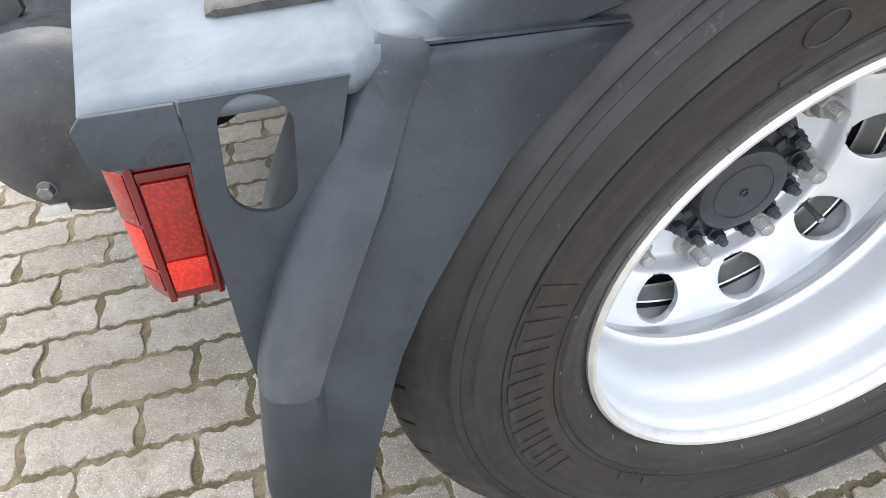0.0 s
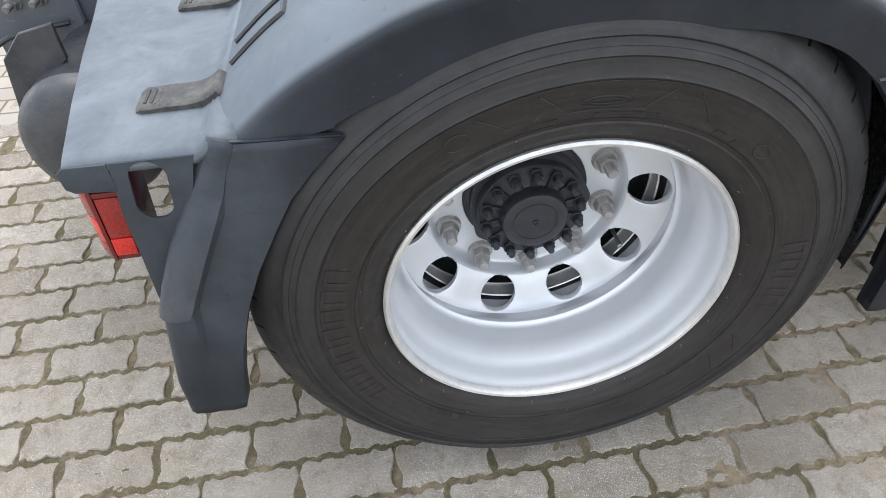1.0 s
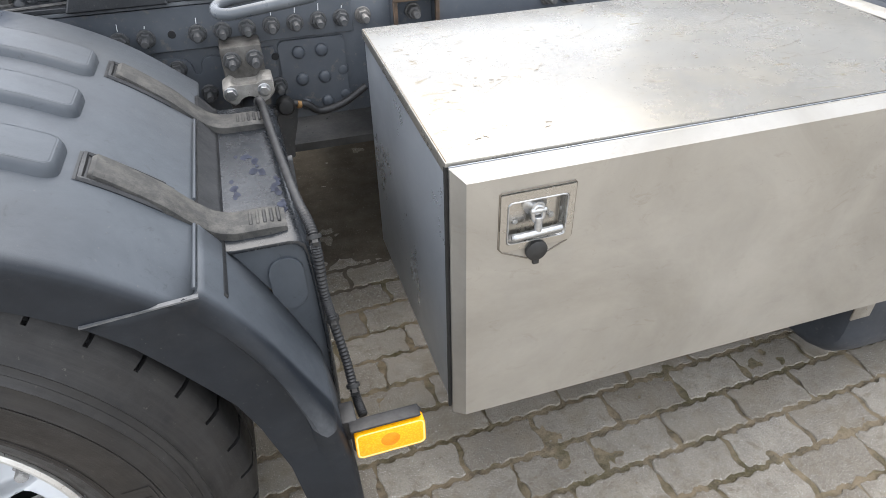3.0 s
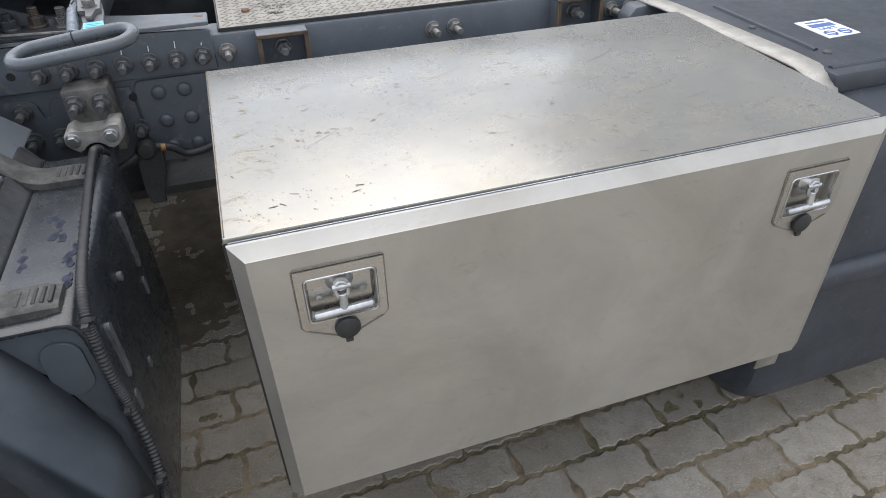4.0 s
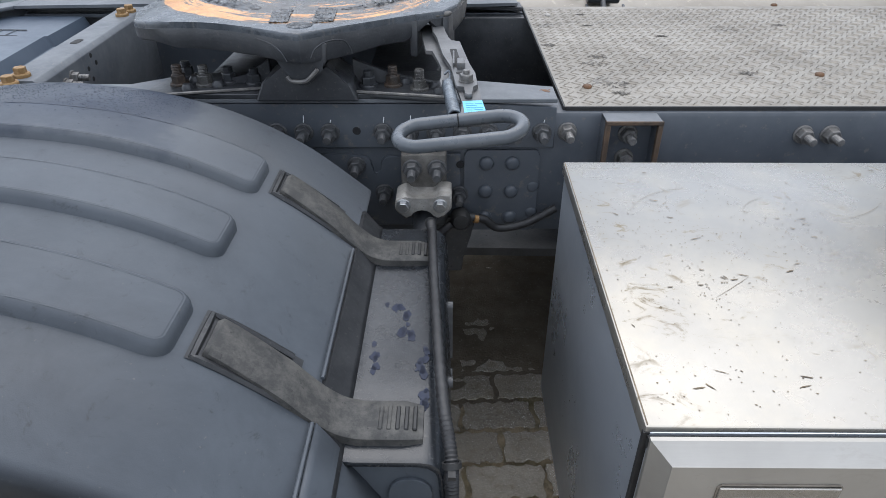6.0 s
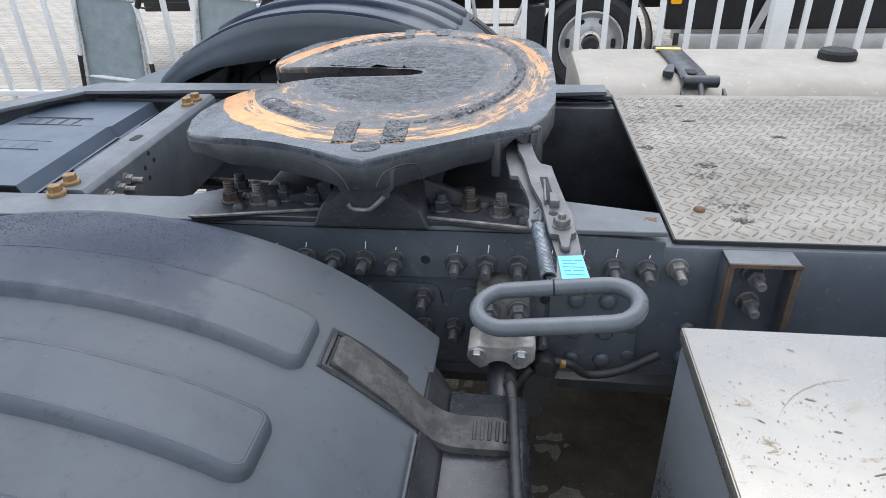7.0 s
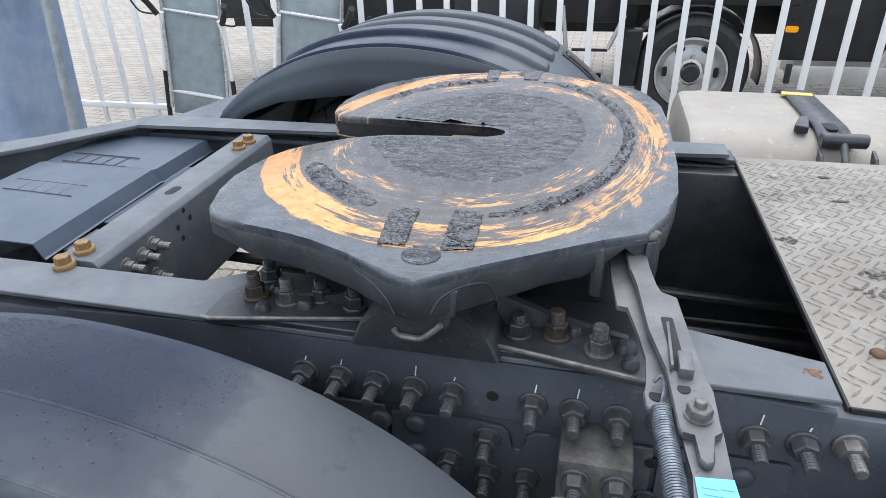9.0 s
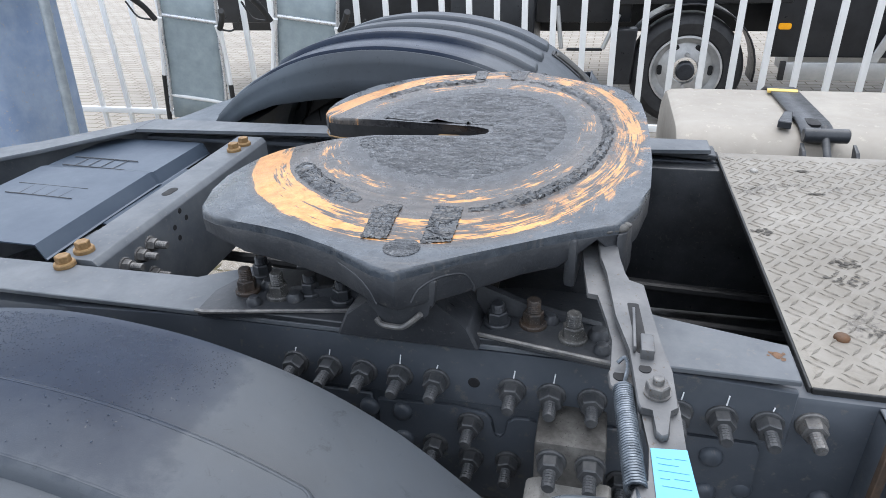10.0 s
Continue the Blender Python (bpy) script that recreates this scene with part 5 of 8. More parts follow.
for k in (18, 118, 176, 214):
    p, d = line[k], (line[k + 1] - line[k - 1]).normalized()
    b = bmesh.new()
    lathe(b, p - d * 0.003, d, [(0.0080, 0), (0.0105, 0), (0.0105, 0.006), (0.0080, 0.006)], 14)
    box(b, p.x - 0.004, p.x + 0.004, p.y - 0.018, p.y - 0.008, p.z - 0.003, p.z + 0.003)
    part("cable_tie", b, "knob_rubber", hose)

# amber side lamp on its bracket
lamp = thing("side_marker_lamp", (0.70, 0.0, 0.53), "rectangular amber side marker lamp on a black bracket", "marker lamp")
b = bmesh.new()
prism(b, rounded(0.651, 0.757, 0.507, 0.562, 0.008), -0.010, 0.006, "xz", 0.004, 2)
part("lens", b, "amber_lens", lamp)
b = bmesh.new()
ring = [(x, -0.0085, z) for x, z in rounded(0.6535, 0.7545, 0.5095, 0.5595, 0.007)]
tube(b, ring, 0.0022, 6, closed=True)
part("lens_rim", b, "amber_rim", lamp, "pale amber lens rim")
b = bmesh.new()
lathe(b, (0.703, -0.0108, 0.535), (0, 1, 0), [(0, -0.0005), (0.013, 0), (0.017, 0.002)], 20)
part("reflector_core", b, "amber_core", lamp)
b = bmesh.new()
prism(b, rounded(0.648, 0.757, 0.502, 0.566, 0.008), 0.006, 0.014, "xz", 0.002)
box(b, 0.646, 0.752, -0.008, 0.014, 0.566, 0.571, 0.002)
box(b, 0.636, 0.660, 0.010, 0.05, 0.53, 0.572, 0.003)
part("bracket", b, "hose_black", lamp)

# red tail lamp under the rear shelf: a wedge that tapers downwards, a side face and a front face with a framed reflector
lamp = thing("tail_lamp", (-0.645, 0.03, 0.74), "red side tail lamp below the plastic shelf", "tail lamp")


def lamp_at(u, v, z):
    """u along the front face from its rear rib, v into the lorry; the whole leans with height."""
    f = (z - 0.668) / 0.128
    return (-0.656 + 0.012 * f + u * (1.0 - 0.06 * (1 - f)), 0.026 - 0.010 * f + v, z)


def lamp_solid(pts, z0, z1, bevel, material, name, label=""):
    b = bmesh.new()
    prism(b, pts, z0, z1, "xy", bevel, 2)
    for v in b.verts:
        v.co = lamp_at(*v.co)
    return part(name, b, material, lamp, label)


lamp_solid([(0.0, 0.0), (0.038, 0.001), (0.042, 0.006), (0.048, 0.070), (-0.030, 0.070), (-0.019, 0.016), (-0.004, 0.001)], 0.668, 0.798, 0.005, "red_lens_dark", "housing")
lamp_solid([(0.0035, -0.0030), (0.0345, -0.0025), (0.0345, 0.004), (0.0035, 0.004)], 0.7120, 0.7830, 0.0018, "red_lens_mid", "reflector")
lamp_solid([(0.0030, -0.0034), (0.0340, -0.0030), (0.0340, 0.004), (0.0030, 0.004)], 0.6790, 0.7110, 0.0018, "red_lens", "reflector", "bright red lower reflector")
for z0, z1, m in ((0.745, 0.790, "red_lens_mid"), (0.700, 0.743, "red_lens"), (0.676, 0.698, "red_lens_mid")):
    lamp_solid([(-0.0285, 0.060), (-0.0200, 0.0150), (-0.0055, 0.0015), (-0.0055, 0.006), (-0.0170, 0.018), (-0.0250, 0.060)], z0, z1, 0.0010, m, "side_reflector")
lamp_solid([(-0.003, -0.0035), (0.0025, -0.0035), (0.0025, 0.003), (-0.003, 0.003)], 0.669, 0.797, 0.0012, "red_lens_dark", "lens_rib")
lamp_solid([(0.0025, -0.0030), (0.038, -0.0025), (0.038, 0.003), (0.0025, 0.003)], 0.7845, 0.7925, 0.0012, "red_lens_dark", "lens_rib")
lamp_solid([(0.0355, -0.0035), (0.0405, -0.0020), (0.0405, 0.004), (0.0355, 0.003)], 0.669, 0.792, 0.0012, "red_lens_dark", "lens_rib")

# ---- chassis frame ----
chassis = thing("chassis_frame", (0, MID_Y, 0.9), "dark blue-grey steel ladder frame with bolted plates", "chassis frame")


def channel(x0, x1, y_web, side, z0, z1, flange=0.080, t=0.009):
    """A rolled channel along x: the web at y_web, the flanges towards side."""
    b = bmesh.new()
    r = 0.010
    pts = [(0, z0 + r), (0.003, z0 + 0.003), (r, z0), (flange, z0), (flange, z0 + t), (t + 0.004, z0 + t), (t, z0 + t + 0.004), (t, z1 - t - 0.004), (t + 0.004, z1 - t), (flange, z1 - t), (flange, z1), (r, z1), (0.003, z1 - 0.003), (0, z1 - r)]
    prism(b, [(y_web + side * u, v) for u, v in pts], x0, x1, "yz")
    return b


NEAR_WEB, FAR_WEB = 0.832, 2 * MID_Y - 0.832
part("side_rail", channel(-1.10, 3.2, NEAR_WEB, 1, 0.682, 0.944), "frame_paint", chassis)
part("side_rail", channel(-0.52, 3.2, FAR_WEB, -1, 0.682, 0.944, 0.045), "frame_paint", chassis)
# subframe angles on both rails
for web, s in ((NEAR_WEB, 1), (FAR_WEB, -1)):
    b = bmesh.new()
    w = web - s * 0.0105
    x0, x1 = (-0.170, 0.846) if s > 0 else (-0.10, 0.842)
    prism(b, [(x0, 0.955), (0.05, 0.964), (0.70, 0.964), (x1, 0.957), (x1, 0.876), (0.10, 0.876), (0.02, 0.90)], w - 0.0 if s > 0 else w - 0.010, w + 0.010 if s > 0 else w, "xz", 0.0015)
    part("subframe_web", b, "frame_paint", chassis)
    b = bmesh.new()
    e = w + s * (0.105 if s > 0 else 0.080)
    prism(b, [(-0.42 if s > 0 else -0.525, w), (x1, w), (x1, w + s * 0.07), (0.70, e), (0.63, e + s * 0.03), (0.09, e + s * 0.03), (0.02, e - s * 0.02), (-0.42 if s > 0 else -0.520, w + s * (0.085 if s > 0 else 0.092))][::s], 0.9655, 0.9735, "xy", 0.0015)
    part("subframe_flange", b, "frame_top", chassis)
# added dark strip: stops sky light coming through the gap above the far rail
b = bmesh.new()
box(b, -0.53, -0.095, FAR_WEB - 0.016, FAR_WEB + 0.010, 0.9445, 0.965)
part("packing_strip", b, "black_steel", chassis)
# plates on the web
b = bmesh.new()
prism(b, rounded(0.675, 0.822, 0.690, 0.870, 0.012), NEAR_WEB - 0.008, NEAR_WEB, "xz", 0.002)
part("gusset_plate", b, "frame_paint", chassis)
b = bmesh.new()
prism(b, [(0.330, 0.700), (0.668, 0.700), (0.668, 0.862), (0.566, 0.862), (0.552, 0.852), (0.542, 0.858), (0.522, 0.856), (0.512, 0.846), (0.511, 0.824), (0.503, 0.816), (0.494, 0.820), (0.492, 0.846), (0.482, 0.858), (0.437, 0.862), (0.330, 0.857)], NEAR_WEB - 0.007, NEAR_WEB, "xz", 0.002)
part("gusset_plate", b, "frame_paint", chassis)
b = bmesh.new()
prism(b, [(0.150, 0.700), (0.322, 0.700), (0.322, 0.864), (0.17, 0.864)], NEAR_WEB - 0.006, NEAR_WEB, "xz", 0.002)
part("gusset_plate", b, "frame_paint", chassis)
row_bolt = bolt_mesh("frame_bolt", "bolt_dark", 0.0185, 0.0150, 0.016, 0.024, 0.0082, 0.004)
pale_bolt = bolt_mesh("frame_bolt", "bolt_grey", 0.0185, 0.0150, 0.016, 0.024, 0.0082, 0.004)
rivet = rivet_mesh("rivet", "frame_paint", 0.0145, 0.010)
for k in range(13):
    x = 0.821 - 0.0503 * k
    if k == 7:
        continue
    share("frame_bolt", row_bolt, chassis, turned(x, NEAR_WEB - 0.0105, 0.9085, spin=k * 23))
    if k in (4, 10):
        continue
    b = bmesh.new()
    rod(b, (x + 0.002, NEAR_WEB - 0.0135, 0.929), (x + 0.0035, NEAR_WEB - 0.0125, 0.934 + 0.009 * (k * 7 % 4) / 3), 0.0009, 6)
    part("paint_mark", b, "white_sticker", chassis)
b = bmesh.new()
rod(b, (0.469, NEAR_WEB - 0.0118, 0.911), (0.469, NEAR_WEB - 0.005, 0.911), 0.008, 16)
part("bolt_hole", b, "void_black", chassis)
b = bmesh.new()
rod(b, (0.667, NEAR_WEB - 0.0088, 0.839), (0.667, NEAR_WEB - 0.003, 0.839), 0.008, 16)
part("bolt_hole", b, "void_black", chassis)
for x, z in ((0.871, 0.906), (1.321, 0.900), (1.372, 0.900), (1.778, 0.896), (1.828, 0.897)):
    share("frame_bolt", pale_bolt, chassis, turned(x, NEAR_WEB, z, spin=x * 100))
for x in (0.718, 0.769):
    for z in (0.843, 0.781, 0.722):
        share("rivet", rivet, chassis, turned(x, NEAR_WEB - 0.008, z))
for x, z in ((0.812, 0.790), (0.812, 0.732), (0.905, 0.79), (0.905, 0.73), (0.318, 0.842), (0.366, 0.842), (0.366, 0.792)):
    share("rivet", rivet, chassis, turned(x, NEAR_WEB - (0.006 if x < 0.8 else 0.0), z))
for x, z in ((0.463, 0.838), (0.463, 0.776), (0.665, 0.774), (0.515, 0.778), (0.412, 0.790)):
    share("frame_bolt", row_bolt, chassis, turned(x, NEAR_WEB - 0.007, z, spin=x * 300))
# rusty angle brackets above the toolbox
for x0, x1, t in ((0.933, 1.036, 0.007), (1.612, 1.728, 0.007)):
    b = bmesh.new()
    prism(b, [(x0, NEAR_WEB), (x0, NEAR_WEB - 0.045), (x0 + t, NEAR_WEB - 0.045), (x0 + t, NEAR_WEB - t), (x1 - t, NEAR_WEB - t), (x1 - t, NEAR_WEB - 0.045), (x1, NEAR_WEB - 0.045), (x1, NEAR_WEB)], 0.70, 0.942, "xy", 0.0012)
    hanger = part("angle_bracket", b, "frame_paint", chassis)
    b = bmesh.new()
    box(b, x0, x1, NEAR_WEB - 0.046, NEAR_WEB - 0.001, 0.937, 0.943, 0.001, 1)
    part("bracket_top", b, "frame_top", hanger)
    b = bmesh.new()
    box(b, x0 - 0.001, x1 + 0.001, NEAR_WEB - 0.048, NEAR_WEB - 0.0435, 0.9365, 0.9436, 0.0008, 1)
    part("rusty_edge", b, "edge_rust", hanger, "rusty worn edge")
    for x in (x0, x1 - t):
        b = bmesh.new()
        box(b, x - 0.001, x + t + 0.001, NEAR_WEB - 0.047, NEAR_WEB - 0.036, 0.70, 0.9425, 0.001, 1)
        part("rusty_edge", b, "edge_rust", hanger, "rusty worn edge")
    share("frame_bolt", pale_bolt, chassis, turned((x0 + x1) / 2, NEAR_WEB - t, 0.905, spin=12))
    share("frame_bolt", pale_bolt, chassis, turned((x0 + x1) / 2, NEAR_WEB - t, 0.855, spin=40))
b = bmesh.new()
prism(b, [(0.640, 0.735), (0.700, 0.735), (0.690, 0.690), (0.676, 0.640), (0.672, 0.60), (0.640, 0.60), (0.636, 0.640)], 0.800, 0.812, "xz", 0.003)
part("bracket_arm", b, "black_steel", chassis)
# crossmember behind the fifth wheel, a little askew, with golden bolts
def askew(y):
    return -0.067 * (y - 0.909)


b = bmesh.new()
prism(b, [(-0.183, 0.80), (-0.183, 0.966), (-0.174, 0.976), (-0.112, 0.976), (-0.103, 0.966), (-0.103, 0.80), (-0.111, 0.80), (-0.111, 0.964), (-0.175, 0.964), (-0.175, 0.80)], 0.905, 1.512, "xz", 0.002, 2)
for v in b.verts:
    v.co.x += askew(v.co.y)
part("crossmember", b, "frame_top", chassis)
b = bmesh.new()
prism(b, rounded(-0.171, -0.153, 1.152, 1.190, 0.0088), 0.9745, 0.9768, "xy")
part("oval_hole", b, "void_black", chassis)
gold = bolt_mesh("golden_bolt", "dull_gold", 0.0155, 0.0112, 0.011, flange=0.007)
for x, y, z in ((-0.144, 0.888, 0.9735), (-0.145, 0.930, 0.976), (-0.166, 1.410, 0.976), (-0.165, 1.451, 0.976)):
    share("golden_bolt", gold, chassis, turned(x, y, z, UP))
side = Euler((0, radians(90), 0)).to_matrix().to_4x4()
stub = bolt_mesh("frame_bolt", "bolt_grey", 0.0140, 0.0112, 0.012, 0.020, 0.0068)
for y, z in ((1.029, 0.942), (0.998, 0.937), (0.958, 0.939), (1.017, 0.890)):
    share("frame_bolt", stub, chassis, turned(-0.103 + askew(y), y, z, side))
for y, z in ((1.13, 0.958), (1.105, 0.936), (1.145, 0.938), (1.112, 0.912)):
    b = bmesh.new()
    rod(b, (-0.105 + askew(y), y, z), (-0.1022 + askew(y), y, z), 0.0055, 12)
    part("bolt_hole", b, "void_black", chassis)
b = bmesh.new()
box(b, 0.64, 0.67, 0.87, 2 * MID_Y - 0.87, 0.60, 0.74, 0.004)
part("crossmember", b, "black_steel", chassis)
# the far rail turns inwards at the end
b = bmesh.new()
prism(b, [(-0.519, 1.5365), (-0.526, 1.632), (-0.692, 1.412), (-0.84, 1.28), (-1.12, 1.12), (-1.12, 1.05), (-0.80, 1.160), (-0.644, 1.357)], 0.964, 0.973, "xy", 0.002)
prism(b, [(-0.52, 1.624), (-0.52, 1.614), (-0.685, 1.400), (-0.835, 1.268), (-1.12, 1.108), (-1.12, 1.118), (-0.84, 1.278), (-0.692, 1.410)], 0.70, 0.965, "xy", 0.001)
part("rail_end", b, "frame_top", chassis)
b = bmesh.new()
prism(b, [(-1.10, 0.60), (-0.93, 0.58), (-0.90, 0.70), (-0.90, 0.90), (-1.10, 0.90)], NEAR_WEB - 0.012, NEAR_WEB, "xz", 0.004)
end_plate = part("end_plate", b, "frame_paint", chassis)
for x, z in ((-1.042, 0.613), (-0.985, 0.615), (-0.974, 0.756), (-1.03, 0.75), (-1.03, 0.86), (-0.96, 0.86)):
    share("frame_bolt", pale_bolt, chassis, turned(x, NEAR_WEB - 0.012, z, spin=x * 90))
b = bmesh.new()
tube(b, spline([(-0.93, NEAR_WEB - 0.02, 0.70), (-1.05, NEAR_WEB - 0.05, 0.69), (-1.15, NEAR_WEB - 0.06, 0.64), (-1.25, NEAR_WEB, 0.62)], 8), 0.006, 8)
part("cable", b, "hose_black", chassis)

# the parts between the rails and on the far one
bpy.context.view_layer.update()
for ob in chassis.children:
    if min((ob.matrix_world @ Vector(c)).y for c in ob.bound_box) > 0.865:
        spread(ob)

# ---- stainless toolbox ----
toolbox = thing("toolbox", (1.32, 0.34, 0.43), "stainless steel toolbox with dirty scratched lid and two locks", "toolbox")
BX0, BX1, BY0, BY1, BZ0, BZ1 = 0.829, 1.812, 0.092, 0.622, 0.442, 0.928
b = bmesh.new()
box(b, BX0 + 0.003, BX1 - 0.003, BY0 + 0.001, BY1 - 0.002, BZ0, BZ1 - 0.012, 0.003)
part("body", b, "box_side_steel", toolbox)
b = bmesh.new()
r = 0.003
lid = [(BX0 - 0.001, BY0 + 0.003, 0.923), (BX1 + 0.001, BY0 + 0.003, 0.918), (BX1 + 0.001, BY1, 0.940), (BX0 - 0.001, BY1, 0.942)]
prism(b, [(p[0], p[1]) for p in lid], -0.020, 0.0, "xy", 0.003, 2)
for v in b.verts:
    fy = (v.co.y - BY0) / (BY1 - BY0)
    fx = (v.co.x - BX0) / (BX1 - BX0)
    v.co.z += 0.9215 - 0.004 * fx + (0.020 + 0.002 * fx) * fy
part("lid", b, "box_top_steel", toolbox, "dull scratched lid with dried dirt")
# door: a folded pan with sloping edges
b = bmesh.new()
face = (BX0 + 0.019, BX1 - 0.022, 0.444, 0.902)
back = (BX0 + 0.002, BX1 + 0.010, 0.438, 0.917)
rings = []
soft = (face[0] - 0.0006, face[1] + 0.0006, face[2] - 0.0006, face[3] + 0.0006)
for (x0, x1, z0, z1), y in ((back, 0.088), (back, 0.0835), (soft, 0.0672), (face, 0.066)):
    rings.append([(x0, y, z0), (x1, y, z0), (x1, y, z1), (x0, y, z1)])
loft(b, rings, True)
LOCKS = ((0.952, 0.829), (1.683, 0.821))
xs = [face[0], LOCKS[0][0] - 0.043, LOCKS[0][0] + 0.043, LOCKS[1][0] - 0.043, LOCKS[1][0] + 0.043, face[1]]
zs = [face[2], 0.791, 0.799, 0.857, 0.865, face[3]]
grid = [[b.verts.new((x, 0.066, z)) for z in zs] for x in xs]
for i in range(5):
    for j in range(5):
        if (i == 1 and j in (2, 3)) or (i == 3 and j in (1, 2)):
            continue
        b.faces.new((grid[i][j], grid[i + 1][j], grid[i + 1][j + 1], grid[i][j + 1]))
door = part("door", b, "box_steel", toolbox, "matt stainless steel door")
b = bmesh.new()
prism(b, [(BX0 - 0.002, BZ0), (BX0 + 0.004, BZ0), (BX0 + 0.004, 0.915), (BX0 - 0.002, 0.915)], 0.094, 0.099, "xz")
part("door_seal", b, "knob_rubber", toolbox)
b = bmesh.new()
box(b, BX0 + 0.002, BX1, 0.0875, BY0 + 0.004, 0.900, 0.9125)
part("door_seal", b, "knob_rubber", toolbox)
b = bmesh.new()
prism(b, [(BX0 + 0.001, BY0 + 0.006), (BX0 + 0.0022, BY0 + 0.006), (BX0 + 0.002, BY1 - 0.004), (BX0 + 0.001, BY1 - 0.004)], 0.0, 0.0006, "xy")
for v in b.verts:
    v.co.z += 0.9216 + 0.020 * (v.co.y - BY0) / (BY1 - BY0)
part("stained_edge", b, "dried_dirt", toolbox, "brown stained lid edge")


def box_lock(cx, cz):
    y = 0.066
    plate = [(-0.054, 0.049), (0.054, 0.049), (0.0565, 0.0465), (0.0565, -0.042), (0.050, -0.050), (0.012, -0.068), (-0.012, -0.068), (-0.050, -0.050), (-0.0565, -0.042), (-0.0565, 0.0465)]
    # plate with a square opening and a sunk pan
    b = bmesh.new()
    hole = rounded(-0.0445, 0.0445, -0.036, 0.032, 0.006, 4)
    n = len(hole)
    per = len(plate)
    lens = [0.0]
    for i in range(per):
        p, q = plate[i], plate[(i + 1) % per]
        lens.append(lens[-1] + math.hypot(q[0] - p[0], q[1] - p[1]))

    def toward(h):
        a = math.atan2(h[1] - 0.0, h[0])
        best = None
        for i in range(per):
            p, q = Vector(plate[i]), Vector(plate[(i + 1) % per])
            d = Vector((math.cos(a), math.sin(a)))
            e = q - p
            den = d.x * e.y - d.y * e.x
            if abs(den) < 1e-9:
                continue
            t = (p.x * e.y - p.y * e.x) / den
            s = (p.x * d.y - p.y * d.x) / den
            if t > 0 and -1e-6 <= s <= 1 + 1e-6:
                best = (d.x * t, d.y * t)
        return best
    O = [toward(h) for h in hole]
    rows = [[(cx + u, y - 0.0005, cz + v) for u, v in O], [(cx + u * 0.985, y - 0.0032, cz + v * 0.985) for u, v in O],
            [(cx + u * 1.04, y - 0.0032, cz + v * 1.04) for u, v in hole], [(cx + u, y - 0.0012, cz + v) for u, v in hole],
            [(cx + u * 0.90, y + 0.012, cz + v * 0.87 + 0.001) for u, v in hole]]
    rows = [r + r[:1] for r in rows]
    loft(b, rows)
    bmesh.ops.remove_doubles(b, verts=b.verts, dist=1e-6)
    b.faces.new([b.verts.new((cx + u * 0.90, y + 0.012, cz + v * 0.87 + 0.001)) for u, v in hole])
    lock = part("lock_plate", b, "polished_steel", toolbox, "polished recessed lock plate")
    b = bmesh.new()
    tube(b, [(cx + u * 1.006, y - 0.0006, cz + v * 1.006) for u, v in plate], 0.0011, 6, closed=True)
    part("plate_edge", b, "lock_edge", lock, "brown stained plate edge")
    b = bmesh.new()
    tube(b, [(cx + u, y - 0.0032, cz + v) for u, v in hole], 0.0013, 6, closed=True)
    part("pan_edge", b, "zinc", lock, "bright rolled edge")
    b = bmesh.new()
    lathe(b, (cx, y + 0.012, cz + 0.017), (0, -1, 0), [(0.0, 0.0), (0.018, 0.0), (0.018, 0.004), (0.014, 0.007), (0.010, 0.016), (0, 0.018)], 24)
    part("lock_boss", b, "zinc", lock)
    b = bmesh.new()
    ring = [(cx + 0.008 * math.sin(t), y - 0.004, cz + 0.008 + 0.013 * math.cos(t)) for t in np.linspace(0, 2 * math.pi, 24, endpoint=False)]
    tube(b, ring, 0.0032, 8, closed=True)
    rod(b, (cx - 0.012, y - 0.004, cz + 0.014), (cx + 0.012, y - 0.004, cz + 0.014), 0.004)
    part("lock_shackle", b, "zinc", lock)
    b = bmesh.new()
    rod(b, (cx, y - 0.005, cz + 0.004), (cx, y - 0.007, cz - 0.020), 0.0058, 12)
    rod(b, (cx - 0.040, y - 0.008, cz - 0.0225), (cx + 0.038, y - 0.008, cz - 0.0195), 0.0056, 14, 0.4)
    part("t_handle", b, "zinc", lock, "chrome T-shaped handle")
    b = bmesh.new()
    lathe(b, (cx + 0.001, y - 0.001, cz - 0.054), (0, -1, 0), [(0, 0), (0.016, 0), (0.017, 0.003), (0.0165, 0.007), (0.013, 0.009), (0, 0.0095)], 26)
    box(b, cx - 0.004, cx + 0.006, y - 0.008, y - 0.002, cz - 0.078, cz - 0.068, 0.0015)
    part("rubber_cap", b, "knob_rubber", lock, "round black rubber keyhole cap")
    for dx in (-0.028, 0.028):
        b = bmesh.new()
        lathe(b, (cx + dx, y + 0.0118, cz - 0.009), (0, -1, 0), [(0.005, 0), (0.004, 0.002), (0, 0.0025)], 12)
        part("rivet", b, "zinc", lock)


for cx, cz in LOCKS:
    box_lock(cx, cz)

# dried flecks of dirt and scratches on the lid
b = bmesh.new()
rng = random.Random(12)


def lid_z(x, y):
    fy, fx = (y - BY0) / (BY1 - BY0), (x - BX0) / (BX1 - BX0)
    return 0.9215 - 0.004 * fx + (0.020 + 0.002 * fx) * fy


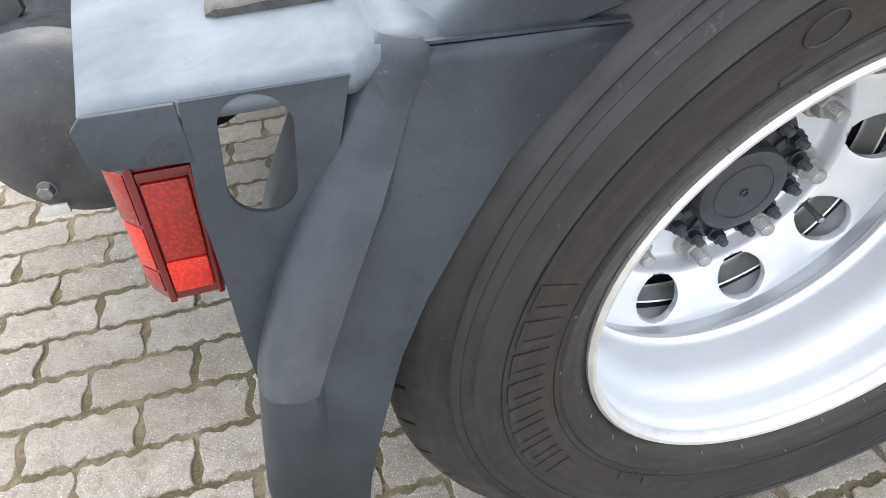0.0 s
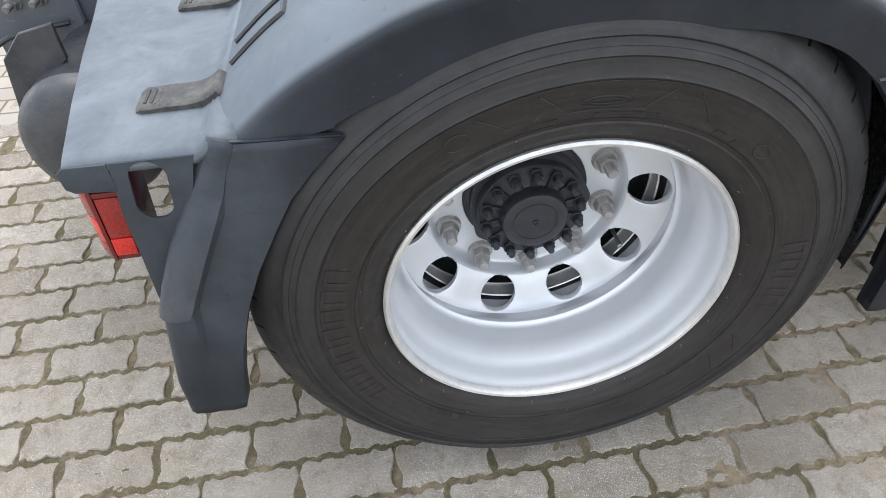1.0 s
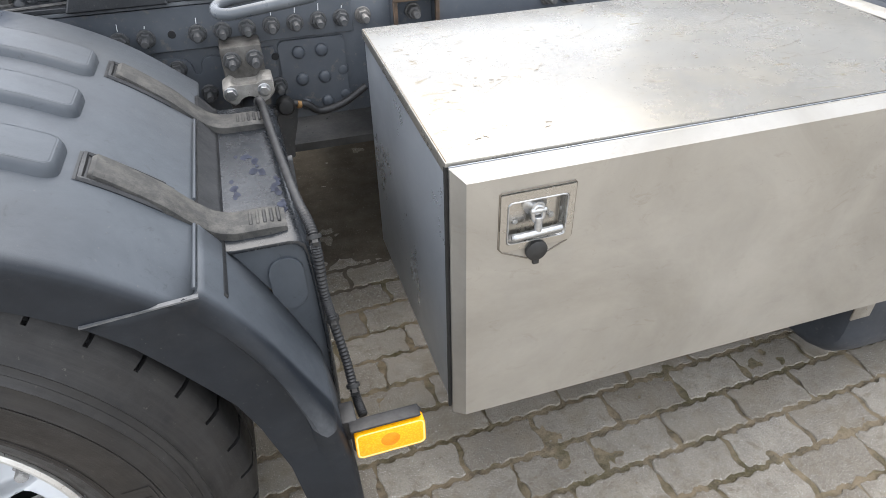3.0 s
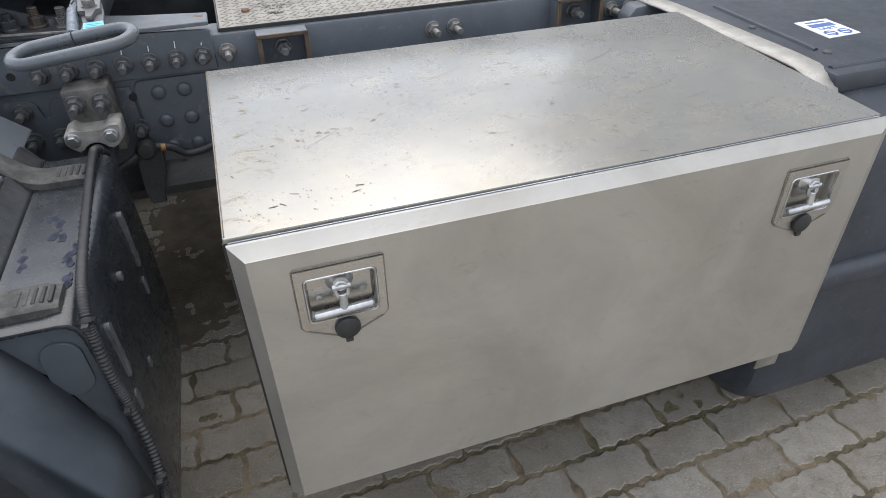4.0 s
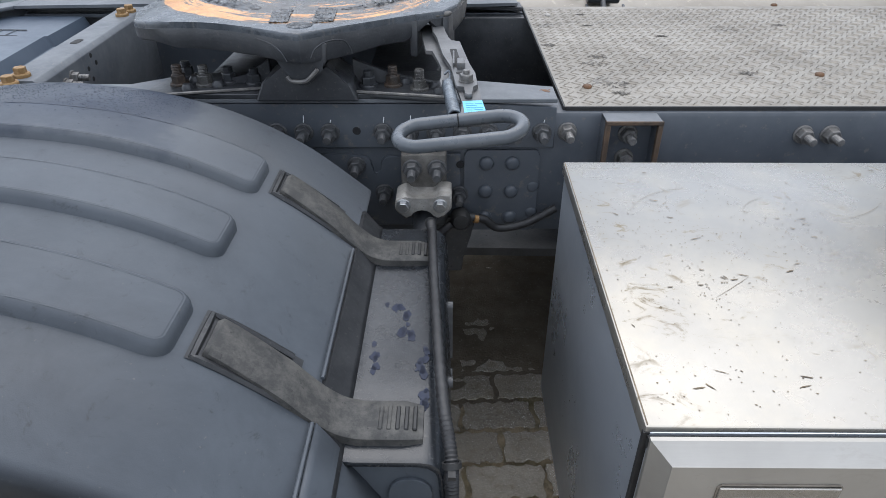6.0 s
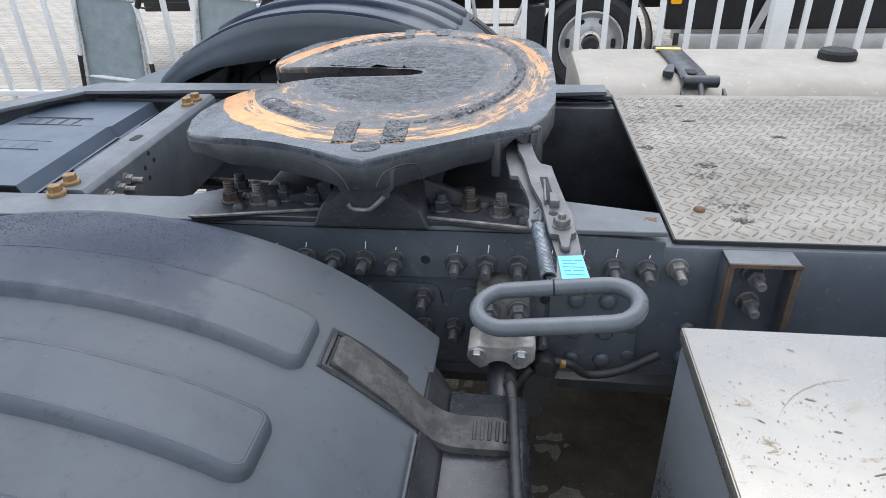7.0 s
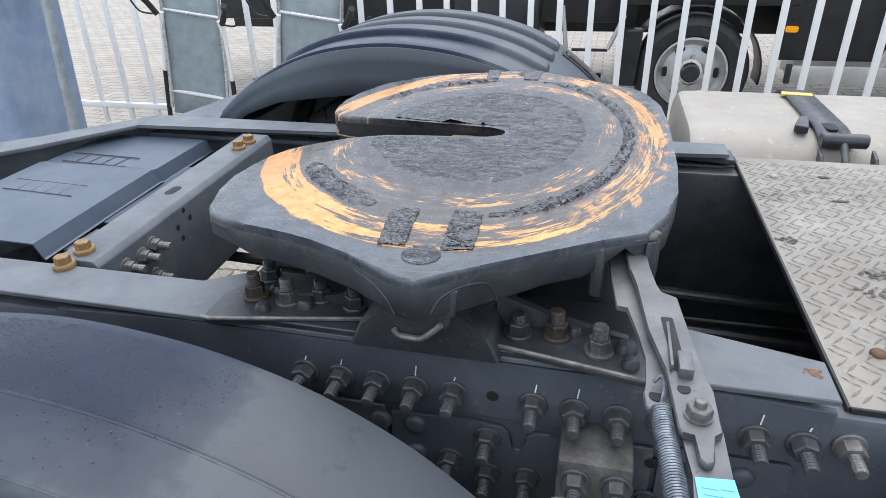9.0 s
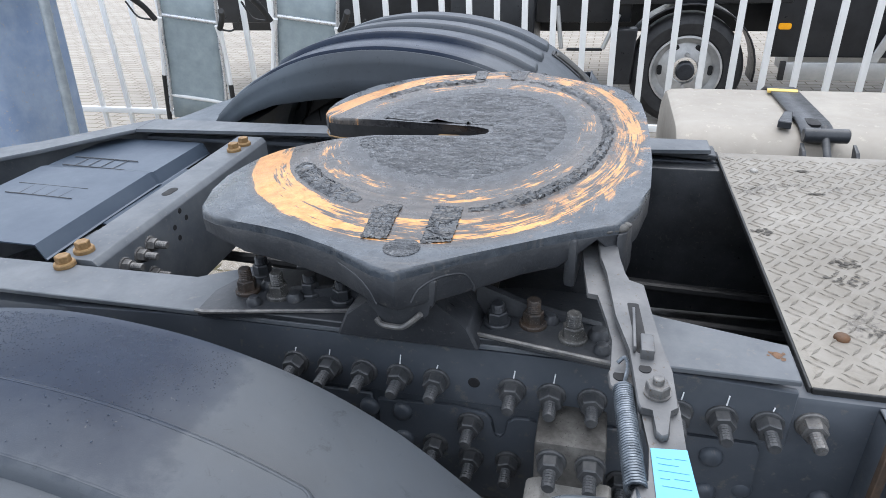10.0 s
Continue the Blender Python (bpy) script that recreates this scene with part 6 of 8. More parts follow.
CLUSTERS = [(rng.uniform(0.90, 1.45), rng.uniform(0.15, 0.50), rng.uniform(0.03, 0.09)) for _ in range(14)]
for k in range(820):
    if k % 3:
        cx, cy, r = CLUSTERS[rng.randrange(14)]
        x, y = rng.gauss(cx, r), rng.gauss(cy, r * 0.6)
        if not (BX0 + 0.01 < x < BX1 - 0.02 and BY0 + 0.015 < y < BY1 - 0.015):
            continue
    else:
        x = BX0 + 0.02 + (BX1 - BX0 - 0.05) * rng.random() ** 1.5
        y = rng.uniform(BY0 + 0.02, BY1 - 0.02)
    L, W = rng.uniform(0.0005, 0.0018), rng.uniform(0.0004, 0.0008)
    if rng.random() < 0.05:
        L, W = rng.uniform(0.003, 0.009), rng.uniform(0.0005, 0.0013)
    a = radians(rng.uniform(-70, 20))
    ring = []
    for i in range(6):
        t = 2 * math.pi * i / 6
        u, v = math.cos(t) * L * rng.uniform(0.6, 1.2), math.sin(t) * W * rng.uniform(0.6, 1.2)
        ring.append((x + u * math.cos(a) - v * math.sin(a), y + u * math.sin(a) + v * math.cos(a)))
    top = [b.verts.new((p[0], p[1], lid_z(*p) + 0.0007)) for p in ring]
    b.faces.new(top)
for k in range(16):
    x, y = rng.uniform(0.93, 1.70), rng.uniform(BY0 + 0.06, BY1 - 0.06)
    a, L, bend = radians(rng.uniform(-60, 40)), rng.uniform(0.012, 0.06), rng.uniform(-0.25, 0.25)
    side = []
    for f in np.linspace(-1, 1, 7):
        u, v = f * L, bend * L * f * f
        side.append((x + u * math.cos(a) - v * math.sin(a), y + u * math.sin(a) + v * math.cos(a), 0.00012 + 0.00022 * (1 - f * f)))
    if any(not (BX0 + 0.01 < p[0] < BX1 - 0.02 and BY0 + 0.01 < p[1] < BY1 - 0.01) for p in side):
        continue
    loft(b, [[(p[0], p[1] - p[2], lid_z(p[0], p[1]) + 0.0006), (p[0], p[1] + p[2], lid_z(p[0], p[1]) + 0.0006)] for p in side])
tagged(part("dirt_fleck", b, "dried_dirt", toolbox, "small dried flecks of brown dirt", smooth=False), kind="stuff")

# ---- clamp on the frame, stub pipe and air line ----
clamp = thing("stay_clamp", (0.60, 0.78, 0.83), "dirty cast aluminium clamp block bolted to the frame", "clamp block")
b = bmesh.new()
box(b, 0.556, 0.640, 0.752, NEAR_WEB - 0.006, 0.760, 0.893, 0.005)
part("base_block", b, "dirty_alloy", clamp)
b = bmesh.new()
pts = [(0.548, 0.828), (0.566, 0.838), (0.576, 0.828), (0.618, 0.828), (0.628, 0.840), (0.650, 0.838), (0.650, 0.808), (0.636, 0.796)]
pts += [(0.596 + 0.028 * math.cos(a), 0.782 + 0.028 * math.sin(a)) for a in np.linspace(0.2, math.pi - 0.2, 9)]
pts += [(0.556, 0.796), (0.546, 0.808)]
prism(b, pts, 0.700, 0.756, "xz", 0.003)
part("clamp_cap", b, "cast_alloy", clamp)
bright = bolt_mesh("bright_bolt", "zinc", 0.0135, 0.0105, 0.009)
for x in (0.562, 0.629):
    share("bright_bolt", bright, clamp, turned(x, 0.700, 0.817, spin=15))
for x in (0.577, 0.623):
    share("frame_bolt", row_bolt, clamp, turned(x, 0.752, 0.866, spin=20))
b = bmesh.new()
rod(b, (0.598, 0.80, 0.790), (0.606, 0.50, 0.700), 0.0225, 24)
lathe(b, (0.599, 0.765, 0.780), Vector((0.008, -0.30, -0.09)), [(0.0225, 0), (0.027, 0.002), (0.027, 0.02), (0.0225, 0.022)], 24)
part("stay_pipe", b, "black_steel", clamp, "black round stay pipe")

air = thing("air_line", (0.69, 0.80, 0.72), "black air line with brass fitting beside the frame", "air line")
b = bmesh.new()
tube(b, spline([(0.608, 0.70, 0.735), (0.640, 0.765, 0.730), (0.675, 0.785, 0.742), (0.715, 0.790, 0.735), (0.745, 0.795, 0.712), (0.80, 0.80, 0.72), (0.86, 0.81, 0.75)], 10), 0.0085, 10)
part("hose", b, "hose_black", air)
b = bmesh.new()
lathe(b, (0.668, 0.79, 0.742), (0.02, -1, 0.1), [(0, 0), (0.020, 0), (0.021, 0.02), (0.015, 0.03), (0, 0.032)], 20)
part("grommet", b, "knob_rubber", air)
b = bmesh.new()
rod(b, (0.694, 0.787, 0.739), (0.704, 0.789, 0.737), 0.010, 10)
part("fitting", b, "bolt_gold", air)

# ---- fifth wheel ----
coupling = thing("fifth_wheel", (0.42, MID_Y, 0.975), "fifth wheel coupling plate smeared with black grease over worn copper-coloured steel", "fifth wheel")
HALF = [(0.445, 0.000), (0.440, 0.016), (0.415, 0.030), (0.33, 0.034), (0.255, 0.043), (0.195, 0.058), (0.140, 0.078), (0.108, 0.100), (0.090, 0.130), (0.080, 0.170), (0.080, 0.215), (0.090, 0.272), (0.107, 0.325), (0.124, 0.350), (0.155, 0.370), (0.196, 0.386),
        (0.293, 0.415), (0.346, 0.438), (0.400, 0.472), (0.428, 0.480), (0.484, 0.434), (0.546, 0.391), (0.602, 0.353), (0.648, 0.330), (0.672, 0.276), (0.687, 0.205), (0.693, 0.110), (0.694, 0.0)]
FLAT = [(x, MID_Y - v) for x, v in HALF] + [(x, MID_Y + v) for x, v in reversed(HALF[1:-1])]


def ramp_drop(x):
    return 0.014 * max(0.0, (0.26 - x) / 0.16) ** 1.4


b = bmesh.new()
prism(b, FLAT, 1.088, 1.100, "xy")
top_edges = [e for e in b.edges if all(v.co.z > 1.09 for v in e.verts)]
bmesh.ops.bevel(b, geom=top_edges, offset=0.005, segments=3, affect='EDGES', profile=0.5, clamp_overlap=True)
for x in (0.26, 0.23, 0.20, 0.17, 0.14, 0.11):
    bmesh.ops.bisect_plane(b, geom=b.verts[:] + b.edges[:] + b.faces[:], plane_co=(x, 0, 0), plane_no=(1, 0, 0))
for v in b.verts:
    v.co.z -= ramp_drop(v.co.x)
part("top_plate", b, "greased_top", coupling, "top plate with bare worn arcs and grease")
# skirt of the casting below the plate
b = bmesh.new()


def skirt_depth(x, v):
    return float(np.interp(x, [0.07, 0.15, 0.20, 0.30, 0.38, 0.43, 0.475, 0.50, 0.55, 0.590, 0.600, 0.606, 0.642, 0.648, 0.66, 0.70], [0.020, 0.020, 0.032, 0.034, 0.034, 0.036, 0.038, 0.036, 0.030, 0.032, 0.034, 0.003, 0.003, 0.030, 0.034, 0.030]))


rows = []
outer = HALF[7:]
loop = [(x, MID_Y - v) for x, v in outer] + [(x, MID_Y + v) for x, v in reversed(outer[:-1])]
dense = []
for p, q in zip(loop, loop[1:]):
    m = max(1, int(math.hypot(q[0] - p[0], q[1] - p[1]) / 0.02))
    dense += [(p[0] + (q[0] - p[0]) * k / m, p[1] + (q[1] - p[1]) * k / m) for k in range(m)]
dense.append(loop[-1])
c = (0.42, MID_Y)
for f, d in ((0.996, -0.12), (1.001, 0.0), (1.000, 0.86), (0.993, 1.0), (0.955, 1.0), (0.950, 0.1)):
    rows.append([(c[0] + (x - c[0]) * f, c[1] + (y - c[1]) * f, 1.089 - ramp_drop(x) - skirt_depth(x, y) * d) for x, y in dense])
loft(b, rows)
part("plate_skirt", b, "casting", coupling, "dark cast iron edge")
# throat walls
b = bmesh.new()
for s in (1, -1):
    t = [(x, MID_Y - s * v) for x, v in HALF[:8]]
    loft(b, [[(x, y, 1.090 - ramp_drop(x)) for x, y in t], [(x, y + s * -0.004, 1.035 - ramp_drop(x)) for x, y in t], [(x, y + s * -0.03, 1.03 - ramp_drop(x)) for x, y in t]])
part("throat_wall", b, "hose_black", coupling, "greasy black throat wall")
for s in (1, -1):
    b = bmesh.new()
    tube(b, [(x, MID_Y - s * (v - 0.0015), 1.062 - ramp_drop(x)) for x, v in HALF[3:10]], 0.0016, 6)
    part("worn_rib", b, "dull_gold", coupling, "worn copper-coloured rib")
b = bmesh.new()
lathe(b, (0.425, MID_Y, 1.050), (0, 0, 1), [(0, 0), (0.035, 0), (0.035, 0.025), (0.028, 0.028), (0, 0.028)], 24)
part("jaw_pin", b, "void_black", coupling, "black greasy jaw end")
b = bmesh.new()
box(b, 0.345, 0.385, MID_Y - 0.004, MID_Y + 0.030, 1.05, 1.084, 0.004)
box(b, 0.395, 0.412, MID_Y - 0.016, MID_Y + 0.028, 1.05, 1.080, 0.003)
part("locking_jaw", b, "dull_gold", coupling, "bronze-coloured locking jaw")
b = bmesh.new()
box(b, 0.383, 0.430, MID_Y + 0.010, MID_Y + 0.030, 1.060, 1.0800, 0.002)
part("jaw_stop", b, "black_steel", coupling)


def groove_point(f, a):
    """A point on the oval of the lubrication groove, f times its size, at angle a in degrees."""
    c, d = math.cos(radians(a)), math.sin(radians(a))
    return 0.42 + c * f * (0.21 if c > 0 else 0.28), 1.243 + d * f * 0.345


def grease_strip(f0, f1, a0, a1, lift, seed):
    """A lumpy bead of grease along an arc of the groove."""
    rng = random.Random(seed)
    b = bmesh.new()
    rows = []
    n = max(8, int(abs(a1 - a0) / 1.1))
    for k in range(n + 1):
        a = a0 + (a1 - a0) * k / n
        end = min(1.0, 7 * min(k, n - k) / n + 0.05)
        wide = 0.35 + 0.65 * min(1.0, 9 * min(k, n - k) / n)
        row = []
        for f in (0.0, 0.17, 0.34, 0.5, 0.66, 0.83, 1.0):
            r = (f0 + f1) / 2 + (f1 - f0) * (f - 0.5) * wide + rng.uniform(-0.009, 0.009)
            h = (-0.001 if f in (0.0, 1.0) else lift * rng.uniform(0.1, 1.0)) * end
            x, y = groove_point(r, a)
            row.append((x, y, 1.1004 + h - ramp_drop(x)))
        rows.append(row)
    return loft(b, rows)


for f0, f1, a0, a1, seed in ((0.955, 1.045, -76, 78, 1), (0.945, 1.055, -146, -109, 2), (0.955, 1.045, 100, 150, 3)):
    part("grease_bead", grease_strip(f0, f1, a0, a1, 0.0052, seed), "thick_grease", coupling, "lumpy black grease")
rng = random.Random(9)
PADS = (((-0.066, -0.324), (-0.033, -0.311), (-0.023, -0.408), (-0.053, -0.411)), ((0.008, -0.312), (0.044, -0.310), (0.050, -0.403), (0.017, -0.412)),
        ((-0.088, 0.452), (-0.060, 0.457), (-0.055, 0.371), (-0.079, 0.367)), ((-0.007, 0.465), (0.031, 0.457), (0.030, 0.372), (0.000, 0.372)))
for pad in PADS:
    b = bmesh.new()
    p = [Vector((0.42 + u, MID_Y + v, 0)) for u, v in pad]
    rows = []
    for i in range(31):
        l, r = p[0].lerp(p[3], i / 30), p[1].lerp(p[2], i / 30)
        rows.append([l.lerp(r, k / 13) + Vector((rng.uniform(-0.0009, 0.0009), rng.uniform(-0.0009, 0.0009), 1.1003 + rng.uniform(0, 0.0019))) for k in range(14)])
    loft(b, rows)
    part("grease_patch", b, "thick_grease", coupling)
# wrinkled grease over the middle of the plate
b = bmesh.new()
G = 230
grid = {}
for i in range(G + 1):
    for j in range(G + 1):
        u, v = -1 + 2 * i / G, -1 + 2 * j / G
        x, y = 0.395 + u * 0.215, 1.243 + v * 0.262
        ex, ey = (x - 0.42) / (0.21 if x > 0.42 else 0.28), (y - 1.243) / 0.345
        r = math.hypot(ex, ey) / 0.715
        rag = 0.97 + 0.035 * noise.noise(Vector((u * 4, v * 4, 2.0))) + 0.020 * noise.noise(Vector((u * 17, v * 17, 5.0)))
        slot = abs(y - MID_Y) < float(np.interp(x, [0.15, 0.22, 0.28, 0.35, 0.44, 0.446], [0.085, 0.062, 0.046, 0.040, 0.034, 0.0])) and x < 0.447
        if r > rag or slot:
            continue
        a = math.atan2(v, u)
        turn = Vector((x * math.cos(a * 0.35) - y * 0.25, y + x * 0.4 * math.sin(a), 0.0))
        p, q = Vector((turn.x * 48, turn.y * 22, 0.0)), Vector((turn.x * 95, turn.y * 60, 3.0))
        crest = (1 - abs(noise.noise(p)) * 2) ** 3
        blob = max(0.0, noise.noise(p * 0.42) - 0.28) * 0.016
        spokes = noise.noise(Vector((math.atan2(v + 0.25, u + 0.1) * 26.0, r * 3.0, 8.0)))
        rough_zone = min(1.0, max(0.0, 0.5 + 2.2 * noise.noise(Vector((x * 11, y * 11, 6.0)))))
        h = (max(0.0, crest) * 0.0016 + abs(noise.noise(q)) * 0.0012) * (0.15 + 0.85 * rough_zone) + blob * 0.8 + max(0.0, spokes) * 0.0008
        grid[(i, j)] = b.verts.new((x, y, 1.1004 - ramp_drop(x) + h * min(1.0, (rag - r) * 9) - 0.0007 * max(0.0, 1 - (rag - r) * 25)))
for (i, j), v in list(grid.items()):
    q = [grid.get(k) for k in ((i, j), (i + 1, j), (i + 1, j + 1), (i, j + 1))]
    if all(q):
        b.faces.new(q)
part("grease_film", b, "smeared_grease", coupling, "wrinkled glossy black grease")
# webs under the plate's edge either side of the lever, and the turned-down end of the plate
for pts, z0 in (([(0.590, 0.868), (0.604, 0.865), (0.609, 0.940), (0.598, 0.944)], 1.030), ([(0.646, 0.888), (0.658, 0.896), (0.668, 0.950), (0.654, 0.952)], 1.024)):
    b = bmesh.new()
    prism(b, pts, z0, 1.091, "xy", 0.004, 2)
    part("edge_web", b, "casting", coupling)
b = bmesh.new()
for x, y, r in ((0.641, 0.899, 0.007), (0.648, 0.904, 0.009), (0.654, 0.912, 0.007), (0.636, 0.893, 0.005)):
    other = bmesh.new()
    bmesh.ops.create_icosphere(other, subdivisions=2, radius=r)
    merge(b, other, Matrix.Translation((x, y, 1.093)) @ Matrix.Diagonal((1.3, 1.0, 0.55, 1.0)))
part("grease_lump", b, "dried_grease", coupling, "dried grey grease lump")
# round cast boss on the corner
for s in (-1, 1):
    b = bmesh.new()
    lathe(b, (0.420, MID_Y + s * 0.425, 1.0985), (0, 0, 1), [(0.021, 0.0), (0.0205, 0.0024), (0.018, 0.0020), (0.010, 0.0026), (0, 0.0022)], 22)
    part("cast_boss", b, "smeared_grease", coupling)
# saddles and feet
foot_bolt = bolt_mesh("foot_bolt", "rusty_bolt", 0.0165, 0.0125, 0.014, 0.016, 0.0085, 0.005)
white_bolt = bolt_mesh("foot_bolt", "white_greased", 0.0165, 0.0125, 0.014, 0.016, 0.0085, 0.005)
dark_bolt = bolt_mesh("foot_bolt", "black_steel", 0.0165, 0.0125, 0.013, 0.010, 0.0085, 0.005)
for s in (-1, 1):
    y0 = MID_Y + s * 0.425
    ya, yb = (y0 - 0.012, y0 + 0.085) if s < 0 else (y0 - 0.085, y0 + 0.012)
    b = bmesh.new()
    prism(b, [(0.330, 0.974), (0.505, 0.974), (0.492, 1.005), (0.466, 1.022), (0.455, 1.040), (0.445, 1.022), (0.420, 1.010), (0.395, 1.020), (0.384, 1.040), (0.372, 1.022), (0.345, 1.008)], ya + 0.01, yb, "xz", 0.003)
    saddle = part("saddle", b, "casting", coupling)
    # pivot lug under the corner, with a worn bright lip
    def across(v):
        return MID_Y + s * (0.480 - v)
    b = bmesh.new()
    prism(b, [(0.378, 1.080), (0.466, 1.080), (0.462, 1.048), (0.452, 1.040), (0.446, 1.030), (0.436, 1.018), (0.422, 1.011), (0.404, 1.014), (0.397, 1.026), (0.393, 1.044), (0.380, 1.052)], *sorted((across(0.024), across(0.10))), "xz", 0.004, 2)
    lug = part("pivot_lug", b, "casting", saddle)
    b = bmesh.new()
    tube(b, spline([(x, across(0.021), z) for x, z in ((0.397, 1.028), (0.403, 1.021), (0.424, 1.020), (0.436, 1.028), (0.448, 1.040))], 4), 0.0034, 7)
    part("worn_lip", b, "bolt_grey", lug, "worn bright edge")
    # flat black discs: the darkness of two recesses is put into their colour
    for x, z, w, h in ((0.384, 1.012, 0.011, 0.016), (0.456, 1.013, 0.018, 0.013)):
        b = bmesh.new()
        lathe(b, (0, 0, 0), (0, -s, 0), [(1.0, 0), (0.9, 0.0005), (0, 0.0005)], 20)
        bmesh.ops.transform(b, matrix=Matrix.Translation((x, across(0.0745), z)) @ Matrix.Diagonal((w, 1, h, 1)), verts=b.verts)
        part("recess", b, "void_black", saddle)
    # fillets where the lug runs out into the skirt
    for pts in (((0.352, 1.084), (0.378, 1.080), (0.396, 1.070), (0.404, 1.056)), ((0.441, 1.060), (0.449, 1.074), (0.466, 1.081), (0.488, 1.078), (0.497, 1.064), (0.499, 1.054))):
        b = bmesh.new()
        path = []
        for x, z in pts:
            v = float(np.interp(x, [0.346, 0.400, 0.428, 0.484, 0.546], [0.438, 0.472, 0.480, 0.434, 0.391]))
            path.append((x, MID_Y + s * (v - 0.0005), z))
        tube(b, spline(path, 5), 0.0017, 7)
        part("cast_fillet", b, "casting", saddle)
    for pts in ([(0.138, 0.012), (0.150, 0.010), (0.345, 0.050), (0.345, 0.115), (0.300, 0.135), (0.165, 0.135), (0.135, 0.060)], [(0.472, 0.034), (0.655, 0.002), (0.670, 0.026), (0.658, 0.142), (0.540, 0.145), (0.480, 0.130)]):
        b = bmesh.new()
        ring = [(x, ya + v) if s < 0 else (x, yb - v) for x, v in pts]
        prism(b, ring[::-s], 0.9745, 0.986, "xy", 0.003)
        foot = part("foot_plate", b, "black_steel", coupling)
        # worn foot edge; its wet highlight is put into the pale grey
        b = bmesh.new()
        edge = ring[:3] if len(pts) == 7 else ring[:2]
        tube(b, [(x, y, 0.9855) for x, y in edge], 0.0028, 7)
        part("foot_edge", b, "bolt_grey", foot, "worn edge, its highlight put into pale grey")
    for k, (x, v) in enumerate(((0.183, 0.066), (0.230, 0.063), (0.181, 0.111), (0.268, 0.078), (0.316, 0.070), (0.518, 0.055), (0.560, 0.060), (0.607, 0.040))):
        me = foot_bolt if k in (0, 6) else white_bolt if k in (1, 7) else dark_bolt
        share("foot_bolt", me, coupling, turned(x, ya + v if s < 0 else yb - v, 0.986, UP, k * 25))
    for cx, v, r in ((0.206, 0.040, 0.010), (0.254, 0.060, 0.012), (0.636, 0.050, 0.013), (0.580, 0.070, 0.010), (0.640, 0.022, 0.010), (0.205, 0.085, 0.012)):
        b = bmesh.new()
        lathe(b, (cx, ya + v if s < 0 else yb - v, 0.985), (0, 0, 1), [(r, 0), (r * 0.95, 0.006), (r * 0.6, 0.011), (0, 0.012)], 14)
        part("cast_lump", b, "casting", coupling)
    for pts, d in (([(0.20, 0.986), (0.345, 0.986), (0.345, 1.03), (0.30, 1.0)], 0.07), ([(0.490, 0.986), (0.64, 0.986), (0.55, 1.005), (0.490, 1.03)], 0.07)):
        b = bmesh.new()
        prism(b, pts, ya + d, ya + d + 0.010, "xz", 0.001)
        part("foot_rib", b, "casting", coupling)
for x0, x1 in ((0.20, 0.345), (0.50, 0.64)):
    b = bmesh.new()
    box(b, x0, x1, 0.95, 2 * MID_Y - 0.95, 0.93, 0.972, 0.006)
    part("cross_plate", b, "black_steel", coupling)

spread(coupling)

# black base angle of the coupling along the near flange
b = bmesh.new()
prism(b, [(0.090, 0.8205), (0.655, 0.8205), (0.655, 0.86), (0.60, 0.93), (0.12, 0.93), (0.090, 0.875)], 0.9742, 0.9835, "xy", 0.0015)
part("base_angle", b, "black_steel", chassis)

# rust bleeding at the end of the near subframe flange
b = bmesh.new()
rng = random.Random(77)
for cx, cy, r in ((0.828, 0.868, 0.007), (0.834, 0.861, 0.004), (0.822, 0.872, 0.003), (0.836, 0.872, 0.0025), (0.818, 0.866, 0.002)):
    b.faces.new([b.verts.new((cx + r * rng.uniform(0.6, 1.2) * math.cos(a), cy + r * rng.uniform(0.6, 1.2) * math.sin(a), 0.9739)) for a in np.linspace(0, 2 * math.pi, 11)[:-1]])
part("rust_spot", b, "rust_iron", chassis, "small rust stain")

# ---- release lever ----
lever = thing("release_lever", (0.66, 0.70, 1.05), "grey steel release lever with looped handle and spring", "lever")


def bar_plate(pts, z_of, t):
    b = bmesh.new()
    prism(b, pts, 0.0, t, "xy", 0.0012)
    for y in np.arange(0.56, 0.96, 0.03):
        bmesh.ops.bisect_plane(b, geom=b.verts[:] + b.edges[:] + b.faces[:], plane_co=(0, y, 0), plane_no=(0, 1, 0))
    for v in b.verts:
        v.co.z += z_of(v.co.y)
    return b


def lever_z(y):
    return 1.041 + 0.1 * (y - 0.615)


part("lower_bar", bar_plate([(0.606, 0.940), (0.613, 0.864), (0.619, 0.815), (0.631, 0.816), (0.640, 0.775), (0.646, 0.745), (0.647, 0.711), (0.643, 0.701), (0.645, 0.685), (0.652, 0.680), (0.668, 0.686), (0.672, 0.72), (0.660, 0.80), (0.646, 0.90), (0.642, 0.940)], lambda y: lever_z(y) - 0.012, 0.006), "lever_steel", lever)
part("upper_bar", bar_plate([(0.622, 0.950), (0.630, 0.865), (0.639, 0.838), (0.648, 0.767), (0.661, 0.719), (0.667, 0.656), (0.669, 0.649), (0.680, 0.650), (0.680, 0.627), (0.685, 0.622), (0.691, 0.625), (0.692, 0.651), (0.700, 0.654), (0.697, 0.696), (0.689, 0.732), (0.682, 0.777), (0.676, 0.822), (0.660, 0.827), (0.657, 0.839), (0.651, 0.869), (0.643, 0.950)], lever_z, 0.007), "lever_steel", lever)
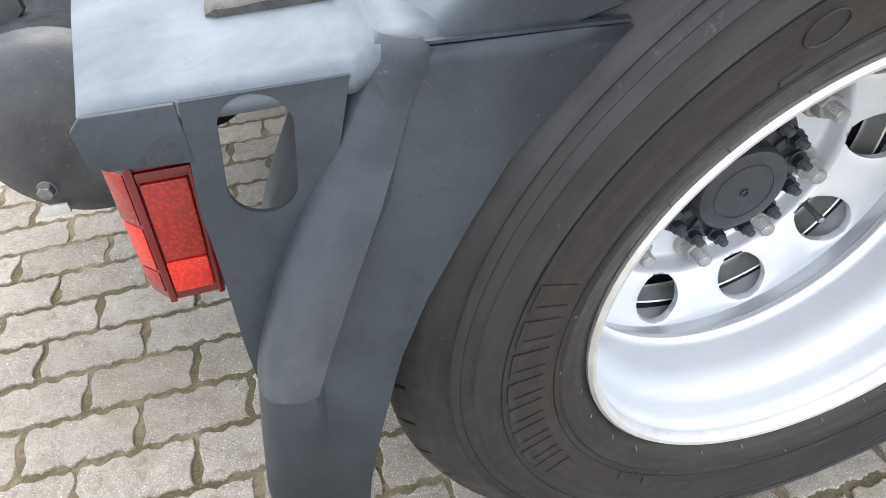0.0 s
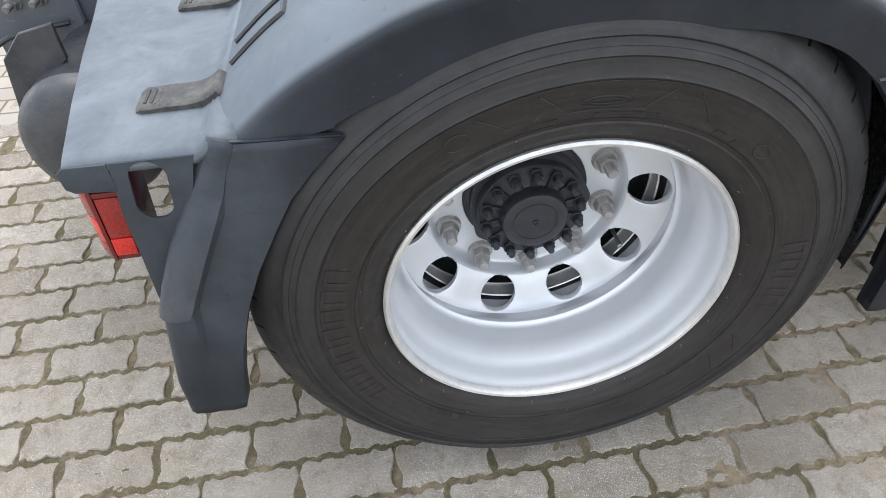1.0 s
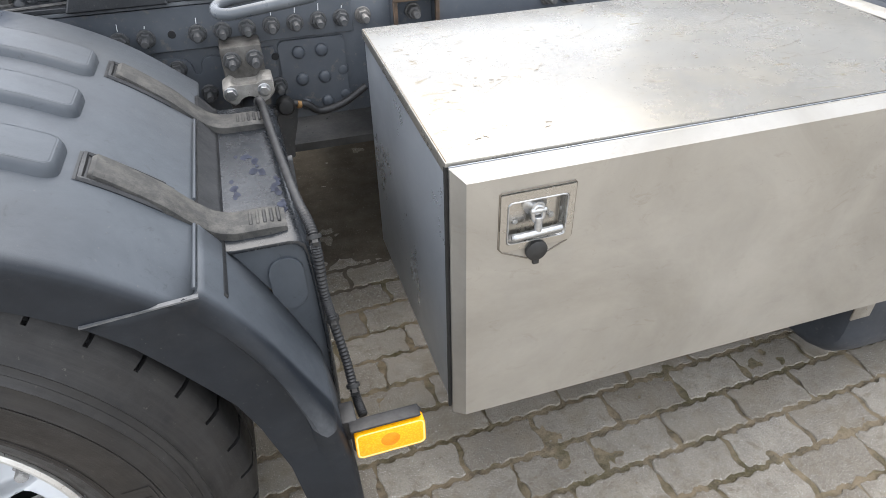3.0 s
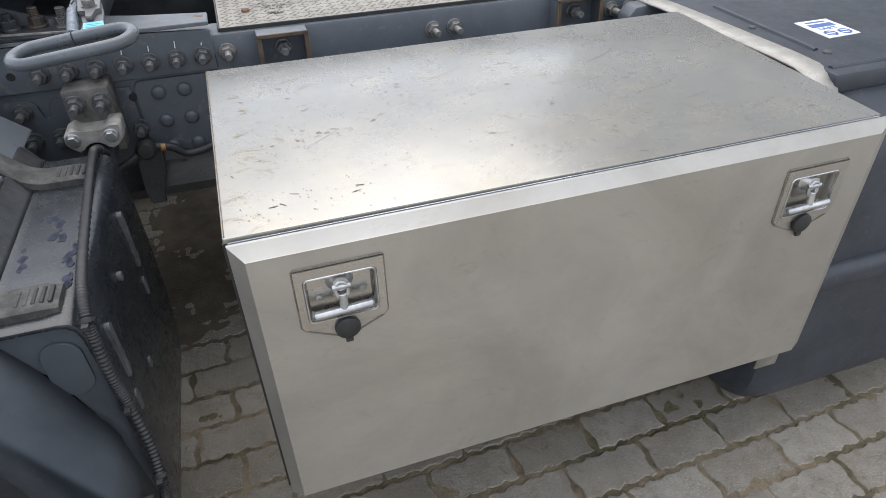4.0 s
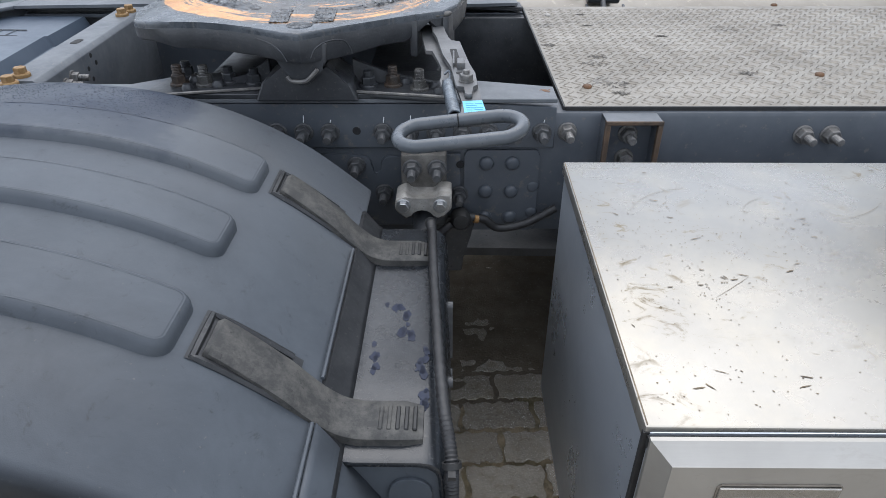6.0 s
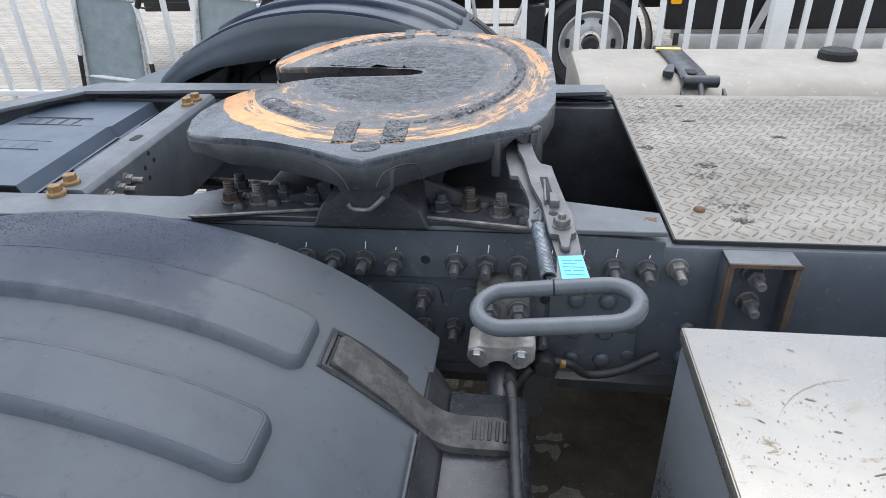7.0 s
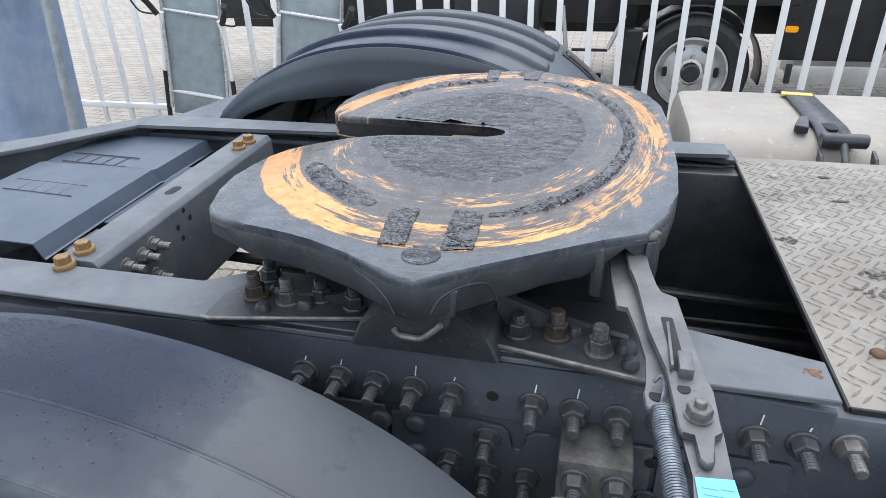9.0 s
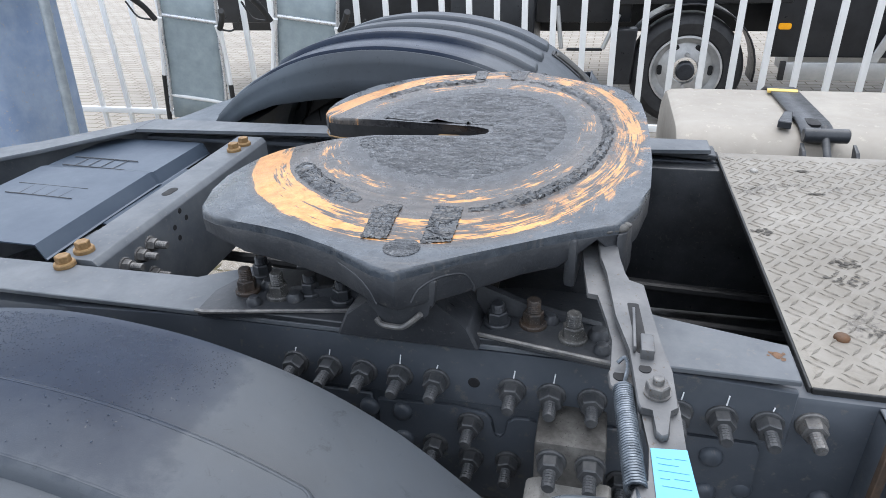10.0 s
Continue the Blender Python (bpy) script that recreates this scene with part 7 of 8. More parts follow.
part("handle_bar", bar_plate([(0.667, 0.70), (0.670, 0.656), (0.676, 0.617), (0.676, 0.585), (0.664, 0.578), (0.660, 0.562), (0.664, 0.552), (0.712, 0.552), (0.711, 0.571), (0.704, 0.619), (0.702, 0.661), (0.697, 0.70)], lambda y: lever_z(y) - 0.0055, 0.005), "lever_steel", lever)
for x0, x1, y0, y1, r in ((0.663, 0.674, 0.716, 0.788, 0.002),):
    b = bmesh.new()
    prism(b, rounded(x0, x1, y0, y1, r), 0.0, 0.0006, "xy")
    for v in b.verts:
        v.co.x += (0.752 - v.co.y) * 0.12
        v.co.z += lever_z(v.co.y) + 0.0068
    part("slot", b, "void_black", lever)
b = bmesh.new()
box(b, 0.670, 0.682, 0.708, 0.735, lever_z(0.72) + 0.004, lever_z(0.72) + 0.016, 0.0015)
box(b, 0.6635, 0.6665, 0.715, 0.782, lever_z(0.75) + 0.004, lever_z(0.75) + 0.011, 0.001)
part("slider", b, "lever_steel", lever)
for x, y, r, lift in ((0.654, 0.698, 0.0065, -0.006), (0.674, 0.696, 0.0056, 0.007), (0.670, 0.565, 0.0055, -0.0005)):
    b = bmesh.new()
    lathe(b, (x, y, lever_z(y) + lift - 0.0008), (0, 0, 1), [(r, 0), (r, 0.0012), (0, 0.0012)], 18)
    part("hole", b, "void_black", lever)
b = bmesh.new()
z = lever_z(0.669)
lathe(b, (0.683, 0.669, z + 0.006), (0, 0, 1), [(0.0115, 0), (0.0115, 0.002), (0.008, 0.002)], 18)
hexagon(b, (0.683, 0.669, z + 0.008), (0, 0, 1), 0.0102, 0.009)
rod(b, (0.683, 0.669, z + 0.016), (0.683, 0.669, z + 0.023), 0.0048)
part("nut", b, "bolt_grey", lever)
b = bmesh.new()
prism(b, [(0.6768, 0.615), (0.7042, 0.618), (0.7098, 0.573), (0.6800, 0.567)][::-1], 0.0, 0.0012, "xy")
for v in b.verts:
    v.co.z += lever_z(v.co.y) - 0.0002
sticker = part("sticker", b, "blue_sticker", lever, "light blue sticker with unreadable lines")
for x0, x1, y0, y1 in ((0.681, 0.692, 0.6065, 0.6085), (0.694, 0.7035, 0.6075, 0.6090), (0.682, 0.697, 0.601, 0.6022), (0.6815, 0.7045, 0.5950, 0.5957), (0.683, 0.690, 0.588, 0.590), (0.693, 0.704, 0.589, 0.5905), (0.684, 0.705, 0.5815, 0.5825)):
    b = bmesh.new()
    box(b, x0, x1, y0, y1, 0, 0.0004)
    for v in b.verts:
        v.co.z += lever_z(v.co.y) + 0.0011
    part("print_bar", b, "faint_print", sticker)
# spring: a helix with hooked ends
P, Q = Vector((0.655, 0.692, 1.046)), Vector((0.667, 0.566, 1.034))
d = (Q - P).normalized()
u = d.orthogonal().normalized()
w = d.cross(u)
coil = []
turns = 40
for k in range(turns * 10 + 1):
    f = k / (turns * 10)
    a = 2 * math.pi * turns * f
    coil.append(P + d * 0.012 + (Q - P - d * 0.024) * f + (u * math.cos(a) + w * math.sin(a)) * 0.0078)
b = bmesh.new()
tube(b, coil, 0.0015, 6)
tube(b, spline([P + Vector((-0.004, 0.016, 0.004)), P + Vector((0.002, 0.020, 0.008)), P + Vector((0.005, 0.012, 0.004)), P + d * 0.012], 5), 0.0018, 6)
tube(b, spline([Q - d * 0.012, Q + Vector((0.004, -0.008, 0.002)), Q + Vector((0.010, -0.014, 0.004))], 5), 0.0018, 6)
part("spring", b, "spring_zinc", lever, "coiled dull zinc spring")
b = bmesh.new()
line = []
for cx, cz, a0 in ((0.722, 1.0415, 90), (0.623, 1.0305, -90)):
    for k in range(17):
        a = radians(a0) - math.pi * k / 16
        line.append((cx + 0.030 * math.cos(a), 0.5235 + 0.030 * math.sin(a), cz + 0.09 * 0.030 * math.sin(a) + 0.11 * 0.030 * math.cos(a)))
tube(b, line, 0.0088, 14, closed=True)
part("loop_handle", b, "handle_paint", lever, "grey painted loop handle")
b = bmesh.new()
lathe(b, (0.6695, 0.5535, 1.0385), (1, 0, 0.11), [(0.0086, 0), (0.0094, 0.0005), (0.0094, 0.0015), (0.0086, 0.002)], 16)
part("weld_seam", b, "void_black", lever)

spread(lever)

# ---- walkway of tread plate ----
walkway = thing("tread_plate_walkway", (1.5, MID_Y, 0.95), "worn aluminium tread plate walkway with dirt patches", "tread plate")
b = bmesh.new()
box(b, 0.862, 3.0, 0.836, 2 * MID_Y - 0.836, 0.9465, 0.9515, 0.001, 1)
box(b, 0.862, 3.0, 0.836, 0.839, 0.930, 0.9490)
part("plate", b, "tread_plate", walkway)
for x0, x1, y0, y1 in ((0.8585, 0.8625, 0.834, 2 * MID_Y - 0.834), (0.8625, 3.0, 0.8325, 0.8362)):
    b = bmesh.new()
    box(b, x0, x1, y0, y1, 0.944, 0.9525, 0.001, 1)
    part("edge_trim", b, "knob_rubber", walkway, "thin black edge trim")
b = bmesh.new()
rng = random.Random(3)
pitch = 0.0265
nx, ny = int(1.45 / pitch), int(0.765 / pitch)
for i in range(nx):
    for j in range(ny):
        for side in (-0.0056, 0.0056):
            a = radians(-40 if (i + j) % 2 else 50) + rng.uniform(-0.04, 0.04)
            L, W, H = 0.0128, 0.0024, 0.0017
            ca, sa = math.cos(a), math.sin(a)
            cx, cy = 0.879 + i * pitch - side * sa, 0.856 + j * pitch + side * ca

            def q(u, v, h):
                return (cx + u * ca - v * sa, cy + u * sa + v * ca, 0.9514 + h)
            ring = [b.verts.new(q(L, 0, 0)), b.verts.new(q(0, W, 0)), b.verts.new(q(-L, 0, 0)), b.verts.new(q(0, -W, 0))]
            t1, t2 = b.verts.new(q(L * 0.55, 0, H)), b.verts.new(q(-L * 0.55, 0, H))
            b.faces.new((ring[0], ring[1], t1))
            b.faces.new((ring[1], t2, t1))
            b.faces.new((ring[1], ring[2], t2))
            b.faces.new((ring[2], ring[3], t2))
            b.faces.new((ring[3], t1, t2))
            b.faces.new((ring[3], ring[0], t1))
tagged(part("tread_relief", b, "tread_plate", walkway, "raised lozenge bars", smooth=False), kind="stuff")
head = rivet_mesh("screw_head", "rust_iron", 0.009, 0.006)
pale = rivet_mesh("screw_head", "cast_alloy", 0.008, 0.006)
for x, y, me in ((0.917, 1.505, pale), (0.919, 0.938, head), (1.562, 1.621, head), (1.39, 1.008, head)):
    share("screw_head", me, walkway, turned(x, y, 0.9515, UP))
# clods and smears of dirt lying between the bars
for x, y, r, w in ((0.981, 0.952, 0.034, 0.5), (0.972, 0.905, 0.020, 0.6), (0.980, 1.137, 0.022, 0.6), (1.007, 1.519, 0.013, 0.35), (0.963, 1.089, 0.030, 0.6), (0.885, 1.225, 0.020, 0.6), (1.002, 1.401, 0.014, 0.3), (1.16, 1.30, 0.018, 0.4), (1.25, 1.02, 0.026, 0.5), (1.48, 1.40, 0.020, 0.4)):
    b = bmesh.new()
    for k in range(34):
        d, t = r * rng.random() ** 0.7, rng.uniform(0, 2 * math.pi)
        cx, cy, e = x + d * math.cos(t), y + d * math.sin(t) * w, rng.uniform(0.0012, 0.0045)
        b.faces.new([b.verts.new((cx + e * rng.uniform(0.6, 1.3) * math.cos(a), cy + e * rng.uniform(0.4, 0.9) * math.sin(a), 0.9523 + 0.00003 * k)) for a in np.linspace(0, 2 * math.pi, 8)[:-1]])
    tagged(part("dirt_clod", b, "walk_dirt", walkway, "dark dried dirt", smooth=False), kind="stuff")
b = bmesh.new()
prism(b, [(0.70, 1.585), (0.70, FAR_WEB + 0.01), (0.855, FAR_WEB + 0.01), (0.855, 1.56)], 0.951, 0.962, "xy", 0.002)
part("edge_plate", b, "black_steel", walkway)

spread(walkway)

# dark pit between the rails: cables and pipes
pit = thing("pipe_bundle", (0.80, MID_Y, 0.70), "black pipes and cables between the frame rails", "pipes")
for k, (y, z, r) in enumerate(((1.05, 0.80, 0.012), (1.10, 0.82, 0.010), (1.16, 0.78, 0.014), (1.32, 0.80, 0.012), (1.42, 0.82, 0.010), (1.50, 0.78, 0.012))):
    b = bmesh.new()
    tube(b, spline([(-0.6, y, z - 0.03), (0.0, y + 0.02, z - 0.06), (0.5, y - 0.02, z - 0.08), (0.8, y + 0.03, z - 0.12), (1.3, y, z - 0.12)], 6), r, 8)
    part("pipe", b, "hose_black", pit)
# added black panel: hides the lit far rail and keeps the pit dark
b = bmesh.new()
box(b, 0.56, 3.0, FAR_WEB - 0.090, FAR_WEB - 0.0465, 0.60, 0.942, 0.004)
part("cable_duct", b, "black_steel", pit, "black panel added to darken the pit")
spread(pit)
# added sheet below the rails: blocks light and view so the pit stays dark
under = thing("undertray", (0.8, MID_Y, 0.40), "black sheet added between the frame rails to keep the pit dark", "underbody")
b = bmesh.new()
prism(b, [(-1.0, 0.99), (3.0, 0.90), (3.0, 1.78), (0.64, 1.78), (0.62, 1.50), (-1.0, 1.45)], 0.56, 0.58, "xy")
part("upper_tray", b, "black_steel", under)
spread(under)

# ---- near tank with its cover and strap ----
tank = thing("side_tank", (2.3, 0.5, 0.1), "dark blue-grey plastic tank with lid, strap and white sticker", "tank")
sec = []
for x, s in ((1.842, 0.90), (1.850, 0.95), (1.875, 0.985), (1.92, 1.0), (2.3, 1.0), (3.1, 1.0)):
    cy, cz = 0.50, 0.52
    ring = []
    for y, z in rounded(0.150, 0.82, 0.105, 0.893, 0.11, 6):
        f = s if z < 0.85 else 1 - (1 - s) * 0.5
        ring.append((x, cy + (y - cy) * f, cz + (z - cz) * f))
    sec.append(ring)
b = bmesh.new()
loft(b, sec, True)
b.faces.new([v for v in b.verts][:len(sec[0])])
part("tank_body", b, "tank_cover_plastic", tank)
b = bmesh.new()
box(b, 1.845, 3.1, 0.128, 0.20, 0.50, 0.56, 0.02, 3)
part("tank_rib", b, "tank_cover_plastic", tank)
b = bmesh.new()
prism(b, [(1.862, 0.232), (3.1, 0.226), (3.1, 0.80), (1.862, 0.80)], 0.886, 0.925, "xy", 0.008, 2)
lid_part = part("tank_lid", b, "tank_cover_plastic", tank)
b = bmesh.new()
tube(b, spline([(1.941, 0.66, 0.9235), (1.937, 0.613, 0.925), (1.929, 0.48, 0.925), (1.922, 0.364, 0.925), (1.922, 0.345, 0.9235)], 6), 0.0065, 8)
tube(b, [(1.875, 0.262, 0.9225), (3.05, 0.256, 0.9225)], 0.007, 8)
part("lid_rib", b, "tank_cover_plastic", lid_part)
screw = rivet_mesh("screw_head", "bolt_dark", 0.008, 0.005)
for x, y in ((1.910, 0.501), (1.931, 0.326), (1.961, 0.745), (2.25, 0.42)):
    share("screw_head", screw, lid_part, turned(x, y, 0.925, UP))
b = bmesh.new()
rows = []
for y, z in [(0.78, 0.926), (0.70, 0.929), (0.50, 0.930), (0.34, 0.930), (0.285, 0.928), (0.255, 0.921), (0.236, 0.908), (0.226, 0.890), (0.200, 0.860), (0.160, 0.80), (0.146, 0.70), (0.146, 0.3)]:
    rows.append([(1.817, y, z), (1.872, y, z)])
loft(b, rows)
solid(part("tank_strap", b, "strap_steel", tank, "dull grey steel strap with rust stains"), 0.004)
b = bmesh.new()
prism(b, [(2.007, 0.491), (1.998, 0.388), (2.081, 0.392), (2.090, 0.491)], 0.9252, 0.9266, "xy")
label_part = part("sticker", b, "white_sticker", tank, "white square sticker with blue print")


def on_sticker(u, v):
    """u along the print's line, v up it, both from 0 to 1."""
    p = Vector((1.998, 0.388, 0)).lerp(Vector((2.081, 0.392, 0)), u)
    q = Vector((2.007, 0.491, 0)).lerp(Vector((2.090, 0.491, 0)), u)
    return p.lerp(q, v)


for u0, u1, v0, v1 in ((0.22, 0.80, 0.84, 0.90), (0.15, 0.86, 0.58, 0.76)):
    b = bmesh.new()
    prism(b, [tuple(on_sticker(u, v)[:2]) for u, v in ((u0, v0), (u1, v0), (u1, v1), (u0, v1))], 0.9266, 0.9272, "xy")
    part("print_bar", b, "print_blue", label_part)
for u in (0.28, 0.72):
    b = bmesh.new()
    c = on_sticker(u, 0.20)
    ring = [(c.x + 0.0125 * math.cos(t), c.y + 0.0125 * math.sin(t), 0.9270) for t in np.linspace(0, 2 * math.pi, 24, endpoint=False)]
    tube(b, ring, 0.0012, 5, closed=True)
    rod(b, (c.x - 0.008, c.y + 0.008, 0.927), (c.x + 0.008, c.y - 0.008, 0.927), 0.0011, 6)
    part("print_ring", b, "print_blue", label_part)
word = bpy.data.curves.new("word", 'FONT')
word.body, word.size, word.extrude, word.align_x = "ONLY", 0.017, 0.0003, 'CENTER'
word.materials.append(MATS["print_blue"])
wo = new("printed_word", word)
wo.parent = label_part
c = on_sticker(0.5, 0.42)
wo.matrix_basis = pose(c.x, c.y, 0.9269, 0, 0, 2)

# ---- pieces at the tank's far corner: cast step bracket ----
b = bmesh.new()
prism(b, [(1.772, 0.70), (1.772, 0.90), (1.79, 0.920), (1.86, 0.926), (1.90, 0.920), (1.90, 0.72)], 0.74, 0.79, "xz", 0.006, 2)
step = solo("cast_bracket", b, "frame_top", "grey cast bracket between frame and tank", "bracket")

# ---- air tank at the rear ----
tank2 = thing("air_tank", (-0.87, 0.9, 0.45), "dark grey cylindrical air tank below the frame", "air tank")
b = bmesh.new()
lathe(b, (-0.866, 0.505, 0.552), (0, 1, 0), [(0, 0.0), (0.06, 0.002), (0.105, 0.010), (0.130, 0.024), (0.141, 0.042), (0.1435, 0.06), (0.145, 0.062), (0.1435, 0.066), (0.1435, 1.30), (0.10, 1.36), (0, 1.37)], 48)
part("shell", b, "black_steel", tank2)
cap = bolt_mesh("drain_plug", "bolt_grey", 0.0135, 0.0115, 0.014)
share("drain_plug", cap, tank2, turned(-0.924, 0.512, 0.486))
b = bmesh.new()
box(b, -0.948, -0.910, 0.5110, 0.516, 0.438, 0.455, 0.001)
part("type_plate", b, "grey_label", tank2)
b = bmesh.new()
prism(b, [(-1.02, 0.60), (-1.00, 0.71), (-0.95, 0.76), (-0.88, 0.775), (-0.88, 0.70)], 0.62, 0.632, "xz", 0.002)
part("hanger", b, "black_steel", tank2)

# ---- cover panels between the rails at the rear ----
for x0, x1, y0, y1, z, full in ((-0.610, -0.338, 0.985, 1.545, 0.945, True), (-1.02, -0.66, 1.00, 1.22, 0.932, False)):
    cover = thing("pressed_cover", ((x0 + x1) / 2, (y0 + y1) / 2, z), "blue-grey pressed metal cover panel between the frame rails", "cover panel")
    b = bmesh.new()
    rows = []
    for x, d in ((x0 - 0.035, 0.045), (x0 - 0.006, 0.006), (x0, 0.0), (x0 + 0.10, -0.001), (x1 - 0.10, -0.001), (x1, 0.0), (x1 + 0.012, 0.026), (x1 + 0.015, 0.028)):
        f = (x - x0) / (x1 - x0)
        rows.append([(x + 0.032 * f, y0, z - d), (x + 0.018 * f, y0 + 0.33 * (y1 - y0), z - d + 0.001), (x + 0.012 * f, y0 + 0.60 * (y1 - y0), z - d + 0.004), (x + 0.010 * f, y0 + 0.63 * (y1 - y0), z - d),
                     (x, y1 - 0.006, z - d), (x, y1, z - d - 0.004), (x, y1 + 0.004, z - d - 0.02)])
    loft(b, rows)
    solid(part("sheet", b, "panel_blue_grey", cover, smooth=False), 0.003)
    for (u0, w0), (u1, w1), (u2, w2), (u3, w3) in ((((-0.585, 1.395), (-0.405, 1.386), (-0.573, 1.343), (-0.398, 1.331)), ((-0.579, 1.228), (-0.398, 1.219), (-0.565, 1.178), (-0.394, 1.169))) if full else ()):
        for p, q in (((u0, w0), (u1, w1)), ((u2, w2), (u3, w3))):
            b = bmesh.new()
            rod(b, (*p, z + 0.0025), (*q, z + 0.0025), 0.0013, 5)
            part("pressed_line", b, "black_steel", cover)
        for f in (0.25, 0.45, 0.65, 0.85):
            b = bmesh.new()
            rod(b, (u0 + (u1 - u0) * f, w0 + (w1 - w0) * f, z + 0.0022), (u2 + (u3 - u2) * (f - 0.05), w2 + (w3 - w2) * (f - 0.05), z + 0.0022), 0.0009, 5)
            part("pressed_line", b, "frame_paint", cover)
    spread(cover)
# support rail: a folded lip over the middle, bare blocks at the ends
rail = thing("cover_rail", (-0.29, 1.27, 0.90), "black support rail beside the cover panels", "rail")
b = bmesh.new()
prism(b, [(-0.322, 0.918), (-0.276, 0.914), (-0.270, 0.911), (-0.270, 0.898), (-0.273, 0.898), (-0.274, 0.909), (-0.278, 0.911), (-0.322, 0.915)], 1.135, 1.430, "xz", 0.0008)
part("folded_lip", b, "panel_blue_grey", rail)
for y0, y1 in ((1.03, 1.115), (1.445, 1.535)):
    b = bmesh.new()
    box(b, -0.300, -0.272, y0, y1, 0.896, 0.913, 0.003)
    part("support_block", b, "frame_top", rail)
b = bmesh.new()
box(b, -0.300, -0.275, 0.96, 1.55, 0.82, 0.896, 0.003)
part("support_bar", b, "black_steel", rail)

spread(rail)

# ---- far fuel tank ----
ftank = thing("fuel_tank", (1.8, 2.1, 0.3), "pale aluminium fuel tank with black strap", "fuel tank")
sec = []
for x, s in ((0.800, 0.93), (0.806, 0.975), (0.820, 0.995), (0.86, 1.0), (0.872, 1.006), (0.884, 1.0), (3.2, 1.0)):
    sec.append([(x, 2.11 + (y - 2.11) * s, 0.61 + (z - 0.61) * s) for y, z in rounded(1.78, 2.44, 0.30, 0.925, 0.16, 9)])
b = bmesh.new()
loft(b, sec, True)
b.faces.new([v for v in b.verts][:len(sec[0])])
part("shell", b, "alu_tank", ftank)
for x0 in (1.09, 2.3):
    b = bmesh.new()
    rows = []
    for y, z in rounded(1.775, 2.445, 0.295, 0.930, 0.164, 9)[6:24]:
        rows.append([(x0, y, z), (x0 + 0.075, y, z)])
    loft(b, rows)
    st = part("strap", b, "black_steel", ftank, "black steel strap")
    solid(st, 0.006, 1.0)
    b = bmesh.new()
    rod(b, (x0 - 0.006, 1.835, 0.930), (x0 + 0.092, 1.835, 0.930), 0.017, 16)
    rod(b, (x0 - 0.012, 1.775, 0.880), (x0 + 0.105, 1.775, 0.880), 0.014, 16)
    for x in (x0 - 0.008, x0 + 0.104):
        prism(b, [(1.745, 0.855), (1.80, 0.850), (1.822, 0.915), (1.790, 0.905)], x - 0.004, x + 0.004, "yz", 0.001)
    part("buckle", b, "black_steel", st)
    b = bmesh.new()
    rod(b, (x0 + 0.042, 1.855, 0.946), (x0 + 0.040, 1.765, 0.884), 0.0085, 12)
    part("clamp_bolt", b, "bolt_dark", st)
    b = bmesh.new()
    prism(b, rounded(x0 + 0.022, x0 + 0.052, 1.90, 1.96, 0.013), 0.928, 0.9365, "xy")
    part("slot", b, "void_black", st)
    b = bmesh.new()
    prism(b, [(x0 - 0.050, 1.90), (x0 - 0.022, 1.885), (x0 + 0.002, 1.985), (x0 - 0.018, 1.99)], 0.927, 0.945, "xy", 0.002)
    part("strap_end", b, "black_steel", st)
b = bmesh.new()
prism(b, [(1.08, 2.24), (1.16, 2.23), (1.165, 2.26), (1.085, 2.27)], 0.931, 0.938, "xy", 0.001)
part("yellow_tab", b, "yellow_tag", ftank, "faded yellow tag")
for x0 in (1.0, 2.2):
    b = bmesh.new()
    box(b, x0, x0 + 0.10, FAR_WEB - 0.012, 1.86, 0.36, 0.86, 0.006)
    part("tank_bracket", b, "black_steel", ftank)
b = bmesh.new()
lathe(b, (1.62, 2.15, 0.915), (0, 0, 1), [(0.055, 0), (0.055, 0.03), (0.048, 0.038), (0, 0.04)], 28)
part("filler_cap", b, "void_black", ftank)

spread(ftank)

# ---- the lorry's own cab, ahead of the walkway ----
b = bmesh.new()
box(b, 2.62, 4.7, 0.02, 2.43, 0.953, 3.6, 0.06, 3)
solo("truck_cab", b, "cab_paint", "plain white rear wall of the lorry cab", "truck cab")

# ---- the yard behind ----
fence = thing("fence", (0, 4.3, 0), "white painted steel bar fence", "fence")
FY = 4.26
b = bmesh.new()
box(b, -6.0, 6.0, FY - 0.02, FY + 0.02, 0.212, 0.254, 0.004)
part("bottom_rail", b, "white_paint", fence)
b = bmesh.new()
box(b, -6.0, 6.0, FY - 0.02, FY + 0.02, 1.55, 1.60, 0.004)
part("top_rail", b, "white_paint", fence)
b = bmesh.new()
box(b, -0.018, 0.018, -0.012, 0.012, 0.09, 1.60, 0.003)
bar0 = part("bar", b, "white_paint", fence)
bar0.matrix_basis = pose(-3.17, FY, 0)
xs = [-3.17 - 0.245 * k for k in range(1, 9)] + [-2.935, -2.70, -2.47, -2.24, -2.025, -1.82, -1.61, -1.40, -1.20, -1.00, -0.80, -0.607, -0.43, -0.255, -0.08, 0.092, 0.265, 0.448]
xs += [0.630 + 0.1725 * k for k in range(0, 28)]
for x in xs:
    share("bar", bar0.data, fence, pose(x, FY, 0))
b = bmesh.new()
box(b, 2.145, 2.255, FY - 0.05, FY + 0.05, 0.0, 1.7, 0.006)
part("post", b, "white_paint", fence)
b = bmesh.new()
box(b, -4.6, -4.5, FY - 0.05, FY + 0.05, 0.0, 1.7, 0.006)
part("post", b, "white_paint", fence)


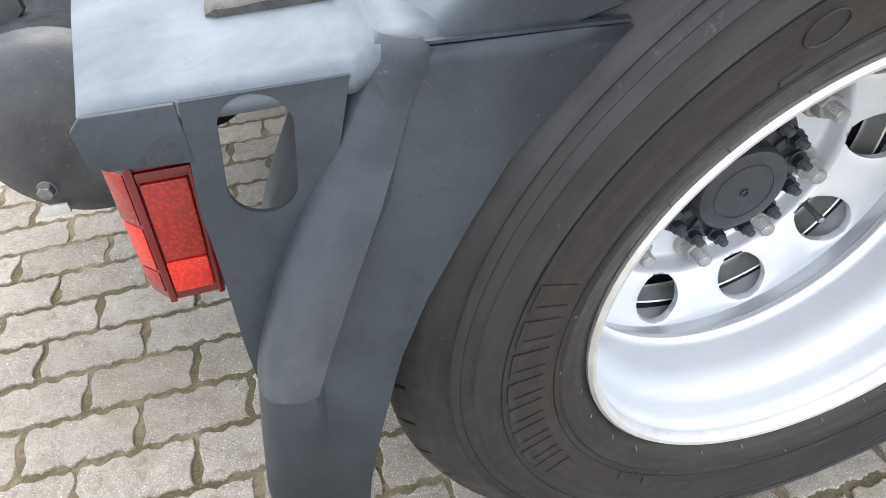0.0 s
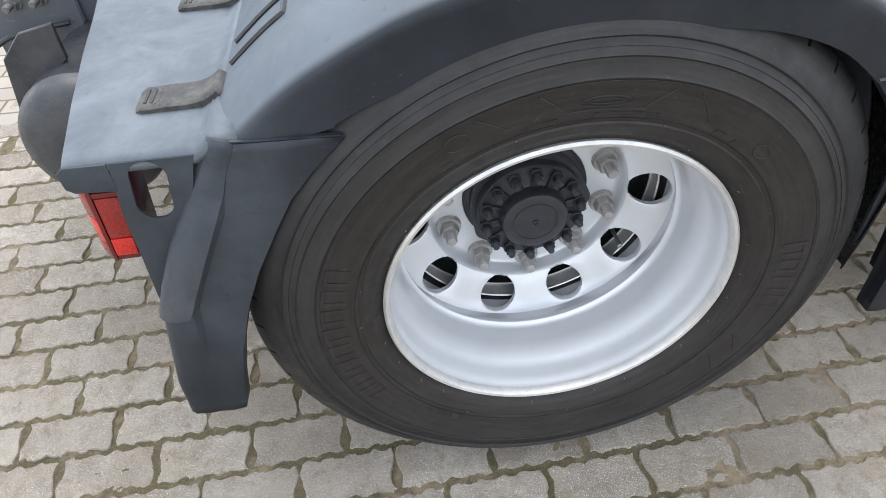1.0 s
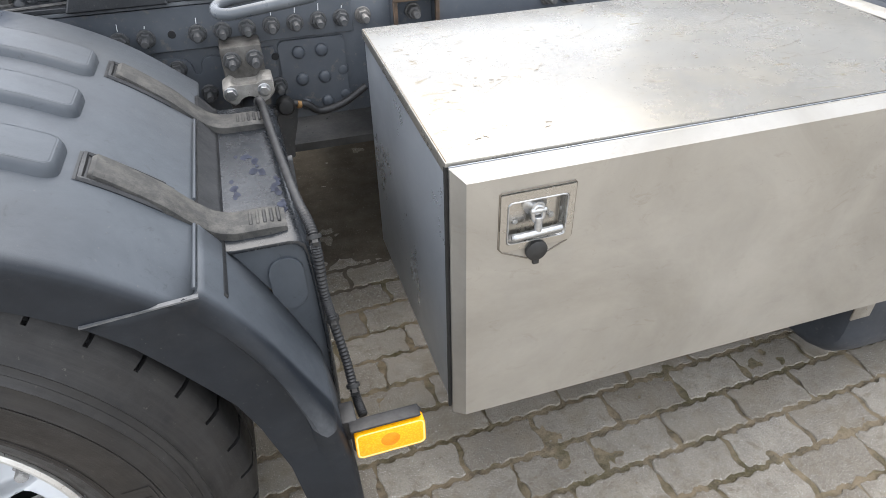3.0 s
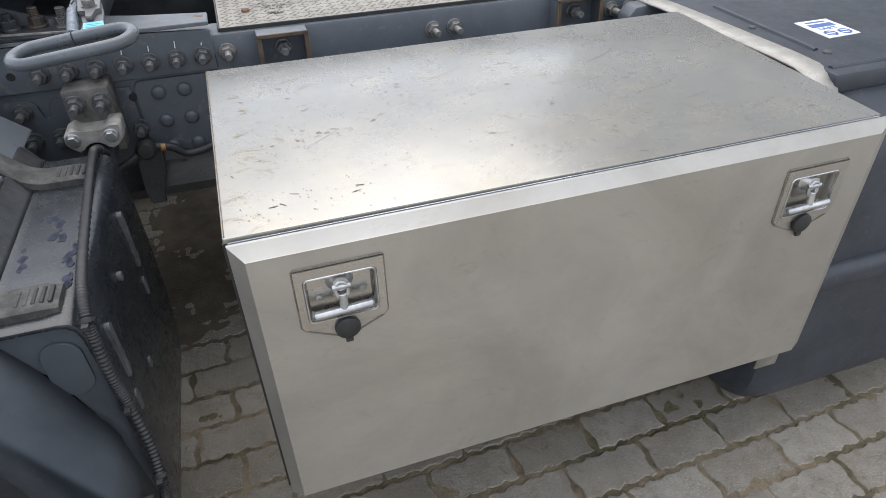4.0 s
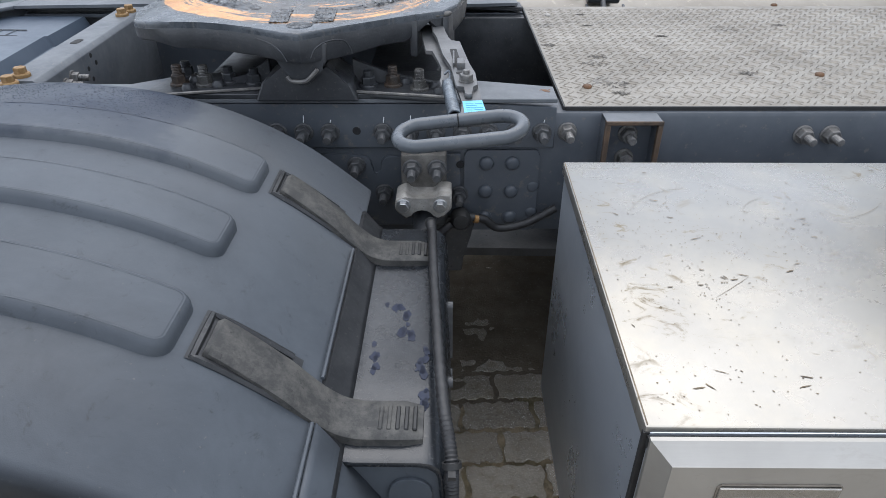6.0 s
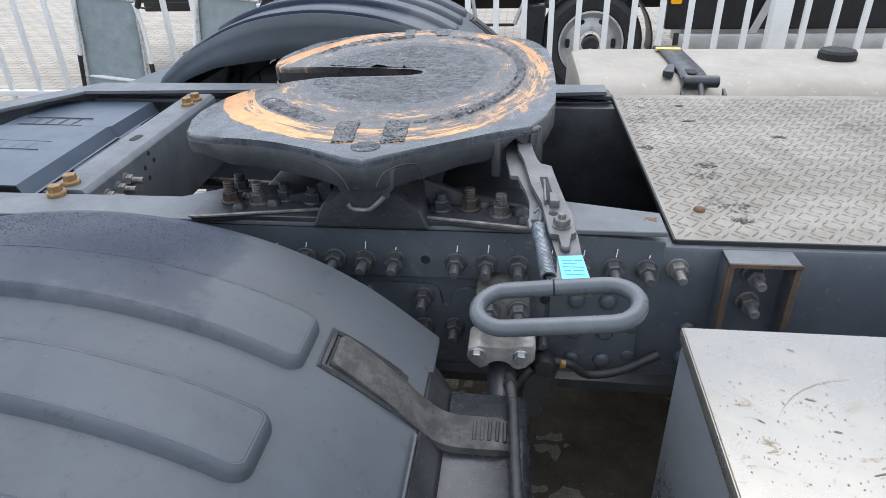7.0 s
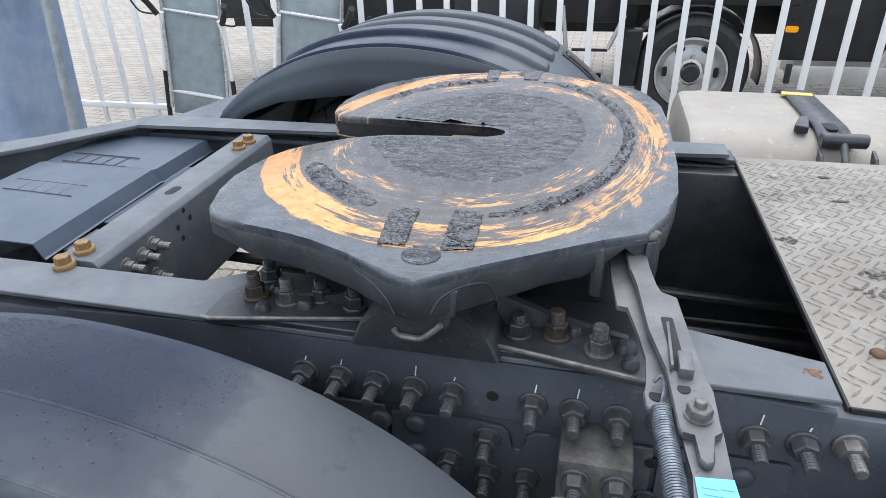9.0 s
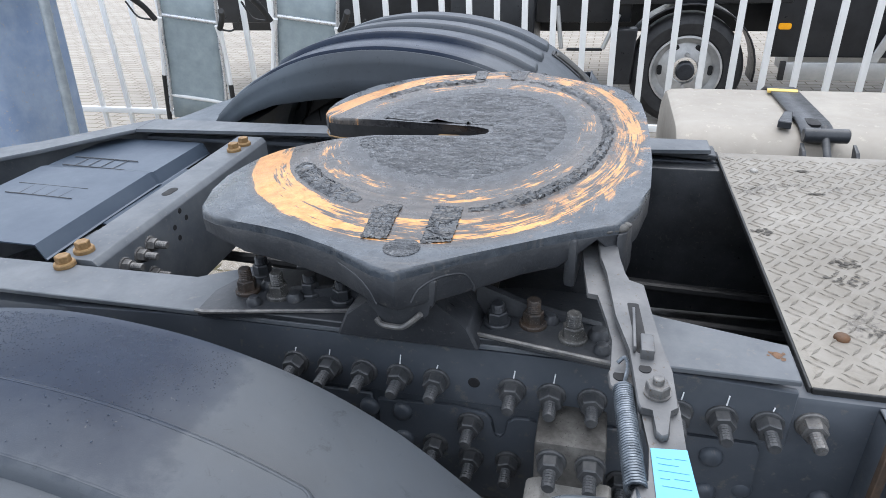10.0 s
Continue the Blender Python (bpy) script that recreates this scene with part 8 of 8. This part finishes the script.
def lounge_chair(x, y, turn, label):
    """A folding garden chair seen from behind: tube frame, stretched textile, black arm pads."""
    c = thing("folding_chair", (0, 0, 0), label, "folding chair", "chairs along the fence")
    W = 0.200
    for s in (-1, 1):
        b = bmesh.new()
        tube(b, spline([(s * W, 0.02, 0.30), (s * (W - 0.004), 0.0, 0.62), (s * (W - 0.008), -0.03, 0.80), (s * (W - 0.012), -0.05, 0.98), (s * (W - 0.012), -0.08, 1.16)], 6), 0.0115, 10)
        part("back_tube", b, "chair_tube", c)
        b = bmesh.new()
        tube(b, spline([(s * (W + 0.052), 0.10, 0.02), (s * (W + 0.044), 0.06, 0.30), (s * (W + 0.032), 0.02, 0.55)], 6), 0.0165, 10)
        part("leg", b, "knob_rubber", c, "black sleeved leg")
        b = bmesh.new()
        tube(b, spline([(s * (W + 0.031), 0.02, 0.55), (s * (W + 0.020), 0.0, 0.70), (s * (W + 0.004), -0.03, 0.84), (s * (W - 0.014), -0.06, 0.94)], 6), 0.0150, 10)
        part("side_bar", b, "white_paint", c, "bright white side bar")
        b = bmesh.new()
        tube(b, spline([(s * (W + 0.012), -0.07, 0.925), (s * (W + 0.05), -0.12, 1.00), (s * (W + 0.08), -0.20, 1.06)], 6), 0.018, 10)
        part("arm_pad", b, "knob_rubber", c)
        b = bmesh.new()
        tube(b, spline([(s * (W + 0.03), -0.09, 0.925), (s * (W + 0.11), -0.10, 0.935), (s * (W + 0.17), -0.12, 1.02)], 6), 0.006, 8)
        part("arm_hook", b, "knob_rubber", c)
    for z, yy, m in ((0.415, 0.030, "white_paint"), (0.955, -0.040, "chair_tube")):
        b = bmesh.new()
        rod(b, (-W, yy, z), (W, yy, z), 0.0125)
        part("cross_tube", b, m, c)
    b = bmesh.new()
    rows = []
    for z, yy in ((0.26, 0.03), (0.42, 0.022), (0.62, 0.012), (0.80, -0.02), (0.98, -0.045), (1.14, -0.075)):
        rows.append([(u * (W - 0.012), yy + 0.012 * (1 - u * u), z) for u in (-1, -0.6, -0.2, 0.2, 0.6, 1)])
    loft(b, rows)
    solid(part("back_textile", b, "chair_textile", c, "grey-green stretched textile"), 0.003)
    c.matrix_basis = pose(x, y, 0, 0, 9, turn)
    return c


lounge_chair(-2.17, 3.95, 8, "folded garden chair with chrome tube frame and grey textile back")
lounge_chair(-1.315, 3.87, 8, "second folding chair with grey textile back beside the fence")

bin_thing = thing("plastic_bin", (-3.04, 3.35, 0), "faded blue plastic bin with stains standing by the fence", "bin")
b = bmesh.new()
sec = []
for z, f in ((0.0, 0.86), (0.10, 0.88), (0.9, 0.98), (1.10, 1.0), (1.13, 1.04), (1.16, 1.04)):
    sec.append([(-3.04 + u * f, 3.35 + v * f, z) for u, v in rounded(-0.34, 0.34, -0.30, 0.30, 0.05, 4)])
loft(b, sec, True)
b.faces.new([v for v in b.verts][:len(sec[0])])
part("bin_body", b, "blue_plastic", bin_thing)
b = bmesh.new()
sec = []
for z, f in ((1.16, 1.05), (1.18, 1.06), (1.20, 1.02), (1.160, 0.90)):
    sec.append([(-3.04 + u * f, 3.35 + v * f, z) for u, v in rounded(-0.34, 0.34, -0.30, 0.30, 0.05, 4)])
loft(b, sec, True)
b.faces.new([v for v in b.verts][-len(sec[0]):])
part("bin_lid", b, "blue_plastic", bin_thing)

b = bmesh.new()
rod(b, (-2.565, 3.28, 0.0), (-2.345, 3.27, 2.2), 0.028, 16)
solo("steel_pole", b, "galvanised", "galvanised round steel pole beside the bin", "pole")

# parked lorry across the yard
lorry = thing("parked_lorry", (1.2, 5.4, 0), "black parked lorry with grey steel wheels behind the fence", "lorry")
LY = 5.15
b = bmesh.new()
box(b, 1.72, 9.0, LY + 0.05, LY + 0.15, 0.50, 1.30, 0.01)
box(b, 0.62, 1.80, LY + 0.04, LY + 0.35, 0.86, 1.40, 0.01)
box(b, -3.2, 0.75, LY + 0.16, LY + 0.4, 0.72, 1.40, 0.01)
part("body_side", b, "lorry_black", lorry)
b = bmesh.new()
box(b, -0.6, 0.05, LY + 0.02, LY + 0.5, 0.42, 0.95, 0.03, 3)
part("battery_box", b, "lorry_black", lorry)
b = bmesh.new()
box(b, -3.2, 9.0, LY + 0.10, LY + 2.4, 1.30, 1.75, 0.02)
part("load_box", b, "lorry_black", lorry)
b = bmesh.new()
box(b, -3.0, 8.5, LY + 0.85, LY + 0.95, 0.55, 0.80, 0.01)
part("frame_rail", b, "lorry_black", lorry)


def lorry_wheel(x, turn):
    w = part("wheel_tyre", lathe(bmesh.new(), (0, 0, 0), (0, 1, 0), [(0.235, 0.02), (0.25, 0.0), (0.32, -0.012), (0.36, 0.01), (0.378, 0.04), (0.380, 0.20), (0.36, 0.23), (0.24, 0.23)], 64), "far_rubber", lorry)
    w.matrix_basis = pose(x, LY, 0.40) @ Matrix.Diagonal((1.05, 1.05, 1.05, 1.0))
    b = bmesh.new()
    lathe(b, (0, 0, 0), (0, 1, 0), [(0.238, 0.02), (0.240, 0.0), (0.226, -0.002), (0.215, 0.03), (0.195, 0.05), (0.185, 0.06), (0.15, 0.045), (0.12, 0.035), (0.09, 0.03), (0.085, 0.06)], 56)
    rim = part("rim", b, "far_rim", w)
    b = bmesh.new()
    lathe(b, (0, 0, 0), (0, 1, 0), [(0, -0.01), (0.05, -0.01), (0.062, 0.0), (0.066, 0.05)], 28)
    part("hub", b, "hub_plastic", w)
    nut = bolt_mesh("wheel_nut", "far_rim", 0.017, 0.014, 0.02)
    for k in range(6):
        a = 2 * math.pi * k / 6 + 0.5
        share("wheel_nut", nut, w, turned(math.cos(a) * 0.108, 0.033, math.sin(a) * 0.108))
    for k in range(6):
        a = 2 * math.pi * k / 6
        b = bmesh.new()
        prism(b, rounded(-0.016, 0.016, -0.034, 0.034, 0.015, 5), -0.002, 0.004, "xz")
        for v in b.verts:
            v.co = Matrix.Translation((math.cos(a) * 0.168, 0.047, math.sin(a) * 0.168)) @ Matrix.Rotation(-a, 4, 'Y') @ v.co
        part("hand_hole", b, "void_black", w)


lorry_wheel(1.160, 0)
b = bmesh.new()
rows = []
for k in range(22):
    a = radians(-8 + 196 * k / 21)
    rows.append([(1.160 + math.cos(a) * 0.47, y, 0.40 + math.sin(a) * 0.47) for y in (LY - 0.01, LY, LY + 0.25)])
loft(b, rows)
solid(part("wheel_arch", b, "lorry_black", lorry), 0.012)
b = bmesh.new()
box(b, 1.80, 5.5, LY - 0.03, LY + 0.0, 0.36, 0.48, 0.005)
part("side_guard", b, "lorry_alu", lorry)
b = bmesh.new()
box(b, 1.78, 1.815, LY - 0.035, LY + 0.005, 0.355, 0.485, 0.004)
part("guard_cap", b, "knob_rubber", lorry)
b = bmesh.new()
prism(b, [(2.32, 0.48), (2.38, 0.48), (2.50, 0.80), (2.44, 0.80)], LY - 0.02, LY + 0.0, "xz", 0.003)
part("guard_stay", b, "lorry_alu", lorry)
b = bmesh.new()
prism(b, rounded(1.735, 1.815, 0.690, 0.730, 0.012), LY + 0.03, LY + 0.05, "xz", 0.004)
part("marker_lamp", b, "amber_lens", lorry)
for p, q in (((0.22, LY - 0.02, 0.86), (0.26, LY - 0.02, 0.56)), ((0.66, LY - 0.02, 0.80), (0.56, LY - 0.02, 0.56))):
    b = bmesh.new()
    rod(b, p, q, 0.016, 10)
    part("stay", b, "lorry_alu", lorry)
b = bmesh.new()
box(b, 0.30, 0.56, LY - 0.03, LY - 0.01, 0.545, 0.565, 0.003)
part("step_bar", b, "lorry_black", lorry)
b = bmesh.new()
box(b, 1.95, 5.2, LY + 0.5, LY + 0.9, 0.28, 0.62, 0.01)
part("pallet_box", b, "lorry_alu", lorry)
b = bmesh.new()
prism(b, [(0.62, 0.30), (0.78, 0.30), (0.80, 0.70), (0.66, 0.70)], LY - 0.02, LY + 0.1, "xz", 0.01)
part("mud_flap", b, "lorry_black", lorry)

# ---- ground ----
b = bmesh.new()
S = 60.0
GX, GY, NX, NY = (-1.72, 2.78), (-0.78, 1.08), 450, 186
frame_in = [(GX[0], GY[0]), (GX[1], GY[0]), (GX[1], GY[1]), (GX[0], GY[1])]
frame_out = [(-S, -S), (S, -S), (S, S), (-S, S)]
vi = [b.verts.new((x, y, -0.0050)) for x, y in frame_in]
vo = [b.verts.new((x, y, -0.0050)) for x, y in frame_out]
for k in range(4):
    b.faces.new((vo[k], vo[(k + 1) % 4], vi[(k + 1) % 4], vi[k]))
sheet = []
for i in range(NX + 1):
    line = []
    for j in range(NY + 1):
        x, y = GX[0] + (GX[1] - GX[0]) * i / NX, GY[0] + (GY[1] - GY[0]) * j / NY
        h = -0.0050 + 0.0042 * noise.noise(Vector((x * 7, y * 7, 0.3))) + 0.0030 * noise.noise(Vector((x * 31, y * 31, 1.7))) + 0.0014 * noise.noise(Vector((x * 90, y * 90, 4.1)))
        rim = min(1.0, i / 3, j / 3, (NX - i) / 3, (NY - j) / 3)
        line.append(b.verts.new((x, y, -0.0050 + (min(h, -0.0012) + 0.0050) * rim)))
    sheet.append(line)
for i in range(NX):
    for j in range(NY):
        b.faces.new((sheet[i][j], sheet[i + 1][j], sheet[i + 1][j + 1], sheet[i][j + 1]))
ground = solo("ground", b, "joint_sand", "sandy bedding between grey concrete paving blocks", "ground", kind="structure", smooth=False)

ROW, LEN, ANG = 0.1105, 0.2075, radians(2.3)
PAVED_X, PAVED_Y = (-1.7, 2.75), (-0.75, 1.05)


def paver_outline(seed):
    """The wavy outline of one block, centred, with worn corners."""
    rng = random.Random(seed)
    hx, hy, gap = LEN / 2, ROW / 2, 0.0062
    pts = []
    n = 30
    for side in (-1, 1):
        line = []
        for k in range(n + 1):
            u = -1 + 2 * k / n
            line.append((u * (hx - gap), side * (hy - gap) + 0.0042 * (1 - 4 * abs(((u * 2.0 + 0.25) % 1.0) - 0.5))))
        ends = 7
        if side > 0:
            line = line[::-1]
        pts += line
        x = (hx - gap) * (1 if side < 0 else -1)
        for k in range(1, ends):
            f = k / ends
            y = side * (hy - gap) * (1 - 2 * f)
            pts.append((x + 0.0046 * math.sin(2 * math.pi * f) * (1 if side < 0 else 1), y))
    out = []
    for x, y in pts:
        slow = noise.noise(Vector((x * 45, y * 45, seed * 3.1))) * 0.0036
        out.append((x - math.copysign(max(0.0, slow), x) * 0.8 + rng.uniform(-0.0024, 0.0024), y - math.copysign(max(-0.001, slow), y) + rng.uniform(-0.0026, 0.0026)))
    return out


def paver_mesh(seed):
    b = bmesh.new()
    pts = paver_outline(seed)
    rings = []
    for f, z in ((1.0, -0.03), (1.0, -0.0040), (0.975, -0.0008), (0.94, 0.0)):
        rings.append([b.verts.new((x * (1 - (1 - f) * 0.55), y * f, z)) for x, y in pts])
    n = len(pts)
    for p, q in zip(rings, rings[1:]):
        for k in range(n):
            b.faces.new((p[k], p[(k + 1) % n], q[(k + 1) % n], q[k]))
    b.faces.new(rings[-1])
    bmesh.ops.recalc_face_normals(b, faces=b.faces)
    me = bpy.data.meshes.new("paver")
    b.to_mesh(me)
    b.free()
    me.materials.append(MATS["paver_concrete"])
    return me


PAVERS = [paver_mesh(k) for k in range(8)]
base = (0.915 + LEN / 2, 0.290)
ca, sa = math.cos(ANG), math.sin(ANG)
spots = []
for j in range(-14, 42):
    for i in range(-22, 20):
        u = (i + (0.5 if j % 2 else 0.0)) * LEN
        v = j * ROW
        x, y = base[0] + u * ca - v * sa, base[1] + u * sa + v * ca
        if PAVED_X[0] < x < 3.6 and PAVED_Y[0] < y < 2.7:
            spots.append((x, y))


def nearness(p):
    """The stretch along the lorry's side comes first."""
    dx = max(0.0, -0.75 - p[0], p[0] - 2.2)
    return dx + abs(p[1] - 0.12) * 1.6


spots.sort(key=nearness)
rng = random.Random(21)
joined = {"v": [], "f": []}
for k, (x, y) in enumerate(spots):
    m = pose(x, y, rng.uniform(-0.003, 0.0), rng.uniform(-0.7, 0.7), rng.uniform(-0.4, 0.4), 2.3 + rng.uniform(-0.9, 0.9) + (180 if rng.random() < 0.5 else 0))
    me = PAVERS[rng.randrange(8)]
    if k < 300:
        ob = new("paver", me)
        ob.parent = ground
        ob.matrix_basis = m
    else:
        n0 = len(joined["v"])
        joined["v"] += [tuple(m @ v.co) for v in me.vertices]
        joined["f"] += [tuple(n0 + i for i in p.vertices) for p in me.polygons]
me = bpy.data.meshes.new("further_pavers")
me.from_pydata(joined["v"], [], joined["f"])
me.materials.append(MATS["paver_concrete"])
far_set = new("further_pavers", me)
far_set.parent = ground
tagged(far_set, "grey concrete paving blocks further off", kind="stuff")

# dirt under the lorry; its dark tone also holds the shade there
b = bmesh.new()
NDX, NDY = 70, 110
drift = []
for i in range(NDX + 1):
    line = []
    for j in range(NDY + 1):
        u, v = i / NDX, j / NDY
        x, y = 0.30 + 1.0 * u, 0.82 + 1.5 * v
        edge = min(1.0, 5 * min(u, 1 - u, v, 1 - v))
        h = 0.0075 * noise.noise(Vector((x * 6, y * 6, 3.0))) + 0.003 * noise.noise(Vector((x * 28, y * 28, 1.0)))
        line.append(b.verts.new((x, y, -0.012 + 0.0135 * edge + h * edge)))
    drift.append(line)
for i in range(NDX):
    for j in range(NDY):
        b.faces.new((drift[i][j], drift[i + 1][j], drift[i + 1][j + 1], drift[i][j + 1]))
dirt = part("dirt_drift", b, "shaded_dirt", ground)
tagged(dirt, "brown dirt under the lorry, the shade there put into its colour", kind="stuff")

b = bmesh.new()
for x0, x1, y0, y1 in ((-60, 60, 2.62, 60), (-60, -1.66, -60, 2.62), (3.55, 60, -60, 2.62), (-1.66, 3.55, -60, -0.72)):
    n0 = [b.verts.new(p) for p in ((x0, y0, -0.004), (x1, y0, -0.004), (x1, y1, -0.004), (x0, y1, -0.004))]
    b.faces.new(n0)
solo("yard_paving", b, "far_paving", "wide yard of pale concrete block paving", "pavement", kind="structure", smooth=False)
